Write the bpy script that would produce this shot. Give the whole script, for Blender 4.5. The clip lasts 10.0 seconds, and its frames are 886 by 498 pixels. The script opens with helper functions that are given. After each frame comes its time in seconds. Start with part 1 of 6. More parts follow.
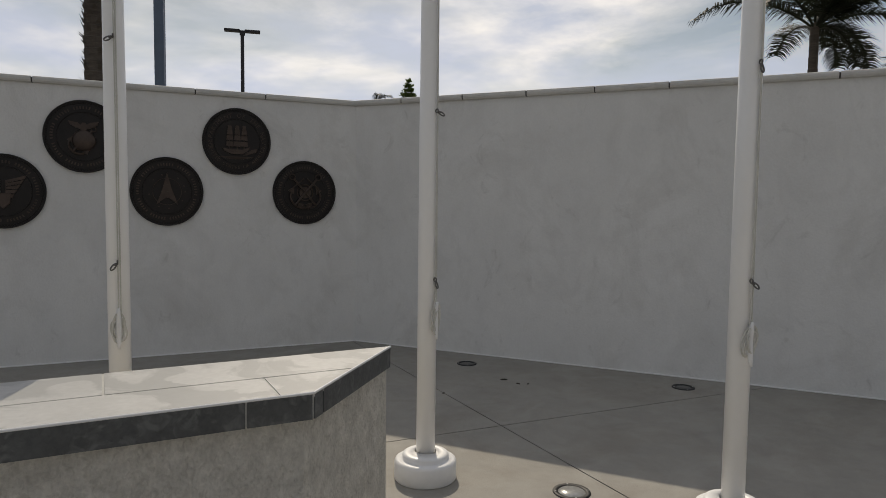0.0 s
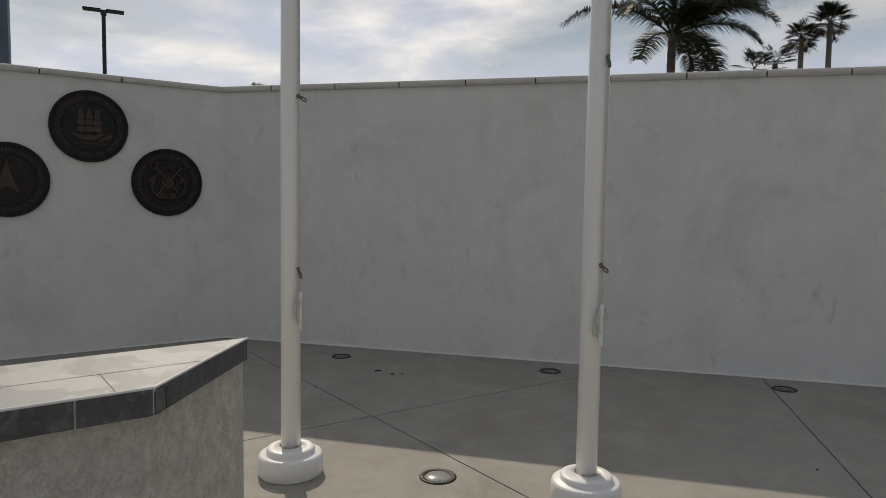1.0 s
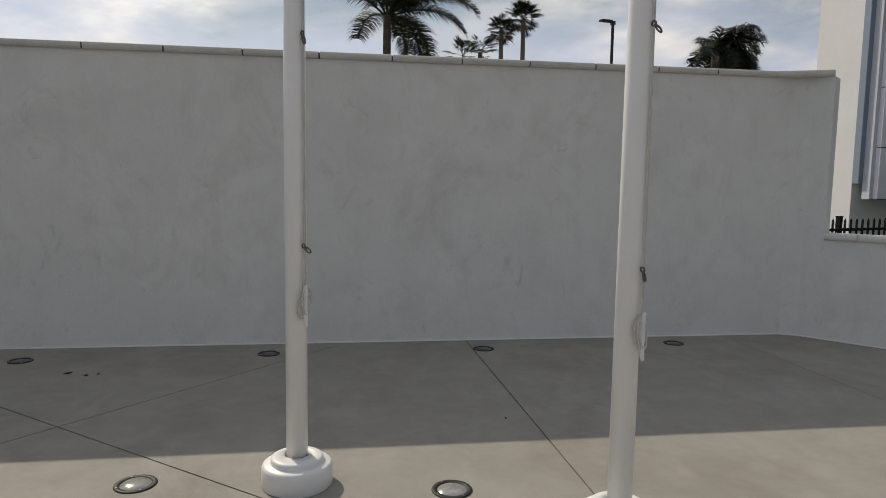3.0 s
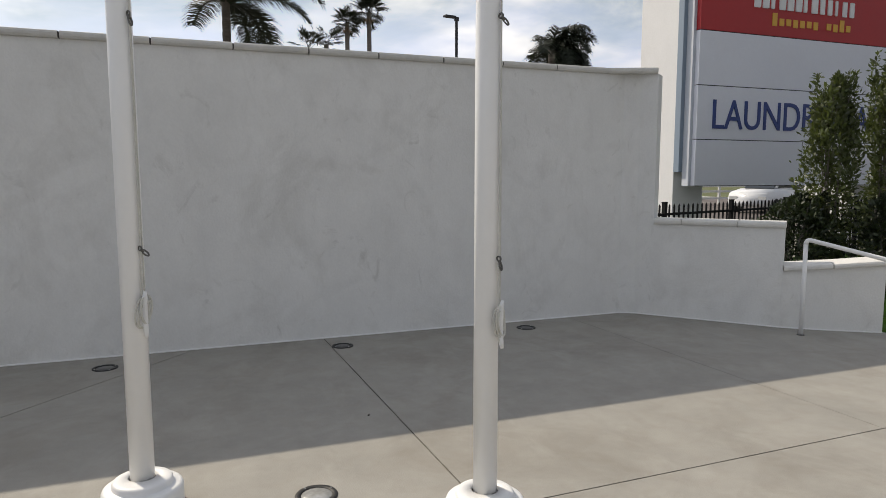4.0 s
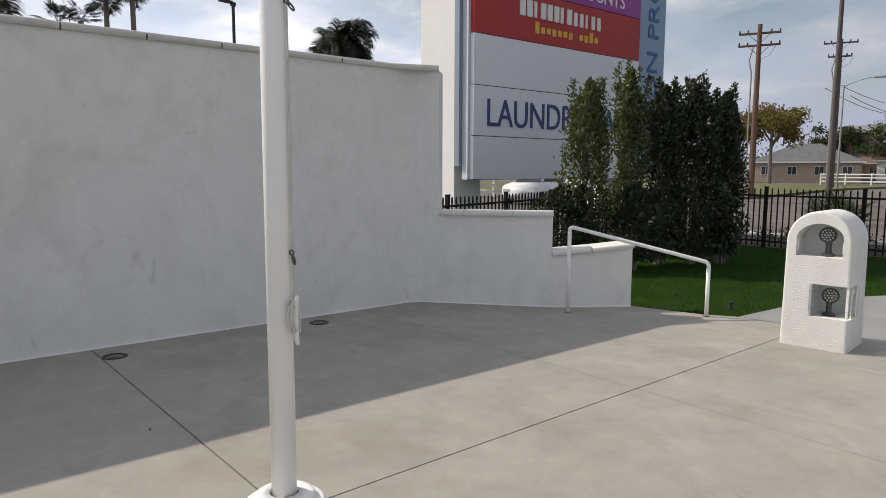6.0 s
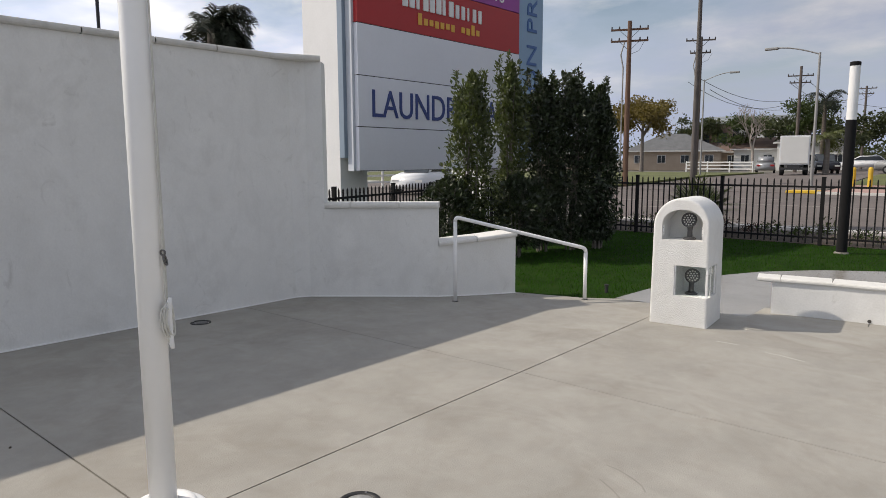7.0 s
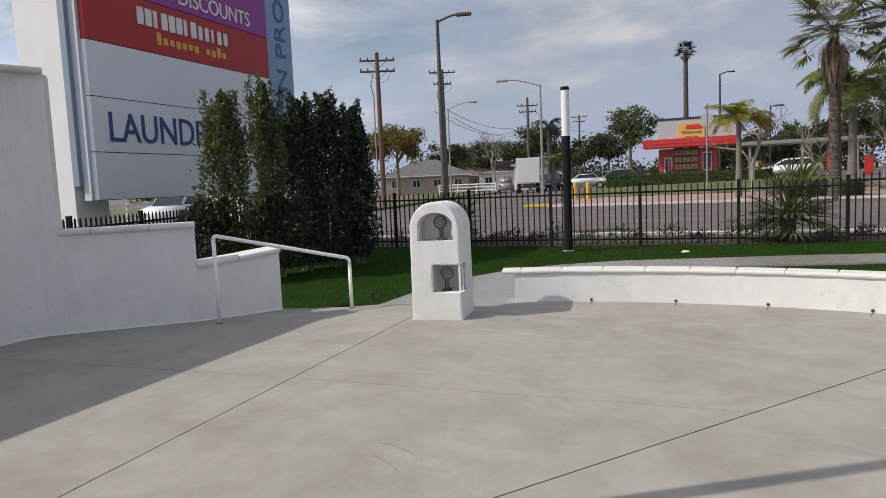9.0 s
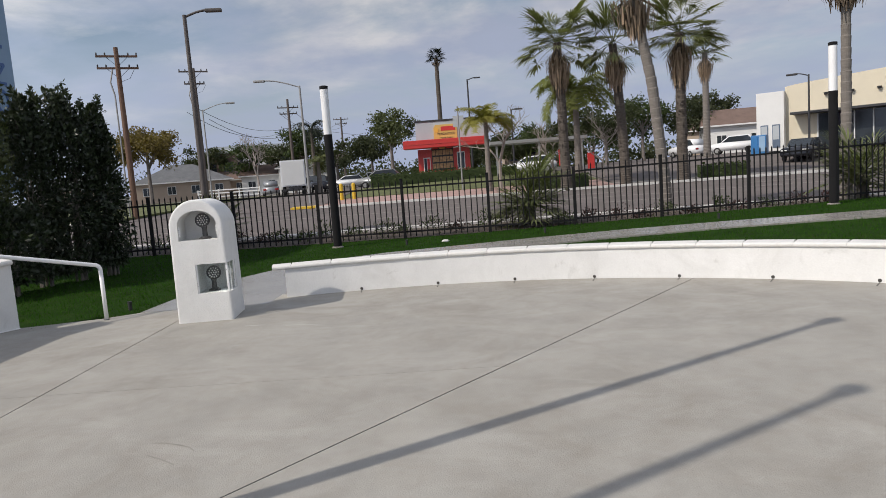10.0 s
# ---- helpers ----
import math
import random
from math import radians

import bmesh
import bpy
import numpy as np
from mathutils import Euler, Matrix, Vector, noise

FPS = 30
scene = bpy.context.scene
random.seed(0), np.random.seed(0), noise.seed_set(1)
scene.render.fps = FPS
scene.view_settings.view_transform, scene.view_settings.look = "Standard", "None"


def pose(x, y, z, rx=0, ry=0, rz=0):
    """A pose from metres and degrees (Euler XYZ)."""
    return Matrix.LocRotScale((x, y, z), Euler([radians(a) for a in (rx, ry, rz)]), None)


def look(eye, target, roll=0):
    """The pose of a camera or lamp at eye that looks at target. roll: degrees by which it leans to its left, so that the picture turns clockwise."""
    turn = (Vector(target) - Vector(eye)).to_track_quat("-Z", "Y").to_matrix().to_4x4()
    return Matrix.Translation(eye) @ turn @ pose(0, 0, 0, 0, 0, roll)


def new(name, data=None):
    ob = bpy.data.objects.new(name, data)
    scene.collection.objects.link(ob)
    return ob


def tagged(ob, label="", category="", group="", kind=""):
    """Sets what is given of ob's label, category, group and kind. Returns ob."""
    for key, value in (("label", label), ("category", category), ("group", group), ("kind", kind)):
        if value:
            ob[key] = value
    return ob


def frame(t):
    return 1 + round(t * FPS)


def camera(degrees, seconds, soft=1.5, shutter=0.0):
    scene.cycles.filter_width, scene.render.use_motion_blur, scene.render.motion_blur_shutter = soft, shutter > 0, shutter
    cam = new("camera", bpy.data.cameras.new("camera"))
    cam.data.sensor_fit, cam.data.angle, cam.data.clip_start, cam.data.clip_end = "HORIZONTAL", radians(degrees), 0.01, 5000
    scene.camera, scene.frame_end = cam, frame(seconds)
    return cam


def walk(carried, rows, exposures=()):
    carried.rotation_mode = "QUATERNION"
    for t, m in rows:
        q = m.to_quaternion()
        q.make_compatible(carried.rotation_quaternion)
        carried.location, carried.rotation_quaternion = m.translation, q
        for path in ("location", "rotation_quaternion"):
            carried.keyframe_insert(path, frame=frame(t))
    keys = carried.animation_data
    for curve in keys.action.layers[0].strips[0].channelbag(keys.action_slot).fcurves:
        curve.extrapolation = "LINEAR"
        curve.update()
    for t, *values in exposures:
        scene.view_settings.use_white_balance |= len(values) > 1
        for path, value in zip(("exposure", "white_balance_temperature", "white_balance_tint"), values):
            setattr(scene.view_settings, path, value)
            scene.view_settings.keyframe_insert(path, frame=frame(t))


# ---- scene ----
cam = camera(67.3, 10.0, soft=0.4)
PATH = [
    (0, (-0.203, -0.035, 1.586), (-1.026, 1.783, 1.451), 0.7),
    (0.5, (-0.151, -0.025, 1.565), (-0.778, 1.87, 1.432), 1.4),
    (1, (-0.098, 0.021, 1.551), (-0.599, 1.952, 1.405), 0.9),
    (1.5, (-0.05, 0.065, 1.539), (-0.308, 2.043, 1.393), 0.8),
    (2, (-0.011, 0.078, 1.56), (-0.075, 2.07, 1.391), 1.0),
    (2.5, (0.026, 0.091, 1.568), (0.138, 2.079, 1.377), 1.3),
    (2.7, (0.035, 0.087, 1.57), (0.211, 2.069, 1.372), 1.0),
    (3.8, (0.047, 0.124, 1.568), (0.68, 2.009, 1.355), 0.6),
    (4, (0.046, 0.161, 1.564), (0.756, 2.018, 1.345), -0.0),
    (4.5, (0.043, 0.19, 1.56), (0.94, 1.961, 1.318), 0.4),
    (5, (0.045, 0.191, 1.556), (1.088, 1.879, 1.307), 0.1),
    (5.2, (0.046, 0.203, 1.552), (1.127, 1.867, 1.304), 0.2),
    (6.3, (0.04, 0.194, 1.553), (1.367, 1.672, 1.315), 0.1),
    (6.5, (0.045, 0.176, 1.563), (1.422, 1.606, 1.318), 0.0),
    (7, (0.061, 0.161, 1.567), (1.546, 1.474, 1.304), -0.2),
    (7.5, (0.057, 0.159, 1.556), (1.632, 1.365, 1.297), 0.3),
    (8, (0.042, 0.161, 1.512), (1.695, 1.251, 1.235), -0.3),
    (8.5, (0.008, 0.115, 1.432), (1.763, 1.039, 1.176), -0.4),
    (9, (-0.052, 0.054, 1.383), (1.801, 0.782, 1.191), -2.5),
    (9.5, (-0.142, 0.024, 1.344), (1.786, 0.515, 1.14), -3.9),
    (10, (-0.236, 0.0, 1.286), (1.751, 0.063, 1.062), -4.2),
]
walk(cam, [(t, look(eye, target, roll)) for t, eye, target, roll in PATH], exposures=[(0.0, -1.13, 7500, 10.5), (1.0, -1.16, 7450, 10.5), (2.5, -1.15, 7400, 10.5), (4.0, -0.55, 7300, 10.5), (5.0, -0.46, 7300, 11), (7.0, -0.47, 7050, 12), (8.5, -0.53, 6920, 12.5), (10.0, -0.58, 6720, 12)])

# ---- sky and sun ----
SUN_DIR = Vector((-0.587, 0.934, 1.0)).normalized()
SUN_ELEV = math.asin(SUN_DIR.z)
SUN_ROT = math.atan2(SUN_DIR.x, SUN_DIR.y)
sun = new("sun", bpy.data.lights.new("sun", "SUN"))
sun.data.energy, sun.data.angle, sun.data.color = 4.9, radians(0.5), (1.0, 0.95, 0.87)
sun.matrix_world = look(SUN_DIR * 50, (0, 0, 0))

world = bpy.data.worlds.new("sky")
scene.world = world
world.use_nodes = True


def sky_nodes():
    nt = world.node_tree
    N, L = nt.nodes, nt.links
    bg = N["Background"]
    sky = N.new("ShaderNodeTexSky")
    sky.sky_type, sky.sun_disc = "NISHITA", False
    sky.sun_elevation, sky.sun_rotation = SUN_ELEV, SUN_ROT
    sky.air_density, sky.dust_density, sky.ozone_density = 1.2, 1.0, 1.5
    coord = N.new("ShaderNodeTexCoord")
    # clouds lie on a flat layer: project the direction up to it
    sep = N.new("ShaderNodeSeparateXYZ")
    L.new(coord.outputs["Generated"], sep.inputs[0])
    up = N.new("ShaderNodeMath"); up.operation = "ADD"; up.inputs[1].default_value = 0.16
    L.new(sep.outputs["Z"], up.inputs[0])
    upm = N.new("ShaderNodeMath"); upm.operation = "MAXIMUM"; upm.inputs[1].default_value = 0.08
    L.new(up.outputs[0], upm.inputs[0])
    dv = N.new("ShaderNodeVectorMath"); dv.operation = "DIVIDE"
    comb = N.new("ShaderNodeCombineXYZ")
    for i in range(3):
        L.new(upm.outputs[0], comb.inputs[i])
    L.new(coord.outputs["Generated"], dv.inputs[0])
    L.new(comb.outputs[0], dv.inputs[1])
    big = N.new("ShaderNodeTexNoise")
    big.inputs["Scale"].default_value, big.inputs["Detail"].default_value, big.inputs["Roughness"].default_value = 1.15, 9, 0.58
    big.inputs["Distortion"].default_value = 0.35
    L.new(dv.outputs[0], big.inputs["Vector"])
    cover = N.new("ShaderNodeValToRGB")
    cover.color_ramp.elements[0].position, cover.color_ramp.elements[1].position = 0.37, 0.60
    L.new(big.outputs["Fac"], cover.inputs[0])
    # lit and shaded sides of the clouds
    lump = N.new("ShaderNodeTexNoise")
    lump.inputs["Scale"].default_value, lump.inputs["Detail"].default_value, lump.inputs["Roughness"].default_value = 1.9, 8, 0.55
    L.new(dv.outputs[0], lump.inputs["Vector"])
    shade = N.new("ShaderNodeValToRGB")
    e = shade.color_ramp.elements
    e[0].position, e[0].color = 0.38, (4.3, 4.95, 6.4, 1)
    e[1].position, e[1].color = 0.62, (8.2, 8.35, 8.7, 1)
    L.new(lump.outputs["Fac"], shade.inputs[0])
    # brighter towards the sun
    dot = N.new("ShaderNodeVectorMath"); dot.operation = "DOT_PRODUCT"
    dot.inputs[1].default_value = SUN_DIR
    L.new(coord.outputs["Generated"], dot.inputs[0])
    glow = N.new("ShaderNodeMapRange")
    glow.inputs["From Min"].default_value, glow.inputs["From Max"].default_value = -0.1, 1.0
    glow.inputs["To Min"].default_value, glow.inputs["To Max"].default_value = 0.86, 2.1
    L.new(dot.outputs["Value"], glow.inputs["Value"])
    cl = N.new("ShaderNodeVectorMath"); cl.operation = "SCALE"
    L.new(shade.outputs[0], cl.inputs[0])
    L.new(glow.outputs[0], cl.inputs["Scale"])
    mix = N.new("ShaderNodeMix"); mix.data_type = "RGBA"
    L.new(cover.outputs[0], mix.inputs["Factor"])
    L.new(sky.outputs[0], mix.inputs["A"])
    L.new(cl.outputs[0], mix.inputs["B"])
    # a blue-grey bank of cloud low on the horizon
    bank = N.new("ShaderNodeMapRange")
    bank.inputs["From Min"].default_value, bank.inputs["From Max"].default_value = 0.05, 0.26
    bank.inputs["To Min"].default_value, bank.inputs["To Max"].default_value = 1.0, 0.0
    wob = N.new("ShaderNodeMath"); wob.operation = "MULTIPLY_ADD"
    wob.inputs[1].default_value, wob.inputs[2].default_value = 0.22, -0.11
    L.new(lump.outputs["Fac"], wob.inputs[0])
    addz = N.new("ShaderNodeMath"); addz.operation = "ADD"
    L.new(sep.outputs["Z"], addz.inputs[0])
    L.new(wob.outputs[0], addz.inputs[1])
    L.new(addz.outputs[0], bank.inputs["Value"])
    bc = N.new("ShaderNodeVectorMath"); bc.operation = "SCALE"
    bc.inputs[0].default_value = (4.9, 5.75, 7.8)
    L.new(glow.outputs[0], bc.inputs["Scale"])
    bmix = N.new("ShaderNodeMix"); bmix.data_type = "RGBA"
    L.new(bank.outputs[0], bmix.inputs["Factor"])
    L.new(mix.outputs["Result"], bmix.inputs["A"])
    L.new(bc.outputs[0], bmix.inputs["B"])
    L.new(bmix.outputs["Result"], bg.inputs["Color"])
    bg.inputs["Strength"].default_value = 0.13


sky_nodes()


# ---- materials ----
def material(name, base, vary=0.12, rough=0.7, grain=40.0, blotch=2.0, bump=0.15, metal=0.0, dirt=None, dirt_amount=0.3, dirt_edge=(0.5, 0.8), stretch=(1, 1, 1), island=0.0, local=False):
    """A surface with fine grain, large blotches and relief at real-world size."""
    m = bpy.data.materials.new(name)
    m.use_nodes = True
    N, L = m.node_tree.nodes, m.node_tree.links
    p = N["Principled BSDF"]
    p.inputs["Roughness"].default_value, p.inputs["Metallic"].default_value = rough, metal
    if local:
        pos = N.new("ShaderNodeTexCoord").outputs["Object"]
    else:
        pos = N.new("ShaderNodeNewGeometry").outputs["Position"]
    mp = N.new("ShaderNodeMapping")
    mp.inputs["Scale"].default_value = stretch
    L.new(pos, mp.inputs["Vector"])
    fine = N.new("ShaderNodeTexNoise")
    fine.inputs["Scale"].default_value, fine.inputs["Detail"].default_value = grain, 6
    L.new(mp.outputs[0], fine.inputs["Vector"])
    big = N.new("ShaderNodeTexNoise")
    big.inputs["Scale"].default_value, big.inputs["Detail"].default_value, big.inputs["Roughness"].default_value = blotch, 10, 0.7
    L.new(mp.outputs[0], big.inputs["Vector"])
    ramp = N.new("ShaderNodeValToRGB")
    e = ramp.color_ramp.elements
    e[0].position, e[1].position = 0.3, 0.7
    e[0].color = (*[c * (1 - vary) for c in base], 1)
    e[1].color = (*[min(1, c * (1 + vary)) for c in base], 1)
    L.new(big.outputs["Fac"], ramp.inputs[0])
    mul = N.new("ShaderNodeMix"); mul.data_type = "RGBA"; mul.blend_type = "MULTIPLY"
    mul.inputs["Factor"].default_value = 1.0
    fr = N.new("ShaderNodeMapRange")
    fr.inputs["To Min"].default_value, fr.inputs["To Max"].default_value = 1 - vary, 1 + vary * 0.6
    L.new(fine.outputs["Fac"], fr.inputs["Value"])
    L.new(ramp.outputs[0], mul.inputs["A"])
    L.new(fr.outputs[0], mul.inputs["B"])
    out = mul.outputs["Result"]
    if dirt:
        dn = N.new("ShaderNodeTexNoise")
        dn.inputs["Scale"].default_value, dn.inputs["Detail"].default_value, dn.inputs["Distortion"].default_value = blotch * 2.3, 10, 1.2
        L.new(mp.outputs[0], dn.inputs["Vector"])
        dr = N.new("ShaderNodeMapRange")
        dr.inputs["From Min"].default_value, dr.inputs["From Max"].default_value = dirt_edge
        dr.inputs["To Max"].default_value = dirt_amount
        L.new(dn.outputs["Fac"], dr.inputs["Value"])
        dm = N.new("ShaderNodeMix"); dm.data_type = "RGBA"
        L.new(dr.outputs[0], dm.inputs["Factor"])
        L.new(out, dm.inputs["A"])
        dm.inputs["B"].default_value = (*dirt, 1)
        out = dm.outputs["Result"]
    if island:
        info = N.new("ShaderNodeNewGeometry")
        ir = N.new("ShaderNodeMapRange")
        ir.inputs["To Min"].default_value, ir.inputs["To Max"].default_value = 1 - island, 1 + island
        L.new(info.outputs["Random Per Island"], ir.inputs["Value"])
        im = N.new("ShaderNodeMix"); im.data_type = "RGBA"; im.blend_type = "MULTIPLY"
        im.inputs["Factor"].default_value = 1.0
        L.new(out, im.inputs["A"])
        L.new(ir.outputs[0], im.inputs["B"])
        out = im.outputs["Result"]
    L.new(out, p.inputs["Base Color"])
    if bump:
        bp = N.new("ShaderNodeBump")
        bp.inputs["Strength"].default_value, bp.inputs["Distance"].default_value = bump, 0.01
        L.new(fine.outputs["Fac"], bp.inputs["Height"])
        L.new(bp.outputs[0], p.inputs["Normal"])
    return m


def leafy(name, base, vary=0.35, rough=0.55, through_light=0.25, gloss=0.22):
    """Leaves: each one a little different, with some light coming through."""
    m = material(name, base, 0.15, rough, 30, 1.5, 0, island=vary)
    p = m.node_tree.nodes["Principled BSDF"]
    p.inputs["Specular IOR Level"].default_value = gloss
    out = m.node_tree.nodes["Material Output"]
    tr = m.node_tree.nodes.new("ShaderNodeBsdfTranslucent")
    tr.inputs[0].default_value = (base[0] * 1.6, base[1] * 1.7, base[2] * 0.8, 1)
    mx = m.node_tree.nodes.new("ShaderNodeMixShader")
    mx.inputs[0].default_value = through_light
    m.node_tree.links.new(p.outputs[0], mx.inputs[1])
    m.node_tree.links.new(tr.outputs[0], mx.inputs[2])
    m.node_tree.links.new(mx.outputs[0], out.inputs[0])
    return m


def glass(name, tint=(0.9, 0.95, 0.95), rough=0.03):
    m = bpy.data.materials.new(name)
    m.use_nodes = True
    p = m.node_tree.nodes["Principled BSDF"]
    p.inputs["Base Color"].default_value = (*tint, 1)
    p.inputs["Roughness"].default_value = rough
    p.inputs["Transmission Weight"].default_value = 1.0
    p.inputs["IOR"].default_value = 1.2
    return m


STUCCO = material("white stucco", (0.75, 0.75, 0.735), 0.06, 0.9, 60, 1.3, 0.22, dirt=(0.52, 0.51, 0.49), dirt_amount=0.24, stretch=(1, 1, 0.8))


def streak(m, colour, amount, scale=(3.4, 3.4, 0.22), edge=(0.52, 0.78), warp=0.0):
    """Faint stains over a surface, drawn out along an axis by the scale."""
    N, L = m.node_tree.nodes, m.node_tree.links
    p = N["Principled BSDF"]
    src = p.inputs["Base Color"].links[0].from_socket
    mp = N.new("ShaderNodeMapping")
    mp.inputs["Scale"].default_value = scale
    L.new(N.new("ShaderNodeNewGeometry").outputs["Position"], mp.inputs["Vector"])
    n = N.new("ShaderNodeTexNoise")
    n.inputs["Scale"].default_value, n.inputs["Detail"].default_value, n.inputs["Roughness"].default_value = 1.0, 8, 0.65
    n.inputs["Distortion"].default_value = warp
    L.new(mp.outputs[0], n.inputs["Vector"])
    r = N.new("ShaderNodeMapRange")
    r.inputs["From Min"].default_value, r.inputs["From Max"].default_value, r.inputs["To Max"].default_value = *edge, amount
    L.new(n.outputs["Fac"], r.inputs["Value"])
    mx = N.new("ShaderNodeMix")
    mx.data_type = "RGBA"
    mx.inputs["B"].default_value = (*colour, 1)
    L.new(r.outputs[0], mx.inputs["Factor"])
    L.new(src, mx.inputs["A"])
    L.new(mx.outputs["Result"], p.inputs["Base Color"])


streak(STUCCO, (0.46, 0.45, 0.42), 0.10)
streak(STUCCO, (0.42, 0.41, 0.38), 0.34, (1.3, 1.3, 1.0), (0.53, 0.72), 0.7)
streak(STUCCO, (0.36, 0.35, 0.32), 0.42, (4.0, 4.0, 3.0), (0.60, 0.78), 1.5)
STUCCO_ROUGH = material("coarse white stucco", (0.78, 0.78, 0.765), 0.06, 0.9, 105, 2.5, 0.8, dirt=(0.55, 0.54, 0.52), dirt_amount=0.2)
STUCCO_GREY = material("grey dash render", (0.63, 0.605, 0.55), 0.22, 0.95, 90, 16.0, 1.2, dirt=(0.26, 0.235, 0.19), dirt_amount=0.45, dirt_edge=(0.5, 0.78), stretch=(1, 1, 0.8))
COPING = material("cast stone coping", (0.60, 0.59, 0.56), 0.08, 0.8, 60, 2.0, 0.2, dirt=(0.36, 0.35, 0.33), dirt_amount=0.4)
COPING_WHITE = material("painted coping", (0.70, 0.69, 0.66), 0.06, 0.75, 60, 2.5, 0.2, dirt=(0.48, 0.47, 0.43), dirt_amount=0.35)
CONCRETE = material("broom-finished concrete", (0.325, 0.311, 0.279), 0.13, 0.82, 130, 2.1, 0.25, dirt=(0.25, 0.22, 0.18), dirt_amount=0.3, dirt_edge=(0.46, 0.76))
streak(CONCRETE, (0.21, 0.185, 0.15), 0.46, (0.9, 0.9, 0.9), (0.51, 0.70), 1.0)
streak(CONCRETE, (0.40, 0.385, 0.35), 0.5, (1.9, 1.0, 1.0), (0.53, 0.70), 0.8)
streak(CONCRETE, (0.16, 0.14, 0.12), 0.5, (9.0, 9.0, 9.0), (0.70, 0.80), 0.5)
CONCRETE_PATH = material("path concrete", (0.30, 0.287, 0.262), 0.12, 0.2, 80, 1.2, 0.1, dirt=(0.25, 0.23, 0.2), dirt_amount=0.4)
JOINT = material("joint", (0.07, 0.065, 0.06), 0.2, 0.9, 60, 4, 0.1)
PAINT_POLE = material("white pole enamel", (0.93, 0.93, 0.925), 0.015, 0.28, 30, 2.0, 0.02)
PAINT_WHITE = material("white gloss paint", (0.85, 0.85, 0.845), 0.03, 0.42, 30, 2.0, 0.03, dirt=(0.6, 0.59, 0.56), dirt_amount=0.2)
ROPE = material("white braided rope", (0.66, 0.65, 0.6), 0.15, 0.85, 400, 8, 0.4)
STEEL = material("bright steel", (0.52, 0.52, 0.52), 0.15, 0.3, 90, 6, 0.05, metal=1.0)
STEEL_DARK = material("dull steel", (0.17, 0.165, 0.16), 0.2, 0.4, 90, 6, 0.05, metal=0.8)
BRONZE = material("dark bronze", (0.021, 0.0185, 0.018), 0.3, 0.42, 120, 6, 0.25, metal=0.55, dirt=(0.02, 0.018, 0.017), dirt_amount=0.5)
BRONZE_HIGH = material("rubbed bronze", (0.075, 0.056, 0.047), 0.25, 0.4, 120, 8, 0.2, metal=0.6)
TILE_TOP = material("pale grey stone tile", (0.53, 0.53, 0.515), 0.14, 0.36, 40, 1.5, 0.05, dirt=(0.36, 0.365, 0.355), dirt_amount=0.75, dirt_edge=(0.47, 0.53))
TILE_SIDE = material("dark grey stone tile", (0.085, 0.09, 0.092), 0.35, 0.5, 60, 7, 0.2, dirt=(0.19, 0.195, 0.195), dirt_amount=0.6, dirt_edge=(0.5, 0.68))
GROUT = material("pale grout", (0.55, 0.55, 0.52), 0.1, 0.9, 90, 5, 0.1)
RUBBER_RING = material("dark cast ring", (0.03, 0.03, 0.03), 0.3, 0.55, 90, 7, 0.2, metal=0.4)
LENS = material("clouded lens glass", (0.42, 0.42, 0.40), 0.3, 0.18, 60, 9, 0.05, metal=0.35, dirt=(0.25, 0.23, 0.2), dirt_amount=0.6)
# shade at the wall foot is put into this darker lens colour
LENS_DARK = material("shaded lens glass", (0.05, 0.05, 0.05), 0.3, 0.2, 60, 9, 0.05, dirt=(0.06, 0.06, 0.055), dirt_amount=0.5)
LAMP_GREY = material("dark grey lamp housing", (0.085, 0.085, 0.088), 0.2, 0.5, 90, 9, 0.1, metal=0.3)
LED = material("led lens", (0.65, 0.65, 0.62), 0.1, 0.2, 90, 9, 0.0)
ACRYLIC = glass("clear acrylic")
FENCE_BLACK = material("black powder coat", (0.004, 0.004, 0.005), 0.3, 0.95, 120, 5, 0.05)
GRASS_SOIL = material("turf base", (0.017, 0.043, 0.007), 0.35, 0.95, 130, 2.2, 0.8, dirt=(0.06, 0.07, 0.018), dirt_amount=0.35)
GRASS = leafy("grass blades", (0.031, 0.084, 0.011), 0.4, 0.85, 0.3, 0.05)
GRASS_SOIL.node_tree.nodes["Principled BSDF"].inputs["Specular IOR Level"].default_value = 0.05
MULCH = material("bark mulch", (0.075, 0.055, 0.042), 0.5, 0.95, 60, 5, 0.8)
ASPHALT = material("worn asphalt", (0.128, 0.108, 0.099), 0.2, 0.9, 70, 0.35, 0.3, dirt=(0.16, 0.14, 0.13), dirt_amount=0.5)
PAVE = material("pale sidewalk", (0.25, 0.23, 0.21), 0.1, 0.85, 50, 0.7, 0.15)
PAVE_PINK = material("pink paving", (0.36, 0.235, 0.205), 0.15, 0.85, 50, 0.9, 0.15)
FAR_GROUND = material("far ground", (0.155, 0.145, 0.125), 0.25, 0.95, 8, 0.12, 0.1, dirt=(0.10, 0.11, 0.06), dirt_amount=0.5)
DRY_GRASS = material("verge grass", (0.10, 0.115, 0.035), 0.4, 0.95, 40, 0.6, 0.3, dirt=(0.17, 0.15, 0.07), dirt_amount=0.5)
HEDGE_LEAF = leafy("hedge leaves", (0.045, 0.065, 0.022), 0.4)
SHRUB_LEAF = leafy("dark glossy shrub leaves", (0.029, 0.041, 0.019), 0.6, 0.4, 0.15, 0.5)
# sunlight on the two narrow shrubs is put into this paler leaf colour
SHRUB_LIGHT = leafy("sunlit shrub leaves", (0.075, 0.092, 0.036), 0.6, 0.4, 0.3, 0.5)
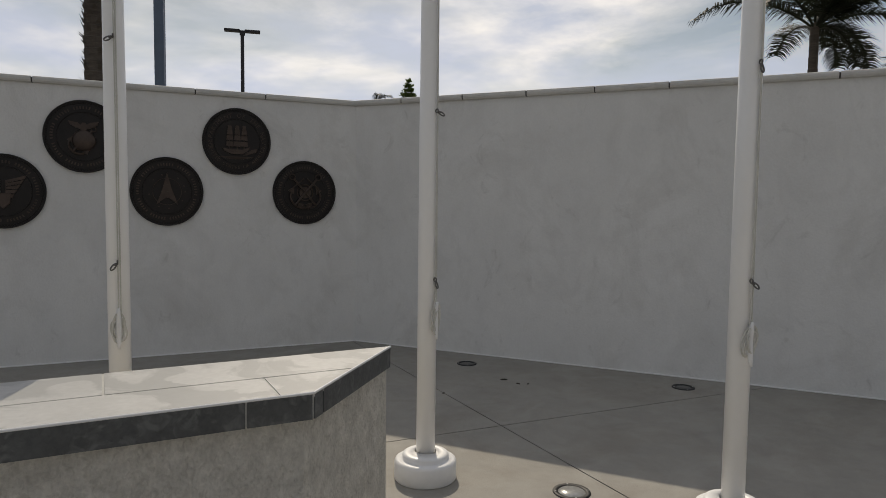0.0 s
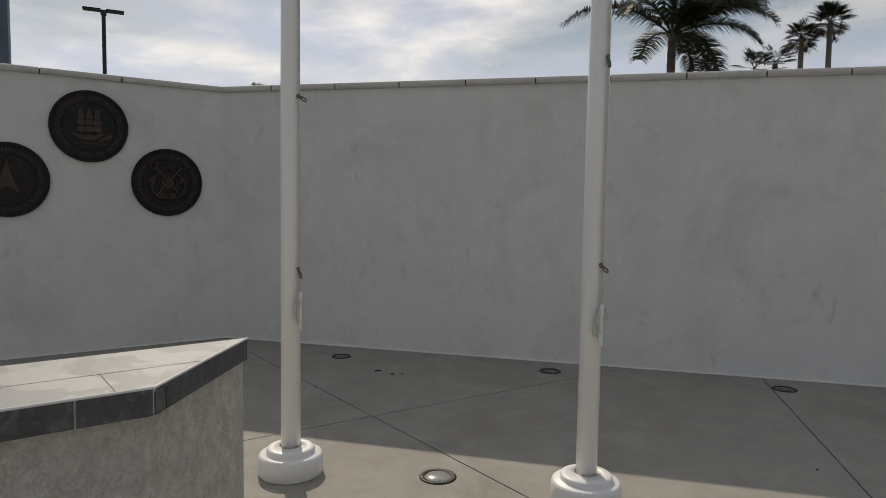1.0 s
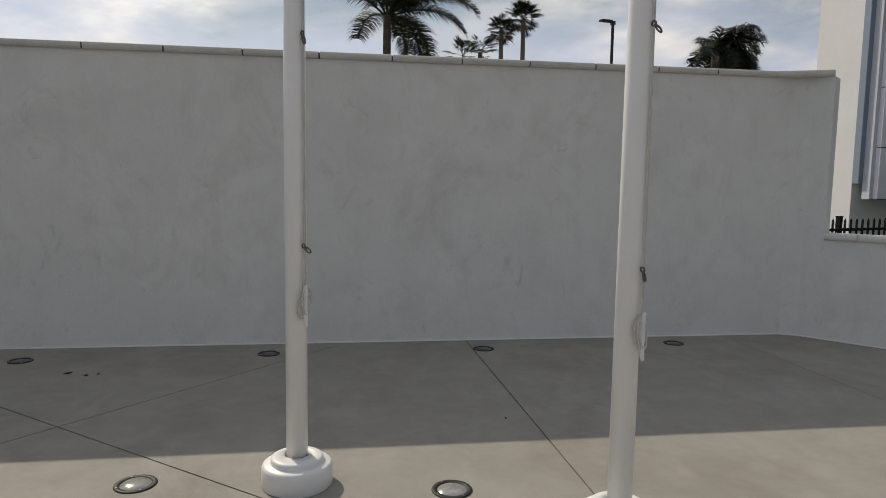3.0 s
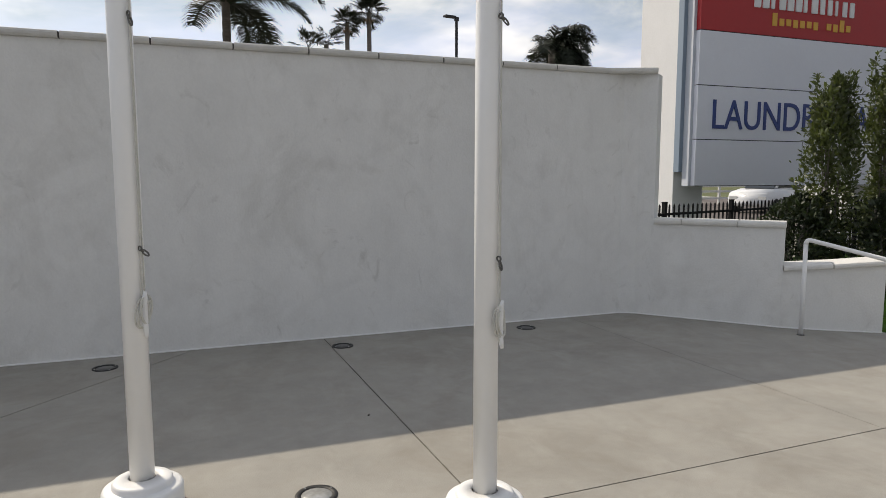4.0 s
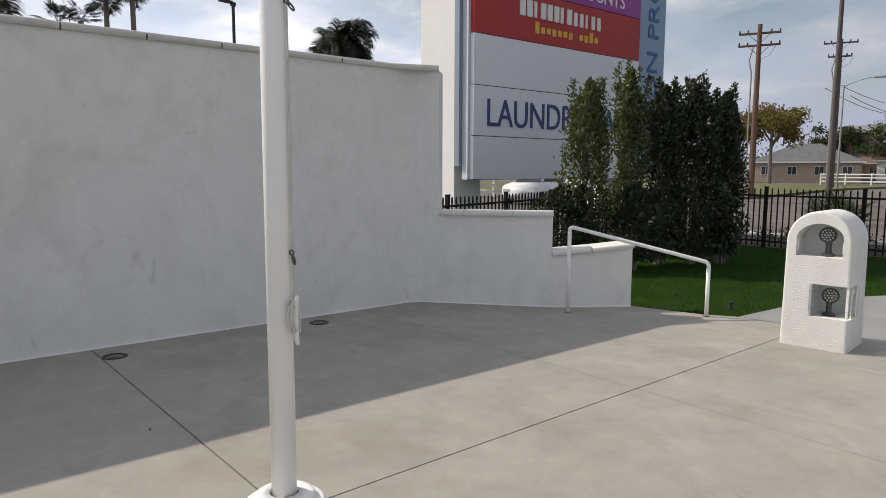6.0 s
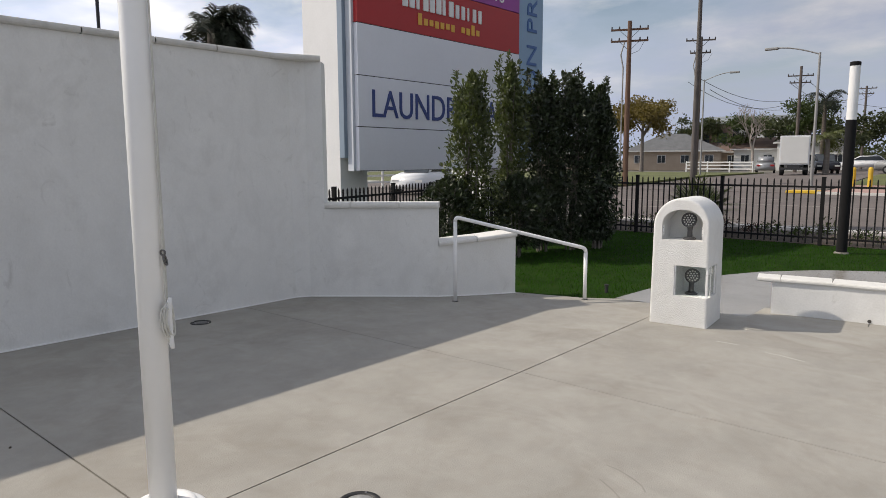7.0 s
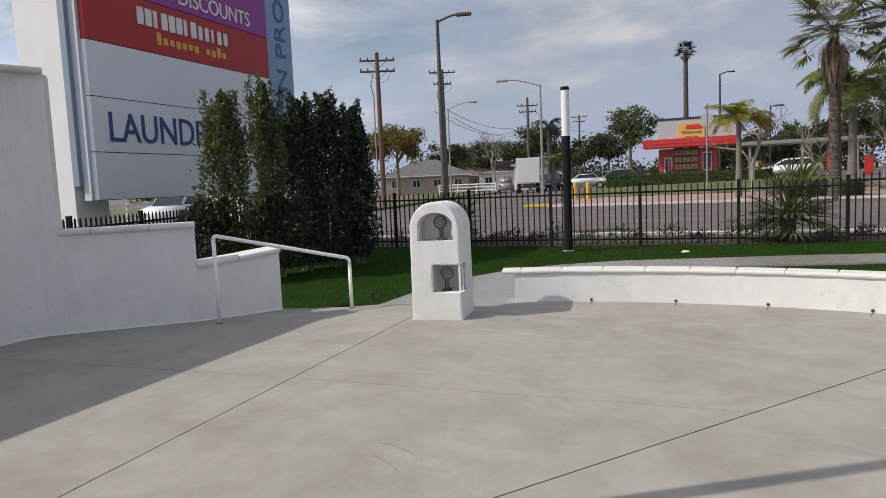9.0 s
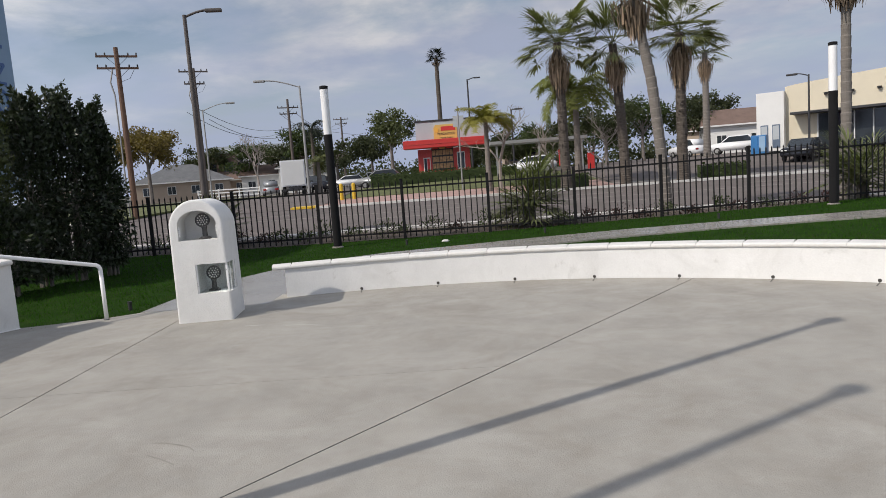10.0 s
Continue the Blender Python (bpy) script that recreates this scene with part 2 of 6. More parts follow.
OLIVE_LEAF = leafy("olive leaves", (0.085, 0.10, 0.045), 0.4)
PALM_CLUMP = leafy("grey-olive palm clump", (0.12, 0.14, 0.06), 0.4)
CONIFER_LEAF = leafy("conifer sprays", (0.08, 0.11, 0.04), 0.4)
GOLD_LEAF = leafy("turning leaves", (0.15, 0.115, 0.042), 0.4)
DARK_LEAF = leafy("dark tree leaves", (0.05, 0.06, 0.03), 0.4)
PALM_LEAF = leafy("palm leaflets", (0.13, 0.145, 0.065), 0.35, 0.45)
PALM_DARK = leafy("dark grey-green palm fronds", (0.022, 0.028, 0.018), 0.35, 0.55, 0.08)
PALM_YELLOW = leafy("yellowing fronds", (0.22, 0.21, 0.05), 0.35)
PALM_BRIGHT = leafy("yellow-green fronds", (0.15, 0.17, 0.05), 0.35)
PALM_DEAD = material("dead palm leaves", (0.29, 0.21, 0.14), 0.3, 0.9, 60, 3, 0.3, island=0.4)
PALM_TRUNK_DARK = material("dark palm trunk", (0.105, 0.088, 0.073), 0.35, 0.95, 14, 3, 0.9, stretch=(1, 1, 5))
MAST_BROWN = material("dark weathered mast", (0.095, 0.083, 0.076), 0.2, 0.75, 40, 2, 0.1)
PALM_TRUNK = material("palm trunk", (0.19, 0.17, 0.15), 0.2, 0.95, 14, 3, 0.5, stretch=(1, 1, 5))
BARK = material("grey bark", (0.17, 0.15, 0.135), 0.3, 0.95, 25, 4, 0.6)
TWIG = material("bare twigs", (0.30, 0.265, 0.235), 0.2, 0.9, 25, 4, 0.2)
TIMBER = material("weathered pole timber", (0.145, 0.085, 0.057), 0.25, 0.9, 30, 2, 0.4, stretch=(4, 4, 0.3))
TIMBER_GREY = material("grey pole timber", (0.115, 0.095, 0.085), 0.25, 0.9, 30, 2, 0.4, stretch=(4, 4, 0.3))
GALV = material("galvanised steel", (0.30, 0.30, 0.295), 0.12, 0.6, 40, 3, 0.05, metal=0.4)
DARK_METAL = material("dark lamp metal", (0.03, 0.03, 0.034), 0.2, 0.55, 40, 3, 0.05)
BLUE_POST = material("blue-grey post", (0.10, 0.14, 0.20), 0.15, 0.6, 40, 2, 0.05)
SIGN_WHITE = material("sign face white", (0.74, 0.76, 0.82), 0.03, 0.45, 20, 0.6, 0.02)
SIGN_EDGE = material("sign cabinet blue-grey", (0.22, 0.28, 0.35), 0.05, 0.5, 20, 1, 0.02)
SIGN_SIDE = material("pale cabinet side", (0.55, 0.58, 0.63), 0.05, 0.5, 20, 1, 0.02)
SIGN_COL = material("sign column stucco", (0.74, 0.74, 0.74), 0.05, 0.85, 30, 0.8, 0.2)
SIGN_RED = material("sign red", (0.42, 0.018, 0.02), 0.06, 0.45, 20, 0.8, 0.02)
SIGN_PURPLE = material("sign purple", (0.30, 0.045, 0.29), 0.06, 0.45, 20, 0.8, 0.02)
SIGN_BLUE = material("sign pale blue", (0.24, 0.37, 0.52), 0.06, 0.5, 20, 0.8, 0.02)
INK_BLUE = material("dark blue lettering", (0.028, 0.055, 0.21), 0.05, 0.5, 20, 1, 0)
INK_WHITE = material("white lettering", (0.78, 0.78, 0.78), 0.04, 0.5, 20, 1, 0)
INK_GOLD = material("yellow lettering", (0.72, 0.40, 0.06), 0.06, 0.5, 20, 1, 0)
SEAM = material("sign seam", (0.03, 0.03, 0.04), 0.1, 0.7, 20, 1, 0)


# ---- building helpers ----
def place(ob, m, parent=None):
    if parent:
        ob.parent = parent
    ob.matrix_basis = m
    return ob


def thing(name, loc, label="", category="", group="", kind="", turn=0.0):
    ob = new(name)
    ob.empty_display_size = 0.1
    ob.matrix_basis = pose(*loc, 0, 0, turn)
    return tagged(ob, label, category, group, kind)


def mesh_of(name, bm, mat, smooth=False):
    me = bpy.data.meshes.new(name)
    bm.normal_update()
    if smooth:
        for f in bm.faces:
            f.smooth = True
    bm.to_mesh(me)
    bm.free()
    me.materials.append(mat)
    return me


def part(name, bm, mat, parent, label="", at=None, smooth=False):
    """One mesh object under a thing or a part; bm may also be a ready mesh."""
    me = bm if isinstance(bm, bpy.types.Mesh) else mesh_of(name, bm, mat, smooth)
    ob = new(name, me)
    place(ob, at or Matrix(), parent)
    return tagged(ob, label)


def raw(name, verts, faces, mat, smooth=False):
    me = bpy.data.meshes.new(name)
    me.from_pydata([tuple(v) for v in verts], [], faces)
    me.materials.append(mat)
    if smooth:
        me.shade_smooth()
    me.update()
    return me


def box(bm, a, b, m=None, bevel=0.0):
    """Add a box from corner a to corner b."""
    r = bmesh.ops.create_cube(bm, size=1)["verts"]
    for v in r:
        v.co = Vector([a[i] + (v.co[i] + 0.5) * (b[i] - a[i]) for i in range(3)])
    if bevel:
        es = list({e for v in r for e in v.link_edges})
        q = bmesh.ops.bevel(bm, geom=es, offset=bevel, segments=2, affect="EDGES", profile=0.6)
        r = list({v for f in q["faces"] for v in f.verts} | {v for v in r if v.is_valid})
    if m:
        bmesh.ops.transform(bm, matrix=m, verts=[v for v in r if v.is_valid])
    return bm


def boxed(a, b, bevel=0.0, m=None):
    return box(bmesh.new(), a, b, m, bevel)


def tube(bm, pts, radii, sides=10, cap=True):
    """A round bar along points; radii is one number or one for each point."""
    pts = [Vector(p) for p in pts]
    rr = radii if isinstance(radii, (list, tuple)) else [radii] * len(pts)
    rings, prev = [], None
    for i, p in enumerate(pts):
        d = (pts[min(i + 1, len(pts) - 1)] - pts[max(i - 1, 0)]).normalized()
        if prev is None:
            s = d.orthogonal().normalized()
        else:
            s = (prev - d * prev.dot(d)).normalized()
        prev = s
        u = d.cross(s)
        rings.append([bm.verts.new(p + (s * math.cos(2 * math.pi * k / sides) + u * math.sin(2 * math.pi * k / sides)) * rr[i]) for k in range(sides)])
    for a, b in zip(rings, rings[1:]):
        for k in range(sides):
            bm.faces.new((a[k], a[(k + 1) % sides], b[(k + 1) % sides], b[k]))
    if cap:
        bm.faces.new(rings[0][::-1])
        bm.faces.new(rings[-1])
    return bm


def tubed(pts, radii, sides=10):
    return tube(bmesh.new(), pts, radii, sides)


def lathe(bm, profile, sides=32):
    """Turn (radius, height) pairs round the z axis."""
    rings = []
    for r, z in profile:
        if r < 1e-5:
            rings.append([bm.verts.new((0, 0, z))])
        else:
            rings.append([bm.verts.new((r * math.cos(2 * math.pi * k / sides), r * math.sin(2 * math.pi * k / sides), z)) for k in range(sides)])
    for a, b in zip(rings, rings[1:]):
        for k in range(sides):
            k2 = (k + 1) % sides
            if len(a) == 1 and len(b) == 1:
                continue
            if len(a) == 1:
                bm.faces.new((a[0], b[k2], b[k]))
            elif len(b) == 1:
                bm.faces.new((a[k], a[k2], b[0]))
            else:
                bm.faces.new((a[k], a[k2], b[k2], b[k]))
    bmesh.ops.recalc_face_normals(bm, faces=bm.faces)
    return bm


def lathed(profile, sides=32):
    return lathe(bmesh.new(), profile, sides)


def prism(bm, poly, z0, z1):
    """A flat polygon raised from z0 to z1."""
    lo = [bm.verts.new((x, y, z0)) for x, y in poly]
    hi = [bm.verts.new((x, y, z1)) for x, y in poly]
    n = len(poly)
    fs = [bm.faces.new(lo[::-1]), bm.faces.new(hi)]
    fs += [bm.faces.new((lo[k], lo[(k + 1) % n], hi[(k + 1) % n], hi[k])) for k in range(n)]
    bmesh.ops.recalc_face_normals(bm, faces=fs)
    return bm


def prismed(poly, z0, z1):
    return prism(bmesh.new(), poly, z0, z1)


def lettering(text, size, depth, mat, name="lettering", align="LEFT", spacing=1.0, shear=0.0):
    """A mesh of raised letters, standing in the x-z plane and facing -y."""
    cu = bpy.data.curves.new(name, "FONT")
    cu.body, cu.size, cu.extrude, cu.align_x, cu.space_character, cu.shear = text, size, depth, align, spacing, shear
    cu.resolution_u = 4
    ob = bpy.data.objects.new(name, cu)
    me = bpy.data.meshes.new_from_object(ob)
    bpy.data.objects.remove(ob)
    me.transform(pose(0, 0, 0, 90))
    me.materials.clear()
    me.materials.append(mat)
    me.name = name
    return me


def carve(body, cutters):
    """Cut the meshes of cutters out of body's mesh."""
    tools = []
    for bm in cutters:
        c = new("cutter", mesh_of("cutter", bm, body.data.materials[0]))
        md = body.modifiers.new("cut", "BOOLEAN")
        md.operation, md.object, md.solver = "DIFFERENCE", c, "EXACT"
        tools.append(c)
    dg = bpy.context.evaluated_depsgraph_get()
    me = bpy.data.meshes.new_from_object(body.evaluated_get(dg))
    body.modifiers.clear()
    body.data = me
    for c in tools:
        bpy.data.objects.remove(c)
    return body


# ---- ground, lawn, road ----
def rise(x, y=8.0):
    """The far side of the road lies a little higher, more so to the south."""
    k = min(1, max(0, (x - 38) / 18))
    return (0.55 + 0.02 * min(42, max(-14, 8 - y))) * k * k * (3 - 2 * k)


def strip(name, x0, x1, y0, y1, dz, mat, label, category, nx=24, depth=0.12):
    """A band of ground that follows the rise."""
    ys = [y0] + [y for y in (-34.0, 8.0, 22.0) if y0 < y < y1] + [y1]
    bm = bmesh.new()
    for lo, hi in zip(ys, ys[1:]):
        grid = [[bm.verts.new((x, y, rise(x, y) + dz - dd)) for y in (lo, hi) for dd in (0, depth)] for x in [x0 + (x1 - x0) * i / nx for i in range(nx + 1)]]
        for a, b in zip(grid, grid[1:]):
            for p, q in ((0, 2), (2, 3), (3, 1), (1, 0)):
                bm.faces.new((a[p], b[p], b[q], a[q]))
        bm.faces.new([grid[0][k] for k in (0, 2, 3, 1)])
        bm.faces.new([grid[-1][k] for k in (1, 3, 2, 0)])
    bmesh.ops.recalc_face_normals(bm, faces=bm.faces)
    return tagged(new(name, mesh_of(name, bm, mat)), label, category, "", "structure")


def ground_sheet():
    vs, fs = [], []
    xs = [-900, -200, -40, 0, 20, 36] + [38 + i for i in range(0, 20, 2)] + [60, 120, 300, 900, 3000]
    ys = [-3000, -600, -150, -60, -34, -14, 8, 22, 60, 150, 600, 3000]
    for x in xs:
        for y in ys:
            vs.append((x, y, rise(x, y) - 0.14))
    n = len(ys)
    for i in range(len(xs) - 1):
        for j in range(n - 1):
            fs.append((i * n + j, (i + 1) * n + j, (i + 1) * n + j + 1, i * n + j + 1))
    return tagged(new("ground", raw("ground", vs, fs, FAR_GROUND)), "dry brown open ground reaching the horizon", "ground", "", "structure")


ground_sheet()
strip("road", 17.2, 36.6, -250, 250, -0.12, ASPHALT, "wide grey worn asphalt road beyond the fence", "road", 4, 0.01)
strip("road_side", 36.6, 150, 8.5, 19.5, -0.10, ASPHALT, "grey asphalt side street between houses and shops", "road", 60, 0.012)
strip("pavement_near", 16.2, 16.9, -250, 250, 0.0, PAVE, "pale concrete sidewalk behind the black fence", "pavement", 4)
strip("kerb_near", 16.91, 17.19, -250, 250, -0.004, COPING, "pale concrete kerb of the road", "kerb", 4)
strip("kerb_far", 36.3, 36.6, -250, 8.0, 0.01, COPING, "pale concrete kerb on the far side", "kerb", 4)
strip("kerb_corner", 36.3, 36.6, 20.0, 250, 0.01, COPING, "pale concrete kerb beyond the side street", "kerb", 4)
strip("pavement_far", 36.61, 43.5, -9.0, 8.0, 0.0, PAVE_PINK, "pinkish paved sidewalk on the far side", "pavement", 10)
strip("pavement_store", 36.61, 40.0, -250, -9.01, 0.0, PAVE, "pale concrete sidewalk before the car park", "pavement", 10)
strip("verge", 43.51, 54.0, -9.0, 8.0, 0.03, DRY_GRASS, "yellow-green mown grass verge before the restaurant", "grass", 20)
strip("verge_corner", 36.61, 70.0, 20.0, 60, 0.02, DRY_GRASS, "green verge at the street corner", "grass", 24)
strip("planting_bed", 14.1, 16.19, -40, 9.5, -0.03, MULCH, "dark mulched planting bed along the fence", "flower bed", 2)
strip("parking", 41.0, 140, -120, -9.5, -0.06, ASPHALT, "grey asphalt car park before the shops", "car park", 60, 0.05)


def lane_lines():
    bm = bmesh.new()
    for y in range(-80, 80, 1):
        if y % 8 < 3:
            box(bm, (23.2, y, -0.121), (23.35, y + 1.0, -0.112))
            box(bm, (30.4, y, -0.121), (30.55, y + 1.0, -0.112))
    box(bm, (26.8, -80, -0.121), (26.95, 80, -0.113))
    box(bm, (18.6, -80, -0.121), (18.78, 80, -0.113))
    return tagged(new("road_marking", mesh_of("road_marking", bm, PAVE)), "worn white painted lines on the asphalt road", "road marking", "", "structure")


lane_lines()
WALK_OUT = [(7.0, 3.66), (7.9, 3.60), (9.3, 3.30), (10.0, 2.95), (10.7, 2.35), (11.3, 1.35), (11.65, 0.1), (11.85, -1.4), (11.9, -3.0), (11.8, -4.7), (11.5, -7.1), (10.9, -9.5)]
WALK_IN = [(10.0, -9.0), (10.55, -6.6), (10.85, -4.5), (10.85, -2.4), (10.65, -0.5), (10.35, 0.5), (9.6, 1.1), (8.0, 1.5), (7.0, 2.2)]
LAWN = [(4.6, 7.2), (4.6, 9.9), (14.08, 9.9), (14.08, -14), (2.0, -14), (2.0, -6.5), (6.9, -3.2), (7.2, 0.0), (7.0, 3.0), (6.3, 4.6)]


def inside(p, poly):
    x, y = p
    c = False
    for (x1, y1), (x2, y2) in zip(poly, poly[1:] + poly[:1]):
        if (y1 > y) != (y2 > y) and x < (x2 - x1) * (y - y1) / (y2 - y1) + x1:
            c = not c
    return c


def lawn_rise(y):
    """The lawn climbs gently to the south."""
    return 0.018 * max(0.0, -y)


def tilted(bm):
    bmesh.ops.bisect_plane(bm, geom=bm.verts[:] + bm.edges[:] + bm.faces[:], plane_co=(0, 0, 0), plane_no=(0, 1, 0))
    for v in bm.verts:
        v.co.z += lawn_rise(v.co.y)
    return bm


tagged(new("lawn", mesh_of("lawn", tilted(prismed(LAWN, -0.13, -0.035)), GRASS_SOIL)), "mown green turf between the plaza and the fence", "lawn", "", "structure")
tagged(new("walkway", mesh_of("walkway", tilted(prismed(WALK_OUT + WALK_IN, -0.12, -0.006)), CONCRETE_PATH)), "curved damp concrete walkway crossing the lawn", "path", "", "structure")


def grass():
    rng = np.random.default_rng(4)
    vs, fs = [], []
    n = 0
    while n < 60000:
        x, y = rng.uniform(6.35, 14.05), rng.uniform(-9.5, 9.3)
        if math.hypot(x - 0.70, y - 0.55) < 7.1 and y < 2.3:
            continue
        if inside((x, y), WALK_OUT + WALK_IN) or not inside((x, y), LAWN) or (x < 7.05 and y < 3.75):
            continue
        a, h, w = rng.uniform(0, 6.283), rng.uniform(0.02, 0.05), rng.uniform(0.003, 0.006)
        lx, ly = rng.normal(0, 0.014, 2)
        dx, dy = math.cos(a) * w, math.sin(a) * w
        k = len(vs)
        z = -0.036 + lawn_rise(y)
        vs += [(x - dx, y - dy, z), (x + dx, y + dy, z), (x + lx, y + ly, z + h)]
        fs.append((k, k + 1, k + 2))
        n += 1
    return tagged(new("grass", raw("grass", vs, fs, GRASS)), "short green blades of the mown lawn", "grass", "", "stuff")


grass()


# ---- the plaza floor: slabs between sawn joints ----
def clip(poly, a, b, c, gap):
    """The part of poly where a x + b y > c, kept gap away from the line."""
    n = math.hypot(a, b)
    a, b, c = a / n, b / n, c / n + gap
    out = []
    for p, q in zip(poly, poly[1:] + poly[:1]):
        dp, dq = a * p[0] + b * p[1] - c, a * q[0] + b * q[1] - c
        if dp >= 0:
            out.append(p)
        if (dp >= 0) != (dq >= 0):
            k = dp / (dp - dq)
            out.append((p[0] + (q[0] - p[0]) * k, p[1] + (q[1] - p[1]) * k))
    return out


def split(poly, a, b, c, gap=0.005):
    return clip(poly, a, b, c, gap), clip(poly, -a, -b, -c, gap)


PLAZA = [(-4.3, 6.52), (4.7, 6.52), (6.52, 4.70), (6.74, 3.95), (6.95, 3.62), (6.99, 2.2), (7.55, 2.2), (7.5, -1.5), (6.6, -3.6), (4.5, -6.5), (-4.0, -7.5), (-8.2, -3.0), (-7.6, 2.6)]


def plaza():
    base = tagged(new("floor", mesh_of("floor", prismed(PLAZA, -0.13, -0.012), JOINT)), "pale broom-finished concrete plaza floor with sawn joints", "floor", "", "structure")
    ne, sw = split(PLAZA, 0.80, 1.0, 3.025)          # the long diagonal joint
    top, low = split(ne, -0.016, 1, 2.85)
    right, left = split(top, 1, 0.0221, 1.361)
    far, mid = split(right, 1, 0.028, 4.12, 0.0026)
    la, lb = split(left, 1.136, -1, -6.397)
    fl, ml = split(low, 1, 0.0, 4.045, 0.0026)
    sa, sb = split(sw, 1.136, -1, -6.397)
    sc, sd = split(sa, 1, 0, 0.0)
    for poly in (far, mid, la, lb, fl, ml, sb, sc, sd):
        if len(poly) > 2:
            part("slab", prismed(poly, -0.05, 0.0), CONCRETE, base)
    return base


# ---- walls ----
def outward(p, q):
    d = Vector((q[0] - p[0], q[1] - p[1], 0)).normalized()
    return Vector((-d.y, d.x, 0))


def offset(pts, t):
    """Shift a polyline to its left by t."""
    res = []
    for i, p in enumerate(pts):
        ns = []
        if i > 0:
            ns.append(outward(pts[i - 1], p))
        if i < len(pts) - 1:
            ns.append(outward(p, pts[i + 1]))
        n = sum(ns, Vector()).normalized()
        k = t / max(0.3, n.dot(ns[0]))
        res.append((p[0] + n.x * k, p[1] + n.y * k))
    return res


def along(pts, s):
    """The point at distance s along a polyline."""
    for p, q in zip(pts, pts[1:]):
        d = math.dist(p, q)
        if s <= d or (p, q) == (pts[-2], pts[-1]):
            return (p[0] + (q[0] - p[0]) * s / d, p[1] + (q[1] - p[1]) * s / d)
        s -= d


def wall(name, front, thick, height, label):
    poly = list(front) + offset(front, thick)[::-1]
    return tagged(new(name, mesh_of(name, prismed(poly, -0.1, height), STUCCO)), label, "wall", "", "structure")


def coping_stone(p, q, thick, z0, z1, over=0.04):
    """A stone with rounded long edges from p to q, lying over a wall."""
    n = outward(p, q)
    h = z1 - z0
    sec = [(-over + h * 0.45, z0)]
    for k in range(6):
        a = -math.pi / 2 + math.pi * k / 5
        sec.append((-over + h * 0.35 - math.cos(a) * h * 0.35, (z0 + z1) / 2 + math.sin(a) * h / 2))
    for k in range(6):
        a = math.pi / 2 - math.pi * k / 5
        sec.append((thick + over - h * 0.35 + math.cos(a) * h * 0.35, (z0 + z1) / 2 + math.sin(a) * h / 2))
    bm = bmesh.new()
    ends = [[bm.verts.new((e[0] + n.x * s, e[1] + n.y * s, z)) for s, z in sec] for e in (p, q)]
    m = len(sec)
    for k in range(m):
        bm.faces.new((ends[0][k], ends[0][(k + 1) % m], ends[1][(k + 1) % m], ends[1][k]))
    bm.faces.new(ends[0][::-1])
    bm.faces.new(ends[1])
    bmesh.ops.recalc_face_normals(bm, faces=bm.faces)
    return bm


def coping(parent, front, marks, thick, z0, z1, mat, gap=0.007):
    for a, b in zip(marks, marks[1:]):
        part("coping_stone", coping_stone(along(front, a + gap), along(front, b - gap), thick, z0, z1), mat, parent)
    # mortar in the joints
    bm = bmesh.new()
    for a in marks[1:-1]:
        p, q = along(front, a - gap), along(front, a + gap)
        n = outward(p, q)
        tube(bm, [Vector((p[0], p[1], (z0 + z1) / 2)) - n * 0.028, Vector((p[0], p[1], (z0 + z1) / 2)) + n * (thick + 0.028)], (z1 - z0) * 0.36, 8)
    part("mortar", bm, JOINT if mat == COPING else GROUT, parent)


plaza()
NORTH = [(-4.24, 6.46), (4.60, 6.46), (4.76, 6.375), (4.88, 6.235)]
# the polylines run so that their left side is outside
wall_north = wall("wall_north", NORTH, 0.22, 2.668, "tall white stucco wall with a stone coping")
WEST_U = Vector((-0.66, -0.75, 0)).normalized()
WEST_A = Vector((-4.24, 6.46, 0))
WEST = [tuple((WEST_A + WEST_U * 7.0)[:2]), tuple(WEST_A[:2])]
wall_west = wall("wall_west", WEST, 0.22, 2.668, "tall white stucco wall carrying five bronze seals")
EAST = [(4.88, 6.235), (5.3, 5.74), (5.72, 5.235)]
wall_east = wall("wall_east", EAST, 0.2, 1.03, "low white stucco wall stepping down from the tall wall")
EAST_LOW = [(5.72, 5.235), (6.08, 4.95), (6.48, 4.69)]
wall_east_low = wall("wall_east_low", EAST_LOW, 0.2, 0.59, "lowest white stucco wall beside the handrail")
coping(wall_north, NORTH, [0, 0.59, 1.31, 2.00, 2.68, 3.36, 4.04, 4.71, 5.37, 6.03, 6.69, 7.34, 7.97, 8.6, 9.2], 0.22, 2.668, 2.732, COPING)
coping(wall_west, WEST, [0, 0.6, 1.3, 2.0, 2.7, 3.87, 4.6, 5.3, 6.0, 7.10], 0.22, 2.668, 2.730, COPING)
coping(wall_east, EAST, [0, 0.3, 0.86, 1.32], 0.2, 1.03, 1.095, COPING_WHITE)
coping(wall_east_low, EAST_LOW, [0, 0.45, 0.95], 0.2, 0.59, 0.645, COPING_WHITE)
# the top of the lowest wall climbs a little towards its end
for ob in [wall_east_low] + list(wall_east_low.children):
    for v in ob.data.vertices:
        if v.co.z > 0.3:
            v.co.z += 0.09 * (v.co.x - 5.72) / 0.76

# a bead of wall paint left on the floor along the walls
for w_, line in ((wall_north, NORTH), (wall_west, WEST), (wall_east, EAST), (wall_east_low, EAST_LOW)):
    part("paint_edge", prismed(offset(line, -0.014) + [(p[0], p[1]) for p in offset(line, 0.01)[::-1]], 0.001, 0.012), PAINT_WHITE, w_, "thin white paint line at the foot")

BC, BR = (0.70, 0.55), 6.78


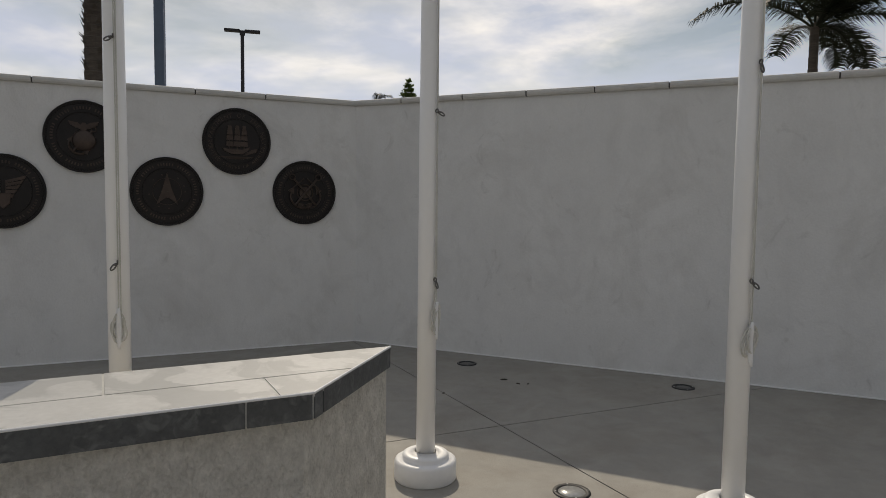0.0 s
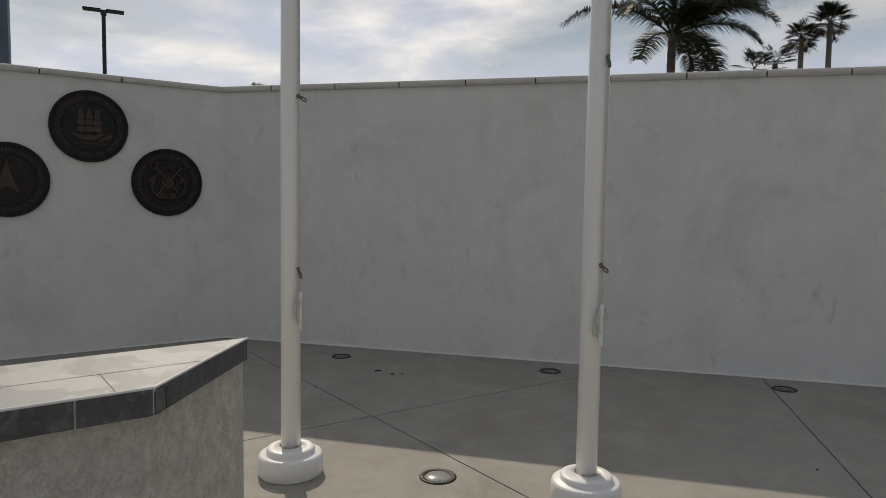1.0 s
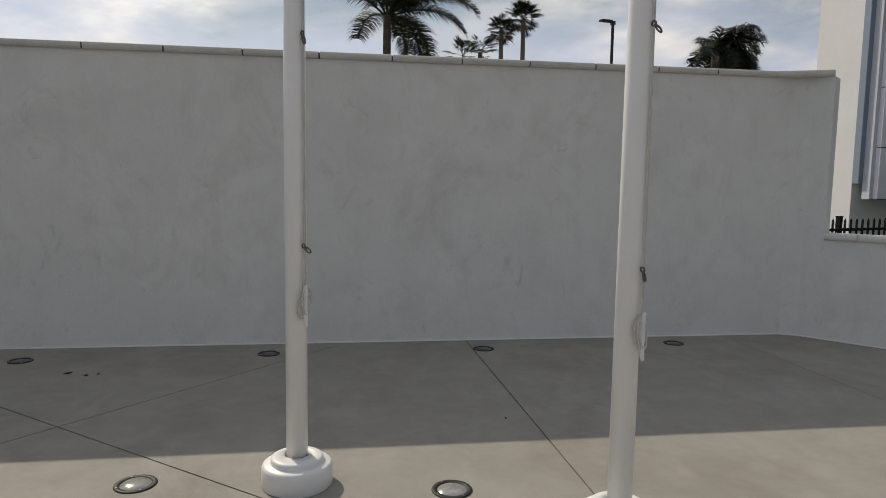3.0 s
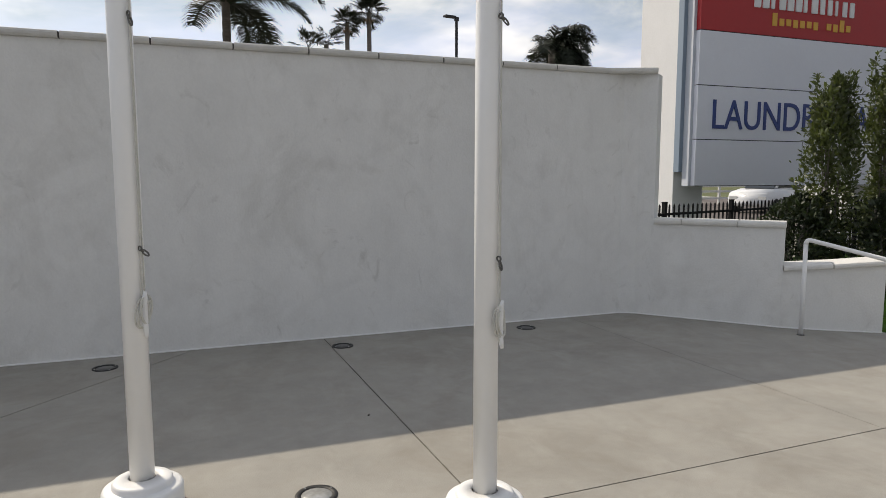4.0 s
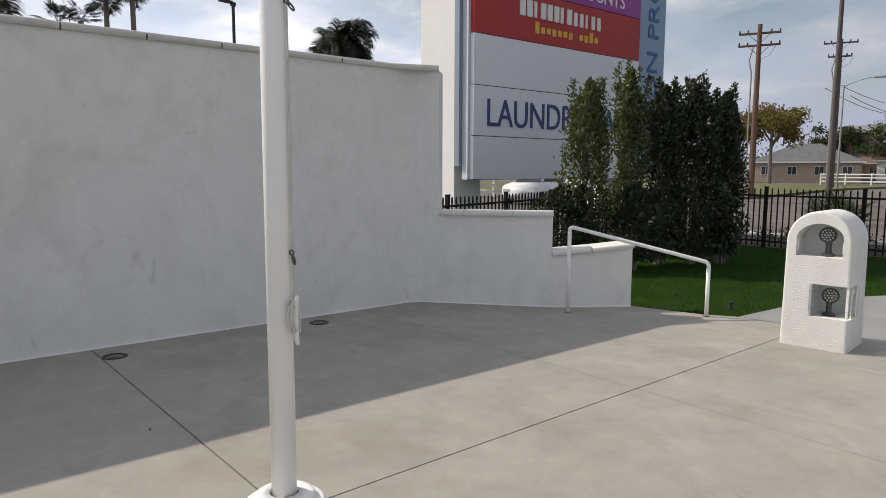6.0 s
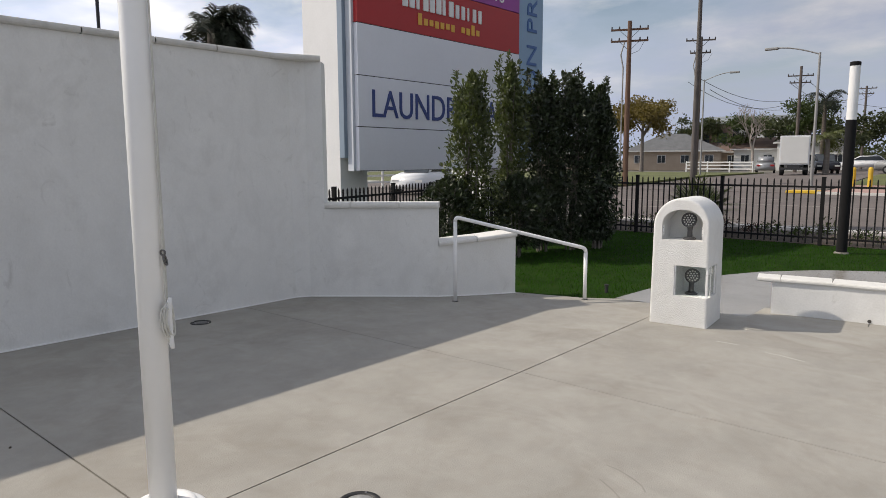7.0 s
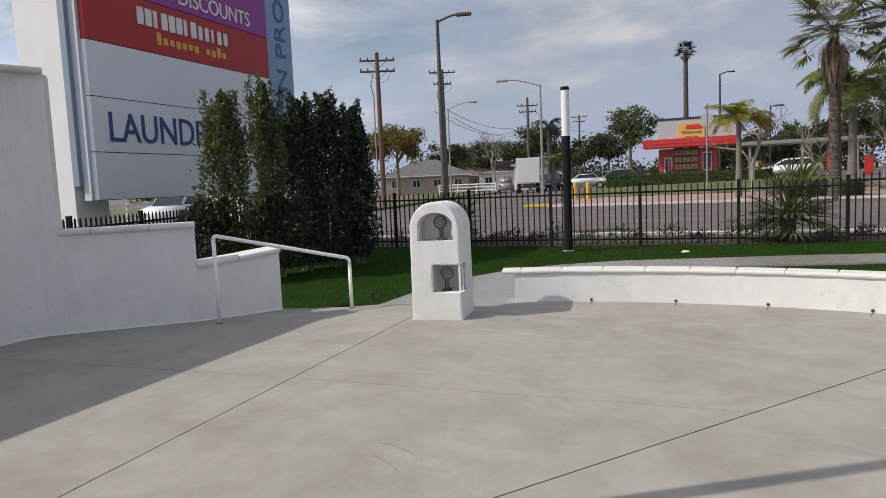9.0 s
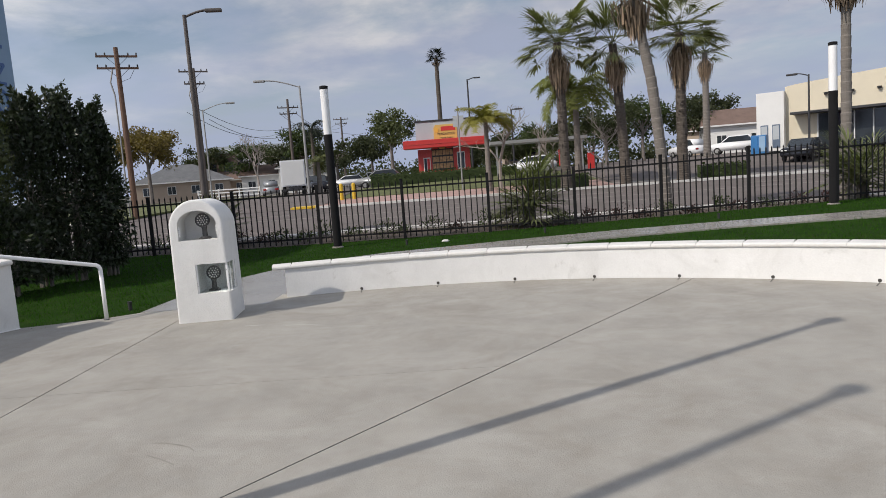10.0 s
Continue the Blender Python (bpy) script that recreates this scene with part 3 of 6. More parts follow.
def on_arc(r, deg):
    return (BC[0] + r * math.cos(radians(deg)), BC[1] + r * math.sin(radians(deg)))


def bench():
    # the arc runs so that its left side lies outside
    arc = [on_arc(BR, d) for d in np.arange(-80, 14.3, 1.5)][::1]
    poly = arc + [on_arc(BR + 0.24, d) for d in np.arange(-80, 14.3, 1.5)][::-1]
    body = tagged(new("wall_bench", mesh_of("wall_bench", prismed(poly, -0.12, 0.326), STUCCO)), "low curved white stucco seat wall with pale coping", "wall", "", "structure")
    d = -80.0
    while d < 13.6:
        e = min(d + 3.85, 14.2)
        p, q = on_arc(BR, e), on_arc(BR, d)
        g = 0.018
        part("coping_stone", coping_stone(on_arc(BR, e - g), on_arc(BR, d + g), 0.24, 0.326, 0.37, 0.022), COPING_WHITE, body)
        d = e
    hole = lathed([(0, 0.004), (0.017, 0.004), (0.017, -0.01), (0, -0.01)], 12)
    hm = mesh_of("weep_hole", hole, JOINT)
    slot = mesh_of("floor_joint", boxed((-0.16, -0.004, 0), (0, 0.004, 0.0022)), JOINT)
    for k in range(-9, 1):
        a = 5.75 + 7.6 * k
        x, y = on_arc(BR, a)
        part("weep_hole", hm, JOINT, body, at=Matrix.Translation((x, y, 0.022)) @ pose(0, 0, 0, 0, 0, a) @ pose(0, 0, 0, 0, -90, 0))
        part("floor_joint", slot, JOINT, body, at=Matrix.Translation((x, y, 0)) @ pose(0, 0, 0, 0, 0, a))
    return body


bench()


# ---- bronze seals on the west wall ----
def disc(bm, r, y0, y1, sides=48, cx=0.0, cz=0.0):
    """A round plate in the x-z plane from y0 to y1."""
    m = Matrix.Translation((cx, 0, cz)) @ pose(0, 0, 0, 90)
    b2 = lathed([(0, -y0), (r * 0.985, -y0), (r, -y0), (r, -y1), (0, -y1)], sides)
    b2.transform(m)
    me = bpy.data.meshes.new("tmp")
    b2.to_mesh(me)
    b2.free()
    bm.from_mesh(me)
    bpy.data.meshes.remove(me)
    return bm


def ring(bm, r, w, y, sides=56):
    """A raised round bead of radius r in the x-z plane."""
    pts = [(r * math.cos(2 * math.pi * k / sides), y, r * math.sin(2 * math.pi * k / sides)) for k in range(sides + 1)]
    return tube(bm, pts, w, 6, False)


def relief(bm, poly, y0, y1):
    """A flat polygon (x, z) raised from y0 to y1 (towards -y)."""
    lo = [bm.verts.new((x, y0, z)) for x, z in poly]
    hi = [bm.verts.new((x, y1, z)) for x, z in poly]
    n = len(poly)
    fs = [bm.faces.new(lo), bm.faces.new(hi[::-1])]
    fs += [bm.faces.new((lo[k], hi[k], hi[(k + 1) % n], lo[(k + 1) % n])) for k in range(n)]
    bmesh.ops.recalc_face_normals(bm, faces=fs)


def ring_text(text, r, start, sweep, size, parent, inward=False):
    """Raised letters set round a circle, each turned to stand on it."""
    n = len(text)
    bm = bmesh.new()
    for i, ch in enumerate(text):
        if ch == " ":
            continue
        a = start - sweep * (i + 0.5) / n if not inward else start + sweep * (i + 0.5) / n
        me = lettering(ch, size, 0.0015, BRONZE_HIGH, "letter", "CENTER")
        rr = r if not inward else r + size * 0.7
        turn = a - 90 if not inward else a + 90
        me.transform(Matrix.Translation((rr * math.cos(radians(a)), -0.033, rr * math.sin(radians(a)))) @ pose(0, 0, 0, 0, -turn, 0))
        bm.from_mesh(me)
        bpy.data.meshes.remove(me)
    return tagged(part("ring_lettering", bm, BRONZE_HIGH, parent, "rubbed bronze ring of raised letters"), "", "", "", "stuff")


def ring_bars(r, n, parent):
    bm = bmesh.new()
    for k in range(n):
        if k % 7 == 6:
            continue
        a = 360 * k / n
        box(bm, (-0.006, -0.034, -0.013), (0.006, -0.03, 0.013), Matrix.Translation((r * math.cos(radians(a)), 0, r * math.sin(radians(a)))) @ pose(0, 0, 0, 0, 90 - a, 0))
    return tagged(part("ring_lettering", bm, BRONZE_HIGH, parent, "ring of worn raised lettering bars"), "", "", "", "stuff")


def seal(s, z, emblem, label):
    """A round cast plaque of 0.70 m; emblem draws its relief."""
    p = WEST_A + WEST_U * s
    # local -y faces the plaza
    n = Vector((-WEST_U.y, WEST_U.x, 0))
    ang = math.degrees(math.atan2(-WEST_U.y, -WEST_U.x))
    t = thing("wall_seal", (p.x, p.y, z), label, "plaque", "bronze seals on the wall", "", ang)
    part("plate", disc(bmesh.new(), 0.345, 0.0, -0.028, 64), BRONZE, t)
    bm = ring(bmesh.new(), 0.335, 0.011, -0.026)
    ring(bm, 0.315, 0.005, -0.029)
    ring(bm, 0.232, 0.006, -0.029)
    part("rim", bm, BRONZE, t)
    bm = bmesh.new()
    for k in range(84):
        a = 2 * math.pi * k / 84
        box(bm, (-0.004, -0.037, -0.011), (0.004, -0.03, 0.011), Matrix.Translation((0.325 * math.cos(a), 0, 0.325 * math.sin(a))) @ pose(0, 0, 0, 0, 60 - math.degrees(a), 0))
    part("rope_border", bm, BRONZE, t, "twisted rope border in bronze")
    bm = bmesh.new()
    emblem(bm)
    part("emblem", bm, BRONZE_HIGH, t, "rubbed bronze relief emblem")
    return t


def emblem_delta(bm):
    relief(bm, [(0, 0.19), (0.045, 0.02), (0.10, -0.13), (0.035, -0.075), (0, -0.06)], -0.028, -0.05)
    relief(bm, [(0, 0.19), (0, -0.06), (-0.035, -0.075), (-0.10, -0.13), (-0.045, 0.02)], -0.028, -0.045)
    ring(bm, 0.135, 0.003, -0.029)
    for k in range(9):
        box(bm, (-0.006, -0.033, -0.006), (0.006, -0.028, 0.006), Matrix.Translation((0.17 * math.cos(k * 2.4), 0, 0.17 * math.sin(k * 2.4))))


def emblem_ship(bm):
    relief(bm, [(-0.15, -0.07), (-0.13, -0.10), (-0.06, -0.13), (0.05, -0.13), (0.10, -0.10), (0.13, -0.055), (0.05, -0.085), (-0.08, -0.085)], -0.028, -0.052)
    for x in (-0.075, 0.0, 0.07):
        box(bm, (x - 0.004, -0.04, -0.09), (x + 0.004, -0.028, 0.17 - abs(x) * 0.4))
        for z, w in ((-0.05, 0.038), (0.015, 0.034), (0.072, 0.028), (0.115, 0.02)):
            relief(bm, [(x - w, z), (x + w, z - 0.006), (x + w * 0.85, z + 0.045), (x - w * 0.85, z + 0.048)], -0.034, -0.048)
    relief(bm, [(0.06, -0.15), (0.19, -0.11), (0.20, -0.07), (0.15, -0.08), (0.10, -0.11)], -0.028, -0.04)
    for k in range(6):
        box(bm, (-0.18 + 0.02 * k, -0.034, -0.165 - 0.004 * k), (0.17 - 0.02 * k, -0.028, -0.157 - 0.004 * k))


def anchor(bm, m):
    pts = [(0, 0.11), (0, -0.10)]
    tube(bm, [m @ Vector((x, -0.036, z)) for x, z in pts], 0.012, 6)
    tube(bm, [m @ Vector((x, -0.036, z)) for x, z in ((-0.05, 0.075), (0.05, 0.075))], 0.008, 6)
    tube(bm, [m @ Vector((0.07 * math.sin(a), -0.036, -0.045 - 0.06 * math.cos(a))) for a in np.linspace(-1.5, 1.5, 11)], 0.011, 6)
    tube(bm, [m @ Vector((0.018 * math.cos(a), -0.036, 0.13 + 0.018 * math.sin(a))) for a in np.linspace(0, 6.283, 13)], 0.006, 6, False)
    for s in (-1, 1):
        relief(bm, [tuple((m @ Vector((s * x, 0, z))).xz) for x, z in ((0.05, -0.055), (0.092, -0.06), (0.078, -0.015))], -0.03, -0.045)


def emblem_anchors(bm):
    anchor(bm, pose(0, 0, 0, 0, 40, 0) @ Matrix.Scale(1.7, 4))
    anchor(bm, pose(0, 0, 0, 0, -40, 0) @ Matrix.Scale(1.7, 4))
    disc(bm, 0.062, -0.03, -0.052, 28)
    ring(bm, 0.085, 0.008, -0.04)


def emblem_globe(bm):
    lat = lathed([(0.105 * math.cos(a), 0.105 * math.sin(a) * 0.45) for a in np.linspace(0, math.pi / 2, 8)], 28)
    lat.transform(Matrix.Translation((0, -0.028, -0.04)) @ pose(0, 0, 0, 90))
    me = bpy.data.meshes.new("tmp")
    lat.to_mesh(me)
    lat.free()
    bm.from_mesh(me)
    bpy.data.meshes.remove(me)
    anchor(bm, Matrix.Translation((-0.015, 0, -0.05)) @ pose(0, 0, 0, 0, 40, 0) @ Matrix.Scale(1.2, 4))
    for s in (-1, 1):
        relief(bm, [(0, 0.085), (s * 0.05, 0.13), (s * 0.13, 0.145), (s * 0.115, 0.11), (s * 0.075, 0.085), (s * 0.02, 0.065)], -0.028, -0.044)
    relief(bm, [(-0.02, 0.05), (0.02, 0.05), (0.03, 0.10), (0.012, 0.13), (-0.012, 0.13), (-0.03, 0.10)], -0.028, -0.05)


def emblem_wings(bm):
    for s in (-1, 1):
        for k in range(5):
            relief(bm, [(s * 0.02, 0.10 - 0.03 * k), (s * (0.19 - 0.025 * k), 0.15 - 0.045 * k), (s * (0.17 - 0.025 * k), 0.115 - 0.045 * k), (s * 0.02, 0.075 - 0.03 * k)], -0.028, -0.04 - 0.002 * k)
    relief(bm, [(-0.06, -0.02), (0.06, -0.02), (0.055, -0.11), (0, -0.16), (-0.055, -0.11)], -0.028, -0.05)


s5 = seal(0.585, 1.690, emblem_anchors, "dark bronze seal with crossed anchors, mounted low")
s4 = seal(1.295, 2.212, emblem_ship, "bronze naval seal with a sailing ship, mounted high")
s3 = seal(1.98, 1.678, emblem_delta, "dark bronze seal with a pointed delta, mounted low")
s2 = seal(2.71, 2.19, emblem_globe, "bronze seal with globe and anchor, mounted high")
s1 = seal(3.38, 1.655, emblem_wings, "dark bronze seal with spread wing shapes, mounted low")
ring_text("DEPARTMENT OF THE NAVY", 0.248, 195, 210, 0.062, s4)
ring_text("UNITED STATES OF AMERICA", 0.252, 190, 160, 0.05, s4, True)
for t in (s5, s3, s2, s1):
    ring_bars(0.273, 64, t)


# ---- tiled stone counter ----
def counter():
    A, B = Vector((-1.69, 2.67)), Vector((-1.56, 1.88))
    u = Vector((-0.618, -0.786)).normalized()
    ln = 2.6
    nrm = Vector((-u.y, u.x))           # towards the viewer's side
    nrm = -nrm if nrm.dot(B - A) < 0 else nrm
    C, D = B + u * ln, A + u * (ln + 0.55)
    t = thing("stone_counter", (B.x, B.y, 0), "tile-topped counter with grey dash-rendered base", "counter")
    o = Vector((B.x, B.y))

    def loc(pts):
        return [tuple(Vector(p) - o) for p in pts]

    e = (A - B).normalized()
    ins = 0.035
    en = Vector((e.y, -e.x))            # outward of the slanted end
    en = -en if en.dot(u) > 0 else en
    Bi = B - nrm * ins - en * ins
    Ai = A + nrm * ins - en * ins
    part("body", prismed(loc([Ai, Bi, C - nrm * ins, D + nrm * ins]), 0, 0.83), STUCCO_GREY, t, "grey speckled dash render")
    part("bed", prismed(loc([A - en * 0.004 + nrm * 0.004, B - nrm * 0.004 - en * 0.004, C - nrm * 0.004, D + nrm * 0.004]), 0.825, 0.9165), GROUT, t)
    # top tiles: two rows
    w = abs((A - B).dot(nrm))
    g = 0.004

    def row(k0, k1, cuts, shared):
        # corners measured along u from the slanted end line
        for s0, s1 in zip(cuts, cuts[1:]):
            q = []
            for k, s in ((k0 + g, s0), (k1 - g, s0), (k1 - g, s1), (k0 + g, s1)):
                base = B + (A - B) * (k / w)
                if s <= 0:
                    pt = base - en * 0.001
                else:
                    start = (base - B).dot(u)
                    pt = base + u * (s + (g if (s == s0) else -g) - start)
                q.append(pt)
            part("tile", prismed(loc(q), 0.902, 0.92), TILE_TOP, t)

    row(0.0, w * 0.45, [0, 0.12, 1.05, 1.85, ln], None)
    row(w * 0.45, w, [0, 0.66, 1.5, 2.3, ln], None)
    # edge tiles
    dirs = [(B, u, [0.003, 0.235, 1.02, 1.8, ln], nrm), (B, e, [0.003, 0.075, (A - B).length], en), (A, u, [0.003, 0.8, 1.6, ln], -nrm)]
    for p0, d, cuts, n in dirs:
        for a, b in zip(cuts, cuts[1:]):
            q = [p0 + d * (a + g), p0 + d * (b - g), p0 + d * (b - g) - n * 0.011, p0 + d * (a + g) - n * 0.011]
            part("edge_tile", prismed(loc(q), 0.822, 0.914), TILE_SIDE, t, "dark grey stone edge tile")
    for p0, d, l in ((B, u, ln), (B, e, (A - B).length)):
        n = nrm if d == u else en
        pts = [(*(p0 - o - n * 0.003), 0.9165), (*(p0 + d * l - o - n * 0.003), 0.9165)]
        part("edge_trim", tubed(pts, 0.0055, 8), PAINT_WHITE, t, "pale metal edge trim")
    return t


counter()


# ---- flagpoles ----
def flagpole(x, y, face, cleat_z, hooks):
    t = thing("flagpole", (x, y, 0), "white painted steel flagpole with halyard and round base", "flagpole", "row of flagpoles")
    drum = [(0.057, 0.0), (0.176, 0.0), (0.18, 0.006), (0.18, 0.098), (0.174, 0.112), (0.162, 0.118), (0.136, 0.119), (0.134, 0.121), (0.134, 0.138), (0.128, 0.147), (0.118, 0.150), (0.063, 0.158), (0.063, 0.13)]
    part("base_collar", lathed(drum, 48), PAINT_WHITE, t, smooth=True)
    part("collar_gap", lathed([(0.05, 0.135), (0.0632, 0.135), (0.0632, 0.1405), (0.05, 0.1405)], 32), JOINT, t)
    part("shaft", lathed([(0, 0.0), (0.055, 0.0), (0.0535, 2.0), (0.045, 4.0), (0.034, 5.72), (0, 5.73)], 32), PAINT_POLE, t, smooth=True)
    part("truck", lathed([(0, 5.71), (0.05, 5.71), (0.05, 5.75), (0.02, 5.77), (0, 5.77)], 20), PAINT_WHITE, t)
    part("finial", lathed([(0.075 * math.sin(a), 5.84 - 0.075 * math.cos(a)) for a in np.linspace(0, math.pi, 13)], 20), STEEL, t, "round metal ball finial", smooth=True)
    f = Vector((*face, 0)).normalized()
    s = Vector((-f.y, f.x, 0))
    p0 = f * 0.066
    rope = [p0 + Vector((0, 0, cleat_z)), p0 + Vector((0, 0, 2.0)) + s * 0.004, f * 0.06 + Vector((0, 0, 5.69))]
    rope2 = [p0 + Vector((0, 0, cleat_z)) + s * 0.012, p0 - f * 0.006 + Vector((0, 0, 2.2)) + s * 0.012, f * 0.05 + Vector((0, 0, 5.69)) + s * 0.01]
    part("halyard", tubed(rope, 0.0035, 6), ROPE, t, "thin white halyard rope")
    part("halyard", tubed(rope2, 0.0035, 6), ROPE, t, "thin white halyard rope")
    bm = bmesh.new()
    c = p0 + Vector((0, 0, cleat_z))
    tube(bm, [f * 0.05 + Vector((0, 0, cleat_z)), c], 0.012, 8)
    tube(bm, [c + Vector((0, 0, z)) + f * (0.008 + 1.2 * z * z) for z in np.linspace(-0.105, 0.105, 9)], [0.007, 0.011, 0.013, 0.014, 0.015, 0.014, 0.013, 0.011, 0.007], 10)
    part("cleat", bm, PAINT_WHITE, t, smooth=True)
    rng = random.Random(int(x * 100))
    for k in range(5):
        rw, rh, cz = rng.uniform(0.022, 0.044), rng.uniform(0.05, 0.085), rng.uniform(-0.012, 0.02)
        lean = rng.uniform(-0.02, 0.02)
        pts = [c + s * (rw * math.cos(a) + lean * math.sin(a)) + f * (0.004 + 0.005 * k * math.sin(a * 0.5)) + Vector((0, 0, cz + rh * math.sin(a))) for a in np.linspace(0, 6.283, 23)]
        part("rope_coil", tube(bmesh.new(), pts, 0.004, 6, False), ROPE, t, "coiled white rope on the cleat")
    for z, tilt in hooks:
        bm = bmesh.new()
        h = p0 + Vector((0, 0, z))
        tube(bm, [h + Vector((0, 0, 0.010 * math.sin(a))) + f * 0.010 * math.cos(a) for a in np.linspace(0, 6.283, 13)], 0.004, 6, False)
        d = (f * tilt[0] + s * tilt[1] - Vector((0, 0, 1)) * tilt[2]).normalized()
        w = d.cross(f).normalized()
        tube(bm, [h + d * (0.031 - 0.020 * math.cos(a)) + w * 0.008 * math.sin(a) for a in np.linspace(0, 6.283, 17)], 0.004, 6, False)
        tube(bm, [h + d * 0.008, h + d * 0.022], 0.007, 8)
        part("snap_hook", bm, STEEL_DARK, t, "dull steel snap hook on the halyard", smooth=True)
    return t


flagpole(-3.147, 2.396, (0.74, -0.67), 0.93, [(1.27, (0.3, -0.6, 0.75)), (2.40, (0.3, -0.75, 0.55))])
flagpole(-1.840, 3.370, (0.92, -0.39), 0.93, [(1.16, (0.3, 0.1, 0.9)), (2.10, (0.3, 0.85, 0.45))])
flagpole(-0.205, 3.468, (0.63, -0.78), 0.94, [(1.24, (0.2, 0.7, 0.7)), (2.26, (0.2, 0.1, 0.95))])
flagpole(1.250, 2.779, (0.48, -0.88), 0.925, [(1.21, (0.2, 0.1, 0.9)), (2.22, (0.2, 0.75, 0.6))])


# ---- lights let into the floor ----
def well_light(x, y, r, lit):
    label = "round in-ground light with a domed glass lens" if lit else "flat round in-ground light near the wall foot"
    t = thing("ground_light", (x, y, 0), label, "light", "in-ground lights" if lit else "in-ground lights along the wall")
    part("ring", lathed([(r * 0.72, 0.0005), (r * 0.74, 0.006), (r * 0.97, 0.007), (r, 0.003), (r, -0.01)], 36), RUBBER_RING, t, "dark cast metal ring", smooth=True)
    # not lit: a flatter lens whose colour is darkened for the wall's shade
    h = 0.016 if lit else 0.003
    part("lens", lathed([(r * 0.73, 0.002), (r * 0.6, 0.002 + h * 0.5), (r * 0.35, 0.002 + h * 0.88), (0, 0.002 + h)], 36), LENS if lit else LENS_DARK, t, "clouded glass lens", smooth=True)
    sc = mesh_of("screw", lathed([(0, 0.010), (0.005, 0.010), (0.006, 0.005)], 8), STEEL)
    for k in range(4):
        a = k * math.pi / 2 + 0.5
        part("screw", sc, STEEL, t, at=Matrix.Translation((r * 0.86 * math.cos(a), r * 0.86 * math.sin(a), 0)))
    return t


for x, y in ((-2.673, 6.03), (-0.640, 6.095), (1.328, 6.11), (3.262, 6.165)):
    well_light(x, y, 0.098, False)
for x, y in ((-1.02, 3.54), (0.58, 3.30), (1.97, 2.37)):
    well_light(x, y, 0.105, True)

DRY_LEAF = material("dry leaf litter", (0.05, 0.035, 0.025), 0.4, 0.9, 60, 9, 0.2)


def litter(x, y, r, seed):
    rng = random.Random(seed)
    n = 7
    poly = [(r * rng.uniform(0.5, 1.1) * math.cos(2 * math.pi * k / n), 0.6 * r * rng.uniform(0.5, 1.1) * math.sin(2 * math.pi * k / n)) for k in range(n)]
    ob = new("dry_leaf", mesh_of("dry_leaf", prismed(poly, 0.0, 0.006), DRY_LEAF))
    ob.matrix_basis = pose(x, y, 0, 0, 0, rng.uniform(0, 360))
    return tagged(ob, "curled dark dry leaf lying on the concrete", "leaf", "fallen leaves")


for i, (x, y, r) in enumerate(((-2.14, 5.62, 0.035), (-1.98, 5.55, 0.028), (-1.9, 5.58, 0.015), (1.1, 4.28, 0.014), (-2.45, 4.98, 0.016))):
    litter(x, y, r, i)


# ---- handrail ----
def handrail():
    a, b = Vector((5.65, 4.92, 0)), Vector((6.68, 3.87, 0))
    t = thing("handrail", tuple(a), "white painted steel handrail with bent corners", "handrail")
    b = b - a
    za, zb = 0.95, 0.585
    part("post", tubed([(0, 0, 0), (0, 0, za - 0.05)], 0.021, 16), PAINT_WHITE, t, smooth=True)
    part("post", tubed([(b.x, b.y, -0.02), (b.x, b.y, zb - 0.05)], 0.021, 16), PAINT_WHITE, t, smooth=True)
    d = (b + Vector((0, 0, zb - za))).normalized()
    pts = []
    for p, u, v in ((Vector((0, 0, za)), Vector((0, 0, -1)), d), (Vector((b.x, b.y, zb)), -d, Vector((0, 0, -1)))):
        for k in range(7):
            s = k / 6
            pts.append(p + u * 0.05 * (1 - s) ** 2 + v * 0.05 * s ** 2)
    part("rail", tubed(pts, 0.021, 16), PAINT_WHITE, t, smooth=True)
    fl = mesh_of("floor_flange", lathed([(0.02, 0.004), (0.034, 0.003), (0.036, 0)], 20), RUBBER_RING)
    part("floor_flange", fl, RUBBER_RING, t)
    part("floor_flange", fl, RUBBER_RING, t, at=Matrix.Translation((b.x, b.y, 0)))
    return t


handrail()


# ---- light pillar with niches ----
def floodlight(parent, name, x, y, z, turn, tilt):
    f = part(name, lathed([(0, 0), (0.045, 0), (0.047, 0.008), (0.03, 0.02), (0.0, 0.02)], 20), LAMP_GREY, parent, "dark grey floodlight on a stem", at=pose(x, y, z, 0, 0, turn) @ Matrix.Scale(1.28, 4))
    bm = tubed([(0, 0, 0.015), (0, 0.0, 0.07), (0, -0.004, 0.105)], [0.02, 0.018, 0.024], 12)
    part("stem", bm, LAMP_GREY, f)
    h = lathed([(0, -0.02), (0.035, -0.018), (0.052, 0.0), (0.055, 0.03), (0.05, 0.034), (0.048, 0.026), (0, 0.026)], 24)
    h.transform(Matrix.Translation((0, -0.012, 0.145)) @ pose(0, 0, 0, 90 - tilt))
    part("head", h, LAMP_GREY, f, smooth=True)
    bm = bmesh.new()
    for r, n in ((0.0, 1), (0.018, 6), (0.036, 12)):
        for k in range(n):
            a = 2 * math.pi * k / n
            b2 = lathe(bmesh.new(), [(0.006, 0.026), (0.005, 0.031), (0, 0.033)], 8)
            b2.transform(Matrix.Translation((r * math.cos(a), r * math.sin(a), 0)))
            me = bpy.data.meshes.new("tmp")
            b2.to_mesh(me)
            b2.free()
            bm.from_mesh(me)
            bpy.data.meshes.remove(me)
    bm.transform(Matrix.Translation((0, -0.012, 0.145)) @ pose(0, 0, 0, 90 - tilt))
    part("led_lenses", bm, LED, f, "pale led lenses")


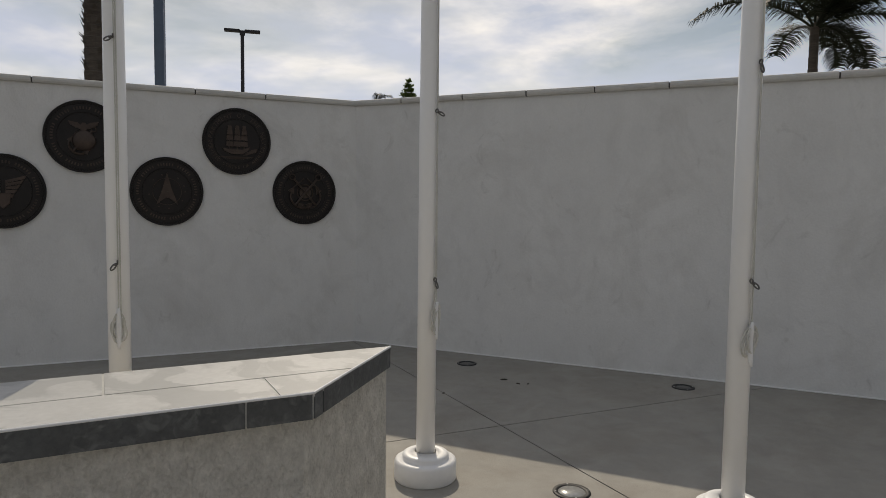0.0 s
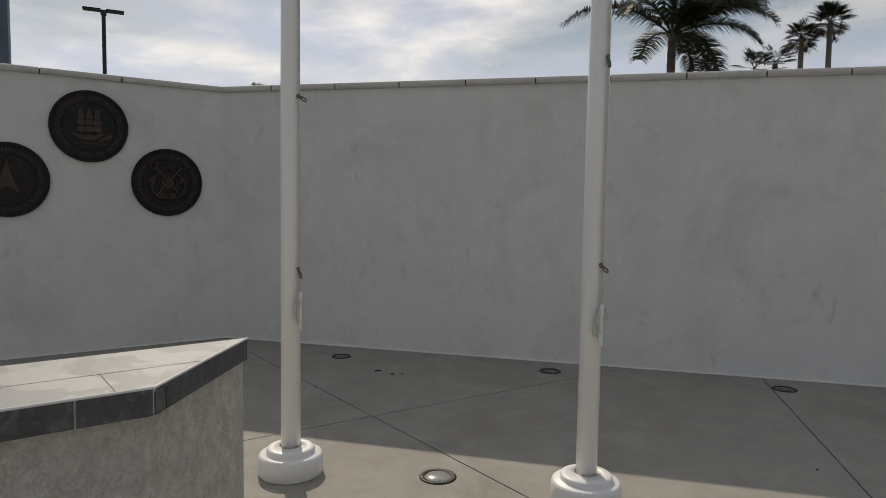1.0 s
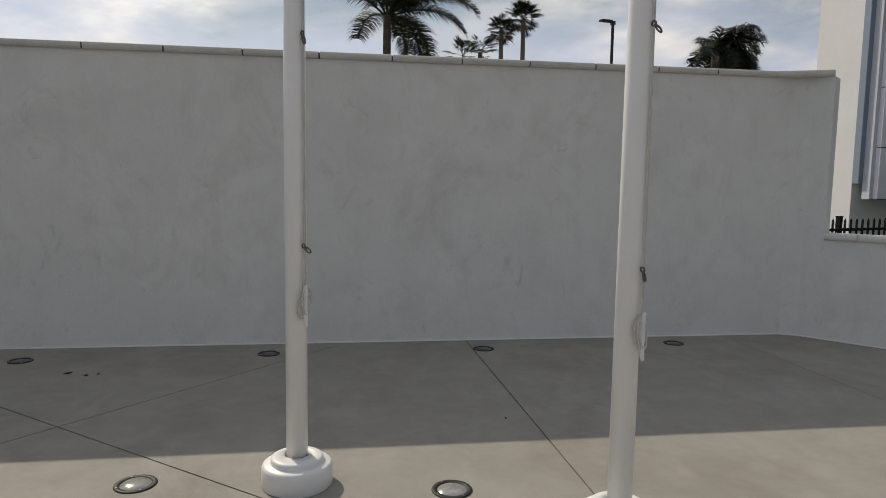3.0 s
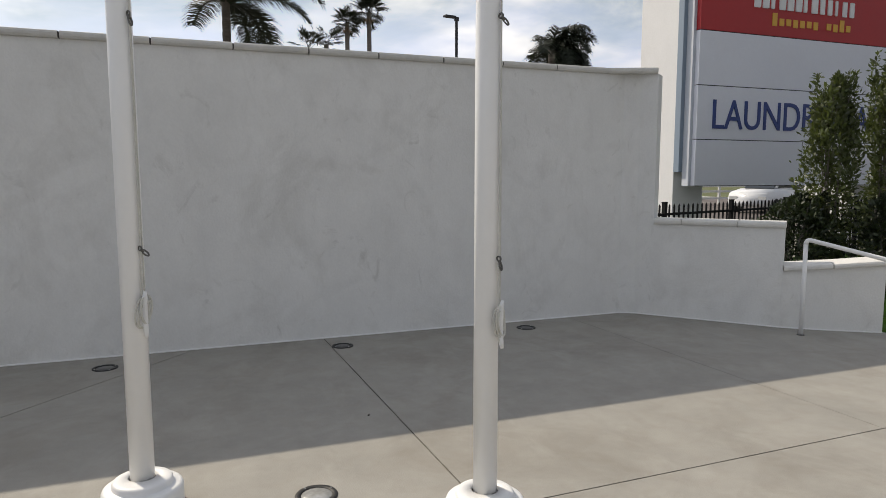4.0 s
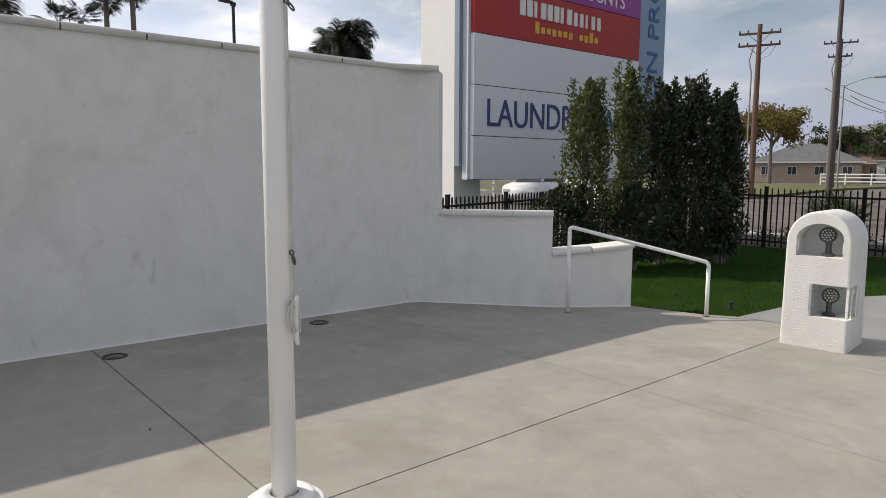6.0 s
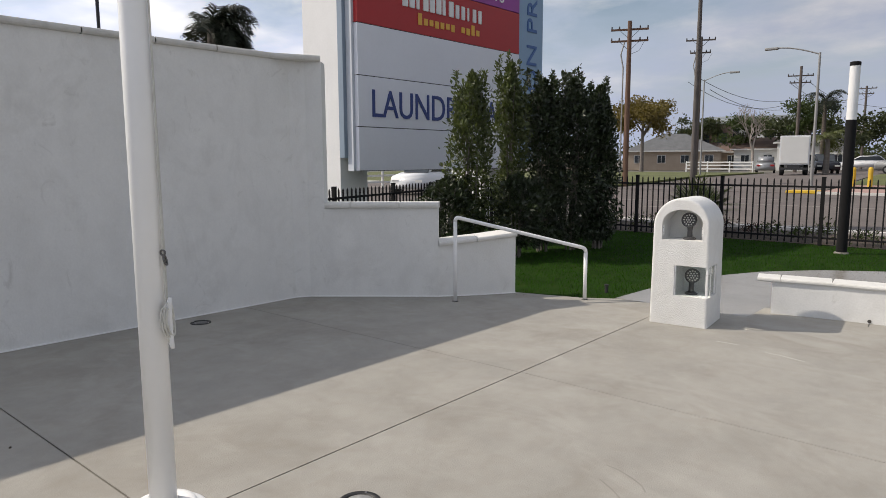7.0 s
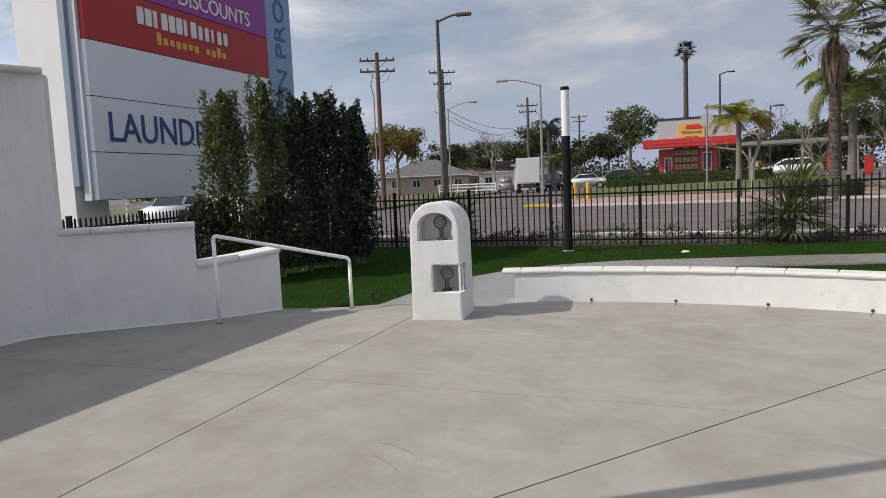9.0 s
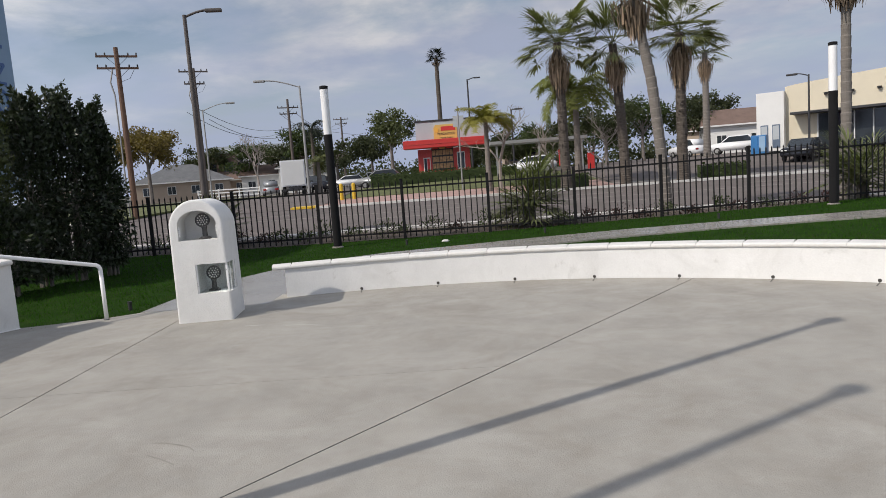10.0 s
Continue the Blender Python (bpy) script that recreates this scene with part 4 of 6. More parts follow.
def pillar():
    # local x runs along the front from its far to its near corner, -y faces the plaza
    p, q = Vector((6.17, 2.885, 0)), Vector((6.23, 2.325, 0))
    ang = math.degrees(math.atan2(q.y - p.y, q.x - p.x))
    w, d = (q - p).length, 0.54
    t = thing("light_pillar", tuple(p), "white rough stucco pillar with arched top and lamp niches", "pillar", turn=ang)

    def arch(x0, x1, z0, zs, zt, n=16):
        c, r = (x0 + x1) / 2, (x1 - x0) / 2
        return [(x0, z0), (x1, z0)] + [(c + r * math.cos(a), zs + (zt - zs) * math.sin(a)) for a in np.linspace(0, math.pi, n)]

    def block(poly, y0, y1):
        bm = bmesh.new()
        lo = [bm.verts.new((x, y0, z)) for x, z in poly]
        hi = [bm.verts.new((x, y1, z)) for x, z in poly]
        n = len(poly)
        bm.faces.new(lo)
        bm.faces.new(hi[::-1])
        for k in range(n):
            bm.faces.new((lo[k], hi[k], hi[(k + 1) % n], lo[(k + 1) % n]))
        bmesh.ops.recalc_face_normals(bm, faces=bm.faces)
        return bm

    bm = block(arch(0.012, w - 0.012, 0, 0.945, 1.212, 24), 0, d)
    es = [e for e in bm.edges if abs(e.verts[0].co.y - e.verts[1].co.y) < 1e-6 and max(v.co.z for v in e.verts) > 0.05]
    es += [e for e in bm.edges if abs(e.verts[0].co.z - e.verts[1].co.z) > 0.5]
    bmesh.ops.bevel(bm, geom=list(set(es)), offset=0.022, segments=3, affect="EDGES", profile=0.5)
    for v in bm.verts:
        k = 1 - 0.035 * v.co.z
        v.co.x = w / 2 + (v.co.x - w / 2) * k
    body = part("body", bm, STUCCO_ROUGH, t)
    dg_off = body.matrix_basis.copy()
    body.parent = None
    carve(body, [block(arch(0.105, w - 0.085, 0.815, 0.97, 1.105), -0.05, 0.26), boxed((0.235, -0.05, 0.285), (w + 0.05, 0.32, 0.575))])
    place(body, dg_off, t)
    # near corner stays open: slim clear panes with brackets
    part("pane", boxed((0.245, 0.018, 0.29), (w - 0.03, 0.022, 0.57)), ACRYLIC, t, "clear acrylic pane")
    part("pane", boxed((w - 0.036, 0.03, 0.29), (w - 0.032, 0.31, 0.57)), ACRYLIC, t, "clear acrylic pane")
    for o in t.children:
        if o.name.startswith("pane"):
            o.visible_shadow = False
    for a, b in (((0.236, 0.008, 0.285), (0.25, 0.03, 0.575)), ((w - 0.04, 0.285, 0.287), (w - 0.026, 0.318, 0.573)), ((w - 0.04, 0.14, 0.287), (w - 0.026, 0.155, 0.573)), ((w - 0.042, 0.012, 0.285), (w - 0.022, 0.032, 0.575)), ((0.106, 0.02, 0.86), (0.118, 0.05, 0.95)), ((w - 0.098, 0.02, 0.86), (w - 0.086, 0.05, 0.95))):
        br = part("bracket", boxed(a, b, 0.002), PAINT_WHITE, t, "slim pale metal bracket")
        sm = mesh_of("screw", lathed([(0, 0.003), (0.004, 0.002), (0.004, 0)], 8), STEEL)
        for k in (0.25, 0.75):
            part("screw", sm, STEEL, br, at=Matrix.Translation(((a[0] + b[0]) / 2, a[1], a[2] + (b[2] - a[2]) * k)) @ pose(0, 0, 0, 90))
    floodlight(t, "floodlight", 0.33, 0.13, 0.815, 0, 8)
    floodlight(t, "floodlight", 0.36, 0.15, 0.285, 22, 4)
    return t


pillar()


# ---- lamp bollards on the lawn ----
def bollard(x, y, z=-0.035):
    t = thing("lamp_bollard", (x, y, z), "tall black lamp bollard with a white tube top", "bollard light", "lamp bollards on the lawn")
    part("foot", lathed([(0.0, 0.012), (0.105, 0.012), (0.115, 0.0), (0.115, -0.14)], 24), PAVE, t, "small concrete footing")
    part("post", lathed([(0, 0.02), (0.083, 0.02), (0.083, 2.24), (0, 2.24)], 24), FENCE_BLACK, t, "black round post", smooth=False)
    part("diffuser", lathed([(0, 2.24), (0.079, 2.24), (0.079, 3.13), (0, 3.13)], 24), PAINT_WHITE, t, "white tube diffuser", smooth=False)
    part("cap", lathed([(0, 3.19), (0.06, 3.188), (0.083, 3.178), (0.083, 3.12), (0, 3.12)], 24), FENCE_BLACK, t)


bollard(13.05, 2.53, -0.02)
bollard(13.42, -7.52, 0.115)


# ---- black picket fence ----
def fence(name, spans, label):
    """Spans: from, to, lift at both ends, height; posts stand every two paces."""
    p0 = spans[0][0]
    t = thing(name, (p0[0], p0[1], 0), label, "fence")
    o = Vector((p0[0], p0[1], 0))
    for p, q, za, zb, top in spans:
        pk = lathed([(0, 0), (0.0155, 0), (0.0155, top - 0.02), (0.001, top + 0.015)], 4)
        pk.transform(pose(0, 0, 0, 0, 0, 45))
        pm = mesh_of("picket", pk, FENCE_BLACK)
        bm = boxed((-0.03, -0.03, -0.2), (0.03, 0.03, top + 0.03))
        box(bm, (-0.034, -0.034, top + 0.03), (0.034, 0.034, top + 0.045))
        qm = mesh_of("post", bm, FENCE_BLACK)
        p, q = Vector((*p, za)), Vector((*q, zb))
        L_ = (q - p).length
        d = (q - p) / L_
        az = math.degrees(math.atan2(d.y, d.x))
        turn = pose(0, 0, 0, 0, 0, az)
        n = max(1, round(L_ / 1.83))
        for k in range(n + 1):
            if k < n or q.xy == Vector(spans[-1][1]):
                part("post", qm, FENCE_BLACK, t, at=Matrix.Translation(p - o + d * (L_ * k / n)) @ turn)
        m = n * 15
        for k in range(m):
            if k % 15:
                part("picket", pm, FENCE_BLACK, t, at=Matrix.Translation(p - o + d * (L_ * k / m)) @ turn)
        for z in (0.09, top - 0.16):
            part("rail", boxed((0, -0.017, z), (L_, 0.017, z + 0.036)), FENCE_BLACK, t, at=Matrix.Translation(p - o) @ turn @ pose(0, 0, 0, 0, -math.degrees(math.asin(d.z)), 0))
    return t


fence("fence_street", [((14.0, -11.57), (14.0, -2.42), 0.19, 0.03, 1.25), ((14.0, -2.42), (14.0, 8.56), 0.0, 0.0, 1.20), ((14.0, 8.56), (14.0, 9.3), 0.0, 0.0, 1.20)], "black metal picket fence along the street")
fence("fence_side", [((4.9, 7.75), (10.3, 9.35), 0.0, 0.0, 1.13), ((10.3, 9.35), (13.95, 9.35), 0.0, 0.0, 1.13)], "black metal picket fence behind the low wall")


# ---- pylon sign beyond the fence ----
INK_FIN = material("mid blue lettering", (0.05, 0.13, 0.33), 0.05, 0.5, 20, 1, 0)


def letters(text, size, width, mat, parent, label, at):
    """Raised capitals, each an object, the whole word stretched to width."""
    me = lettering(text, size, 0.012, mat, "letter")
    xs = [v.co.x for v in me.vertices]
    k = width / (max(xs) - min(xs))
    me.transform(Matrix.Diagonal((k, 1, 1, 1)) @ Matrix.Translation((-min(xs), 0, 0)))
    bm = bmesh.new()
    bm.from_mesh(me)
    bmesh.ops.remove_doubles(bm, verts=bm.verts, dist=1e-5)
    bm.verts.index_update()
    seen, groups = set(), []
    for v in bm.verts:
        if v in seen:
            continue
        stack, comp = [v], []
        seen.add(v)
        while stack:
            a = stack.pop()
            comp.append(a)
            for e in a.link_edges:
                b = e.other_vert(a)
                if b not in seen:
                    seen.add(b)
                    stack.append(b)
        groups.append(comp)
    for comp in groups:
        idx = {v: i for i, v in enumerate(comp)}
        fs = {f for v in comp for f in v.link_faces}
        part("letter", raw("letter", [v.co for v in comp], [[idx[v] for v in f.verts] for f in sorted(fs, key=lambda f: f.index)], mat), mat, parent, label, at=at)
    bm.free()


def pylon_sign():
    t = thing("pylon_sign", (8.77, 10.02, -0.09), "tall white shopping centre pylon sign with coloured tenant panels", "sign")
    x0, x1 = 0.0, 5.32

    def zz(z):
        return z + 0.1

    part("column", boxed((-0.13, 0.42, 0), (0.58, 1.51, zz(7.6)), 0.01), SIGN_COL, t, "white stucco column")
    part("column", boxed((4.5, 0.42, 0), (5.2, 1.51, zz(7.6)), 0.01), SIGN_COL, t, "white stucco column")
    part("cabinet", boxed((-0.06, 0.10, zz(1.36)), (x1, 0.27, zz(7.3)), 0.006), SIGN_SIDE, t, "pale grey metal cabinet")
    part("cabinet_back", boxed((-0.14, 0.271, zz(1.62)), (x1 - 0.1, 0.419, zz(7.3)), 0.006), SIGN_EDGE, t, "blue-grey side strip")
    rows = [(1.37, 2.21, SIGN_WHITE, "blank white panel"), (2.225, 3.19, SIGN_WHITE, "white laundromat panel"), (3.205, 4.165, SIGN_WHITE, "blank white panel"), (4.18, 5.14, SIGN_RED, "red grocery panel"), (5.155, 6.1, SIGN_PURPLE, "purple discount panel"), (6.115, 7.2, SIGN_WHITE, "blank white panel")]
    faces = []
    for z0, z1, m, lab in rows:
        faces.append(part("panel", boxed((x0, 0.0, zz(z0)), (x1, 0.098, zz(z1)), 0.004), m, t, lab))
    part("panel_seam", boxed((2.62, -0.002, zz(1.38)), (2.63, 0.01, zz(2.205))), SEAM, faces[0], "thin vertical seam")
    for z in (1.36, 2.2105, 3.1905, 4.1655):
        part("seam", boxed((x0 + 0.004, 0.012, zz(z)), (x1 - 0.004, 0.05, zz(z) + 0.0145)), SEAM, t)
    letters("LAUNDROMAT", 0.77, 4.45, INK_BLUE, faces[1], "dark blue capital letter", Matrix.Translation((0.36, -0.008, zz(2.42))))
    letters("DISCOUNTS", 0.46, 2.3, INK_WHITE, faces[4], "white capital letter", Matrix.Translation((2.36, -0.008, zz(5.28))))
    # brand marks as plain bars
    x = 1.22
    for k in range(13):
        bold = k < 8
        w, h, g = (0.155, 0.33, 0.05) if bold else (0.115, 0.29, 0.085)
        part("brand_bar", boxed((x, -0.012, zz(4.665)), (x + w * (0.55 if k % 4 == 2 else 1.0), 0.0, zz(4.665) + h), 0.02), INK_WHITE, faces[3], "bold white brand bar" if bold else "slim white brand bar")
        x += w + g + (0.02 if k == 7 else 0)
    for k in range(12):
        if k == 7:
            continue
        h = 0.24 if k in (0, 10) else 0.15
        part("brand_bar", boxed((1.68 + 0.175 * k, -0.012, zz(4.36) + 0.012 * (k % 3)), (1.68 + 0.175 * k + 0.12, 0.0, zz(4.36) + h), 0.006), INK_GOLD, faces[3], "short yellow tagline bar")
    fin = part("side_fin", boxed((x1 + 0.03, 0.03, zz(1.5)), (x1 + 1.1, 0.36, zz(8.4)), 0.006), SIGN_BLUE, t, "pale blue vertical side panel")
    letters("ON PROMENADE", 0.62, 6.0, INK_FIN, fin, "blue letter running upwards", Matrix.Translation((x1 + 0.80, 0.022, zz(3.30))) @ pose(0, 0, 0, 0, -90, 0))
    return t


pylon_sign()


# ---- leaves ----
def leaf_mesh(name, centres, size, mat, seed=0, outward_from=None, aspect=0.42, flat=0.0):
    """One mesh of many small pointed leaves at the centres."""
    rng = np.random.default_rng(seed)
    c = np.asarray(centres, float)
    n = len(c)
    d = rng.normal(0, 1, (n, 3))
    if outward_from is not None:
        o = c - np.asarray(outward_from)
        o /= np.linalg.norm(o, axis=1)[:, None] + 1e-6
        d = d * 0.75 + o * 0.9
    d[:, 2] *= 1 - flat
    d /= np.linalg.norm(d, axis=1)[:, None]
    s = np.cross(d, rng.normal(0, 1, (n, 3)))
    s /= np.linalg.norm(s, axis=1)[:, None] + 1e-6
    L_ = size * rng.uniform(0.6, 1.3, (n, 1))
    v = np.stack([c, c + d * L_ * 0.5 + s * L_ * aspect / 2, c + d * L_, c + d * L_ * 0.5 - s * L_ * aspect / 2], 1).reshape(-1, 3)
    f = np.arange(4 * n).reshape(-1, 4)
    me = bpy.data.meshes.new(name)
    me.from_pydata(v.tolist(), [], f.tolist())
    me.materials.append(mat)
    return me


def blob_points(n, centre, radii, rng, hollow=0.55, lumps=5, rough=0.3):
    """Points in a lumpy rounded crown, denser towards its skin."""
    p = rng.normal(0, 1, (n, 3))
    p /= np.linalg.norm(p, axis=1)[:, None]
    ph = rng.uniform(0, 6.28, (lumps, 3))
    fq = rng.uniform(1.5, 4.5, (lumps, 3))
    k = np.ones(n)
    for i in range(lumps):
        k += rough / lumps * 2 * np.sin(p @ fq[i] + ph[i].sum()) * np.cos(p[:, 2] * fq[i, 0] * 1.7 + ph[i, 1])
    r = hollow + (1 - hollow) * rng.uniform(0, 1, n) ** 0.6
    return p * (r * k)[:, None] * np.asarray(radii) + np.asarray(centre)


def shrub(x, y, h, r, leaves, seed, label, size=0.082, base=0.2, spikes=0, leaf=None):
    leaf = leaf or SHRUB_LEAF
    rng = np.random.default_rng(seed)
    t = thing("shrub", (x, y, -0.04), label, "shrub", "evergreen shrubs before the fence")
    for k in range(7):
        a = rng.uniform(0, 6.28)
        q = rng.uniform(0.2, 0.7) * r
        bm = bmesh.new()
        tube(bm, [(0.08 * math.cos(a), 0.08 * math.sin(a), 0), (q * 0.5 * math.cos(a), q * 0.5 * math.sin(a), h * 0.4), (q * math.cos(a + 0.4), q * math.sin(a + 0.4), h * 0.9)], [0.022, 0.015, 0.005], 6)
        part("stem", bm, BARK, t, "thin woody stem")
    # an upright, uneven column of leaves
    z = rng.uniform(0, 1, leaves)
    a = rng.uniform(0, 2 * math.pi, leaves)
    ph = rng.uniform(0, 6.28, 6)
    k = 1 + 0.22 * np.sin(3 * a + 5 * z + ph[0]) + 0.2 * np.sin(2 * a - 9 * z + ph[1]) + 0.16 * np.sin(5 * a + 17 * z + ph[2]) + 0.18 * np.sin(19 * z + ph[3] + a)
    prof = np.minimum(1, 0.75 + z * 1.2) * np.minimum(1, ((1 - z) / 0.3) ** 0.7)
    q = r * k * prof * (0.25 + 0.75 * rng.uniform(0, 1, leaves) ** 0.5)
    pts = np.c_[q * np.cos(a), q * np.sin(a), base + (h - base) * z]
    # upright shoots give an uneven outline
    for k in range(spikes):
        a, q = rng.uniform(0, 6.28), r * math.sqrt(rng.uniform(0, 0.9))
        top = h * rng.uniform(0.84, 1.07)
        m = 150
        z = rng.uniform(top - h * 0.28, top, m)
        w = 0.095 * (1.15 - (z - (top - h * 0.28)) / (h * 0.28))
        pts = np.vstack([pts, np.c_[q * math.cos(a) + rng.normal(0, 1, m) * w * 0.8, q * math.sin(a) + rng.normal(0, 1, m) * w * 0.8, z]])
    pts = pts[pts[:, 2] > 0.03]
    part("foliage", leaf_mesh("foliage", pts, size, leaf, seed, (0, 0, h * 0.4)), leaf, t, "dense dark green small leaves")
    return t


# the first two get the leaf colour lightened for sun, the rest the dark one
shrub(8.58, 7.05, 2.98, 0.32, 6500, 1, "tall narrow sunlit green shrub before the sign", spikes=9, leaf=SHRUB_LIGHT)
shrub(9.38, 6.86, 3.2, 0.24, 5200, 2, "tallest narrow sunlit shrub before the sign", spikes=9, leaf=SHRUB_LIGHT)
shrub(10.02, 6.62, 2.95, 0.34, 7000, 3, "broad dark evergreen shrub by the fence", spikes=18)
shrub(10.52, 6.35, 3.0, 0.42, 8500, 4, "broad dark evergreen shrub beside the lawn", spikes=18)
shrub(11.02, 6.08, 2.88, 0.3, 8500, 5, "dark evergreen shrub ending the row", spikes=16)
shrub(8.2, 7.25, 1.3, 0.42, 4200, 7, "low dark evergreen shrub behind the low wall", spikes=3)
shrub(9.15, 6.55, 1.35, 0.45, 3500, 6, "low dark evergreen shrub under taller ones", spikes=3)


def tree(x, y, z, h, crown, leaves, mat, seed, label, size, name="tree", crown_mat=None, dense=0.3):
    rng = np.random.default_rng(seed)
    t = thing(name, (x, y, z), label, "tree")
    ch = h - crown[2]
    bm = tubed([(0, 0, -0.5), (0.1, 0.05, ch * 0.5), (0, 0, ch)], [h * 0.03, h * 0.022, h * 0.012], 8)
    for k in range(7):
        a = 6.28 * k / 7 + rng.uniform(-0.3, 0.3)
        e = rng.uniform(0.5, 0.85)
        tube(bm, [(0, 0, ch * rng.uniform(0.55, 0.9)), (crown[0] * 0.4 * math.cos(a), crown[1] * 0.4 * math.sin(a), ch), (crown[0] * e * math.cos(a), crown[1] * e * math.sin(a), ch + crown[2] * rng.uniform(-0.2, 0.6))], [h * 0.013, h * 0.008, h * 0.002], 5)
    part("trunk", bm, BARK, t)
    pts = []
    for k in range(16):
        a, e = rng.uniform(0, 6.28), math.sqrt(rng.uniform(0.02, 0.8))
        c = (crown[0] * e * math.cos(a), crown[1] * e * math.sin(a), ch + crown[2] * rng.uniform(-0.6, 0.75) * (1.1 - 0.5 * e))
        rr = rng.uniform(0.3, 0.5)
        pts.append(blob_points(leaves // 16, c, (crown[0] * rr, crown[1] * rr, crown[2] * rr * 0.8), rng, dense, 4, 0.5))
    part("crown", leaf_mesh("crown", np.vstack(pts), size, mat, seed, None, 0.6), mat, t)
    return t


def bare_tree(x, y, z, h, seed, label, spread=0.55):
    rng = random.Random(seed)
    t = thing("bare_tree", (x, y, z), label, "tree")
    tr = bmesh.new()
    tw = bmesh.new()

    def grow(p, d, l, r, depth):
        q = p + d * l * 0.5 + Vector((rng.uniform(-1, 1), rng.uniform(-1, 1), 0)) * l * 0.06
        e = p + d * l
        tube(tr if depth < 2 else tw, [p, q, e], [r, r * 0.85, r * 0.65], 6 if depth < 2 else 4, False)
        if depth == 5:
            return
        for k in range(3 if depth < 4 else 2):
            v = Vector((rng.gauss(0, 1), rng.gauss(0, 1), rng.gauss(0.35, 0.5))).normalized()
            grow(e, (d * 0.75 + v * spread * 1.2).normalized(), l * rng.uniform(0.6, 0.82), r * 0.6, depth + 1)

    grow(Vector((0, 0, -0.3)), Vector((0, 0, 1)), h * 0.3, h * 0.022, 0)
    part("trunk", tr, TWIG, t)
    tagged(part("twig_crown", tw, TWIG, t, "pale leafless twigs"), "", "", "", "stuff")
    return t


# ---- palms ----
def curve_points(p0, az, elev, length, droop, n=9):
    pts, p, e = [Vector(p0)], Vector(p0), elev
    for k in range(n):
        e -= droop / n * (0.6 + 0.9 * k / n)
        p = p + Vector((math.cos(az) * math.cos(e), math.sin(az) * math.cos(e), math.sin(e))) * (length / n)
        pts.append(p)
    return pts


def pinnate(vs, fs, bm, p0, az, elev, length, droop, rng, leaflet=0.55, pairs=34, wind=Vector((0, 0, 0)), hang=0.8, slim=1.0):
    """One feather frond: a bent rib with hanging leaflets on both sides."""
    pts = curve_points(p0, az, elev, length, droop)
    tube(bm, pts, [0.03 * (1 - 0.9 * k / len(pts)) + 0.003 for k in range(len(pts))], 5, False)
    for k in range(pairs):
        s = 0.12 + 0.88 * k / pairs
        i = min(int(s * (len(pts) - 1)), len(pts) - 2)
        f = s * (len(pts) - 1) - i
        p = pts[i].lerp(pts[i + 1], f)
        d = (pts[i + 1] - pts[i]).normalized()
        side = d.cross(Vector((0, 0, 1))).normalized()
        L_ = leaflet * (0.55 + 0.6 * math.sin(math.pi * min(1, s * 0.9 + 0.08)))
        for sg in (-1, 1):
            v = (side * sg * rng.uniform(0.7, 1.0) + d * 0.55 + Vector((0, 0, rng.uniform(-0.1, 0.35))) + wind).normalized()
            mid = p + v * L_ * 0.5
            tip = mid + (v + Vector((0, 0, -hang)) + wind * 0.6).normalized() * L_ * 0.55
            w = d * 0.018 * slim * max(1, leaflet / 0.5)
            n = len(vs)
            vs += [p - w, p + w, mid + w * 0.9, mid - w * 0.9, tip]
            fs += [(n, n + 1, n + 2, n + 3), (n + 3, n + 2, n + 4)]


def fan(vs, fs, bm, p0, az, elev, pet, radius, rng, blades=24, hang=0.16, width=0.042):
    """One fan leaf: a stalk and pointed blades spread from its end."""
    pts = curve_points(p0, az, elev, pet, 0.35, 4)
    tube(bm, pts, [0.018, 0.016, 0.014, 0.012, 0.01], 4, False)
    h = pts[-1]
    d = (pts[-1] - pts[-2]).normalized()
    side = d.cross(Vector((0, 0, 1))).normalized()
    for k in range(blades):
        a = math.radians(-115 + 230 * k / (blades - 1)) + rng.uniform(-0.05, 0.05)
        v = (d * math.cos(a) + side * math.sin(a)).normalized()
        R = radius * (0.72 + 0.28 * math.cos(a * 0.7)) * rng.uniform(0.88, 1.08)
        mid = h + v * R * 0.55 + Vector((0, 0, 0.06 * R))
        tip = mid + (v + Vector((0, 0, -hang * rng.uniform(0.6, 2.2)))).normalized() * R * 0.45
        wv = v.cross(Vector((0, 0, 1))).normalized() * width * radius
        n = len(vs)
        vs += [h, mid + wv, mid - wv, tip]
        fs += [(n, n + 1, n + 2), (n + 2, n + 1, n + 3)]


def trunk_mesh(pts, radii, rings):
    """A trunk with leaf scars as slight steps."""
    bm = bmesh.new()
    P, R = [], []
    n = len(pts) - 1
    for k in range(rings + 1):
        s = k / rings * n
        i = min(int(s), n - 1)
        f = s - i
        p = Vector(pts[i]).lerp(Vector(pts[i + 1]), f)
        r = radii[i] * (1 - f) + radii[i + 1] * f
        for q, m in ((p, 1.05), (p + (Vector(pts[i + 1]) - Vector(pts[i])).normalized() * 0.02, 0.95)):
            P.append(q)
            R.append(r * m)
    return tube(bm, P, R, 14)


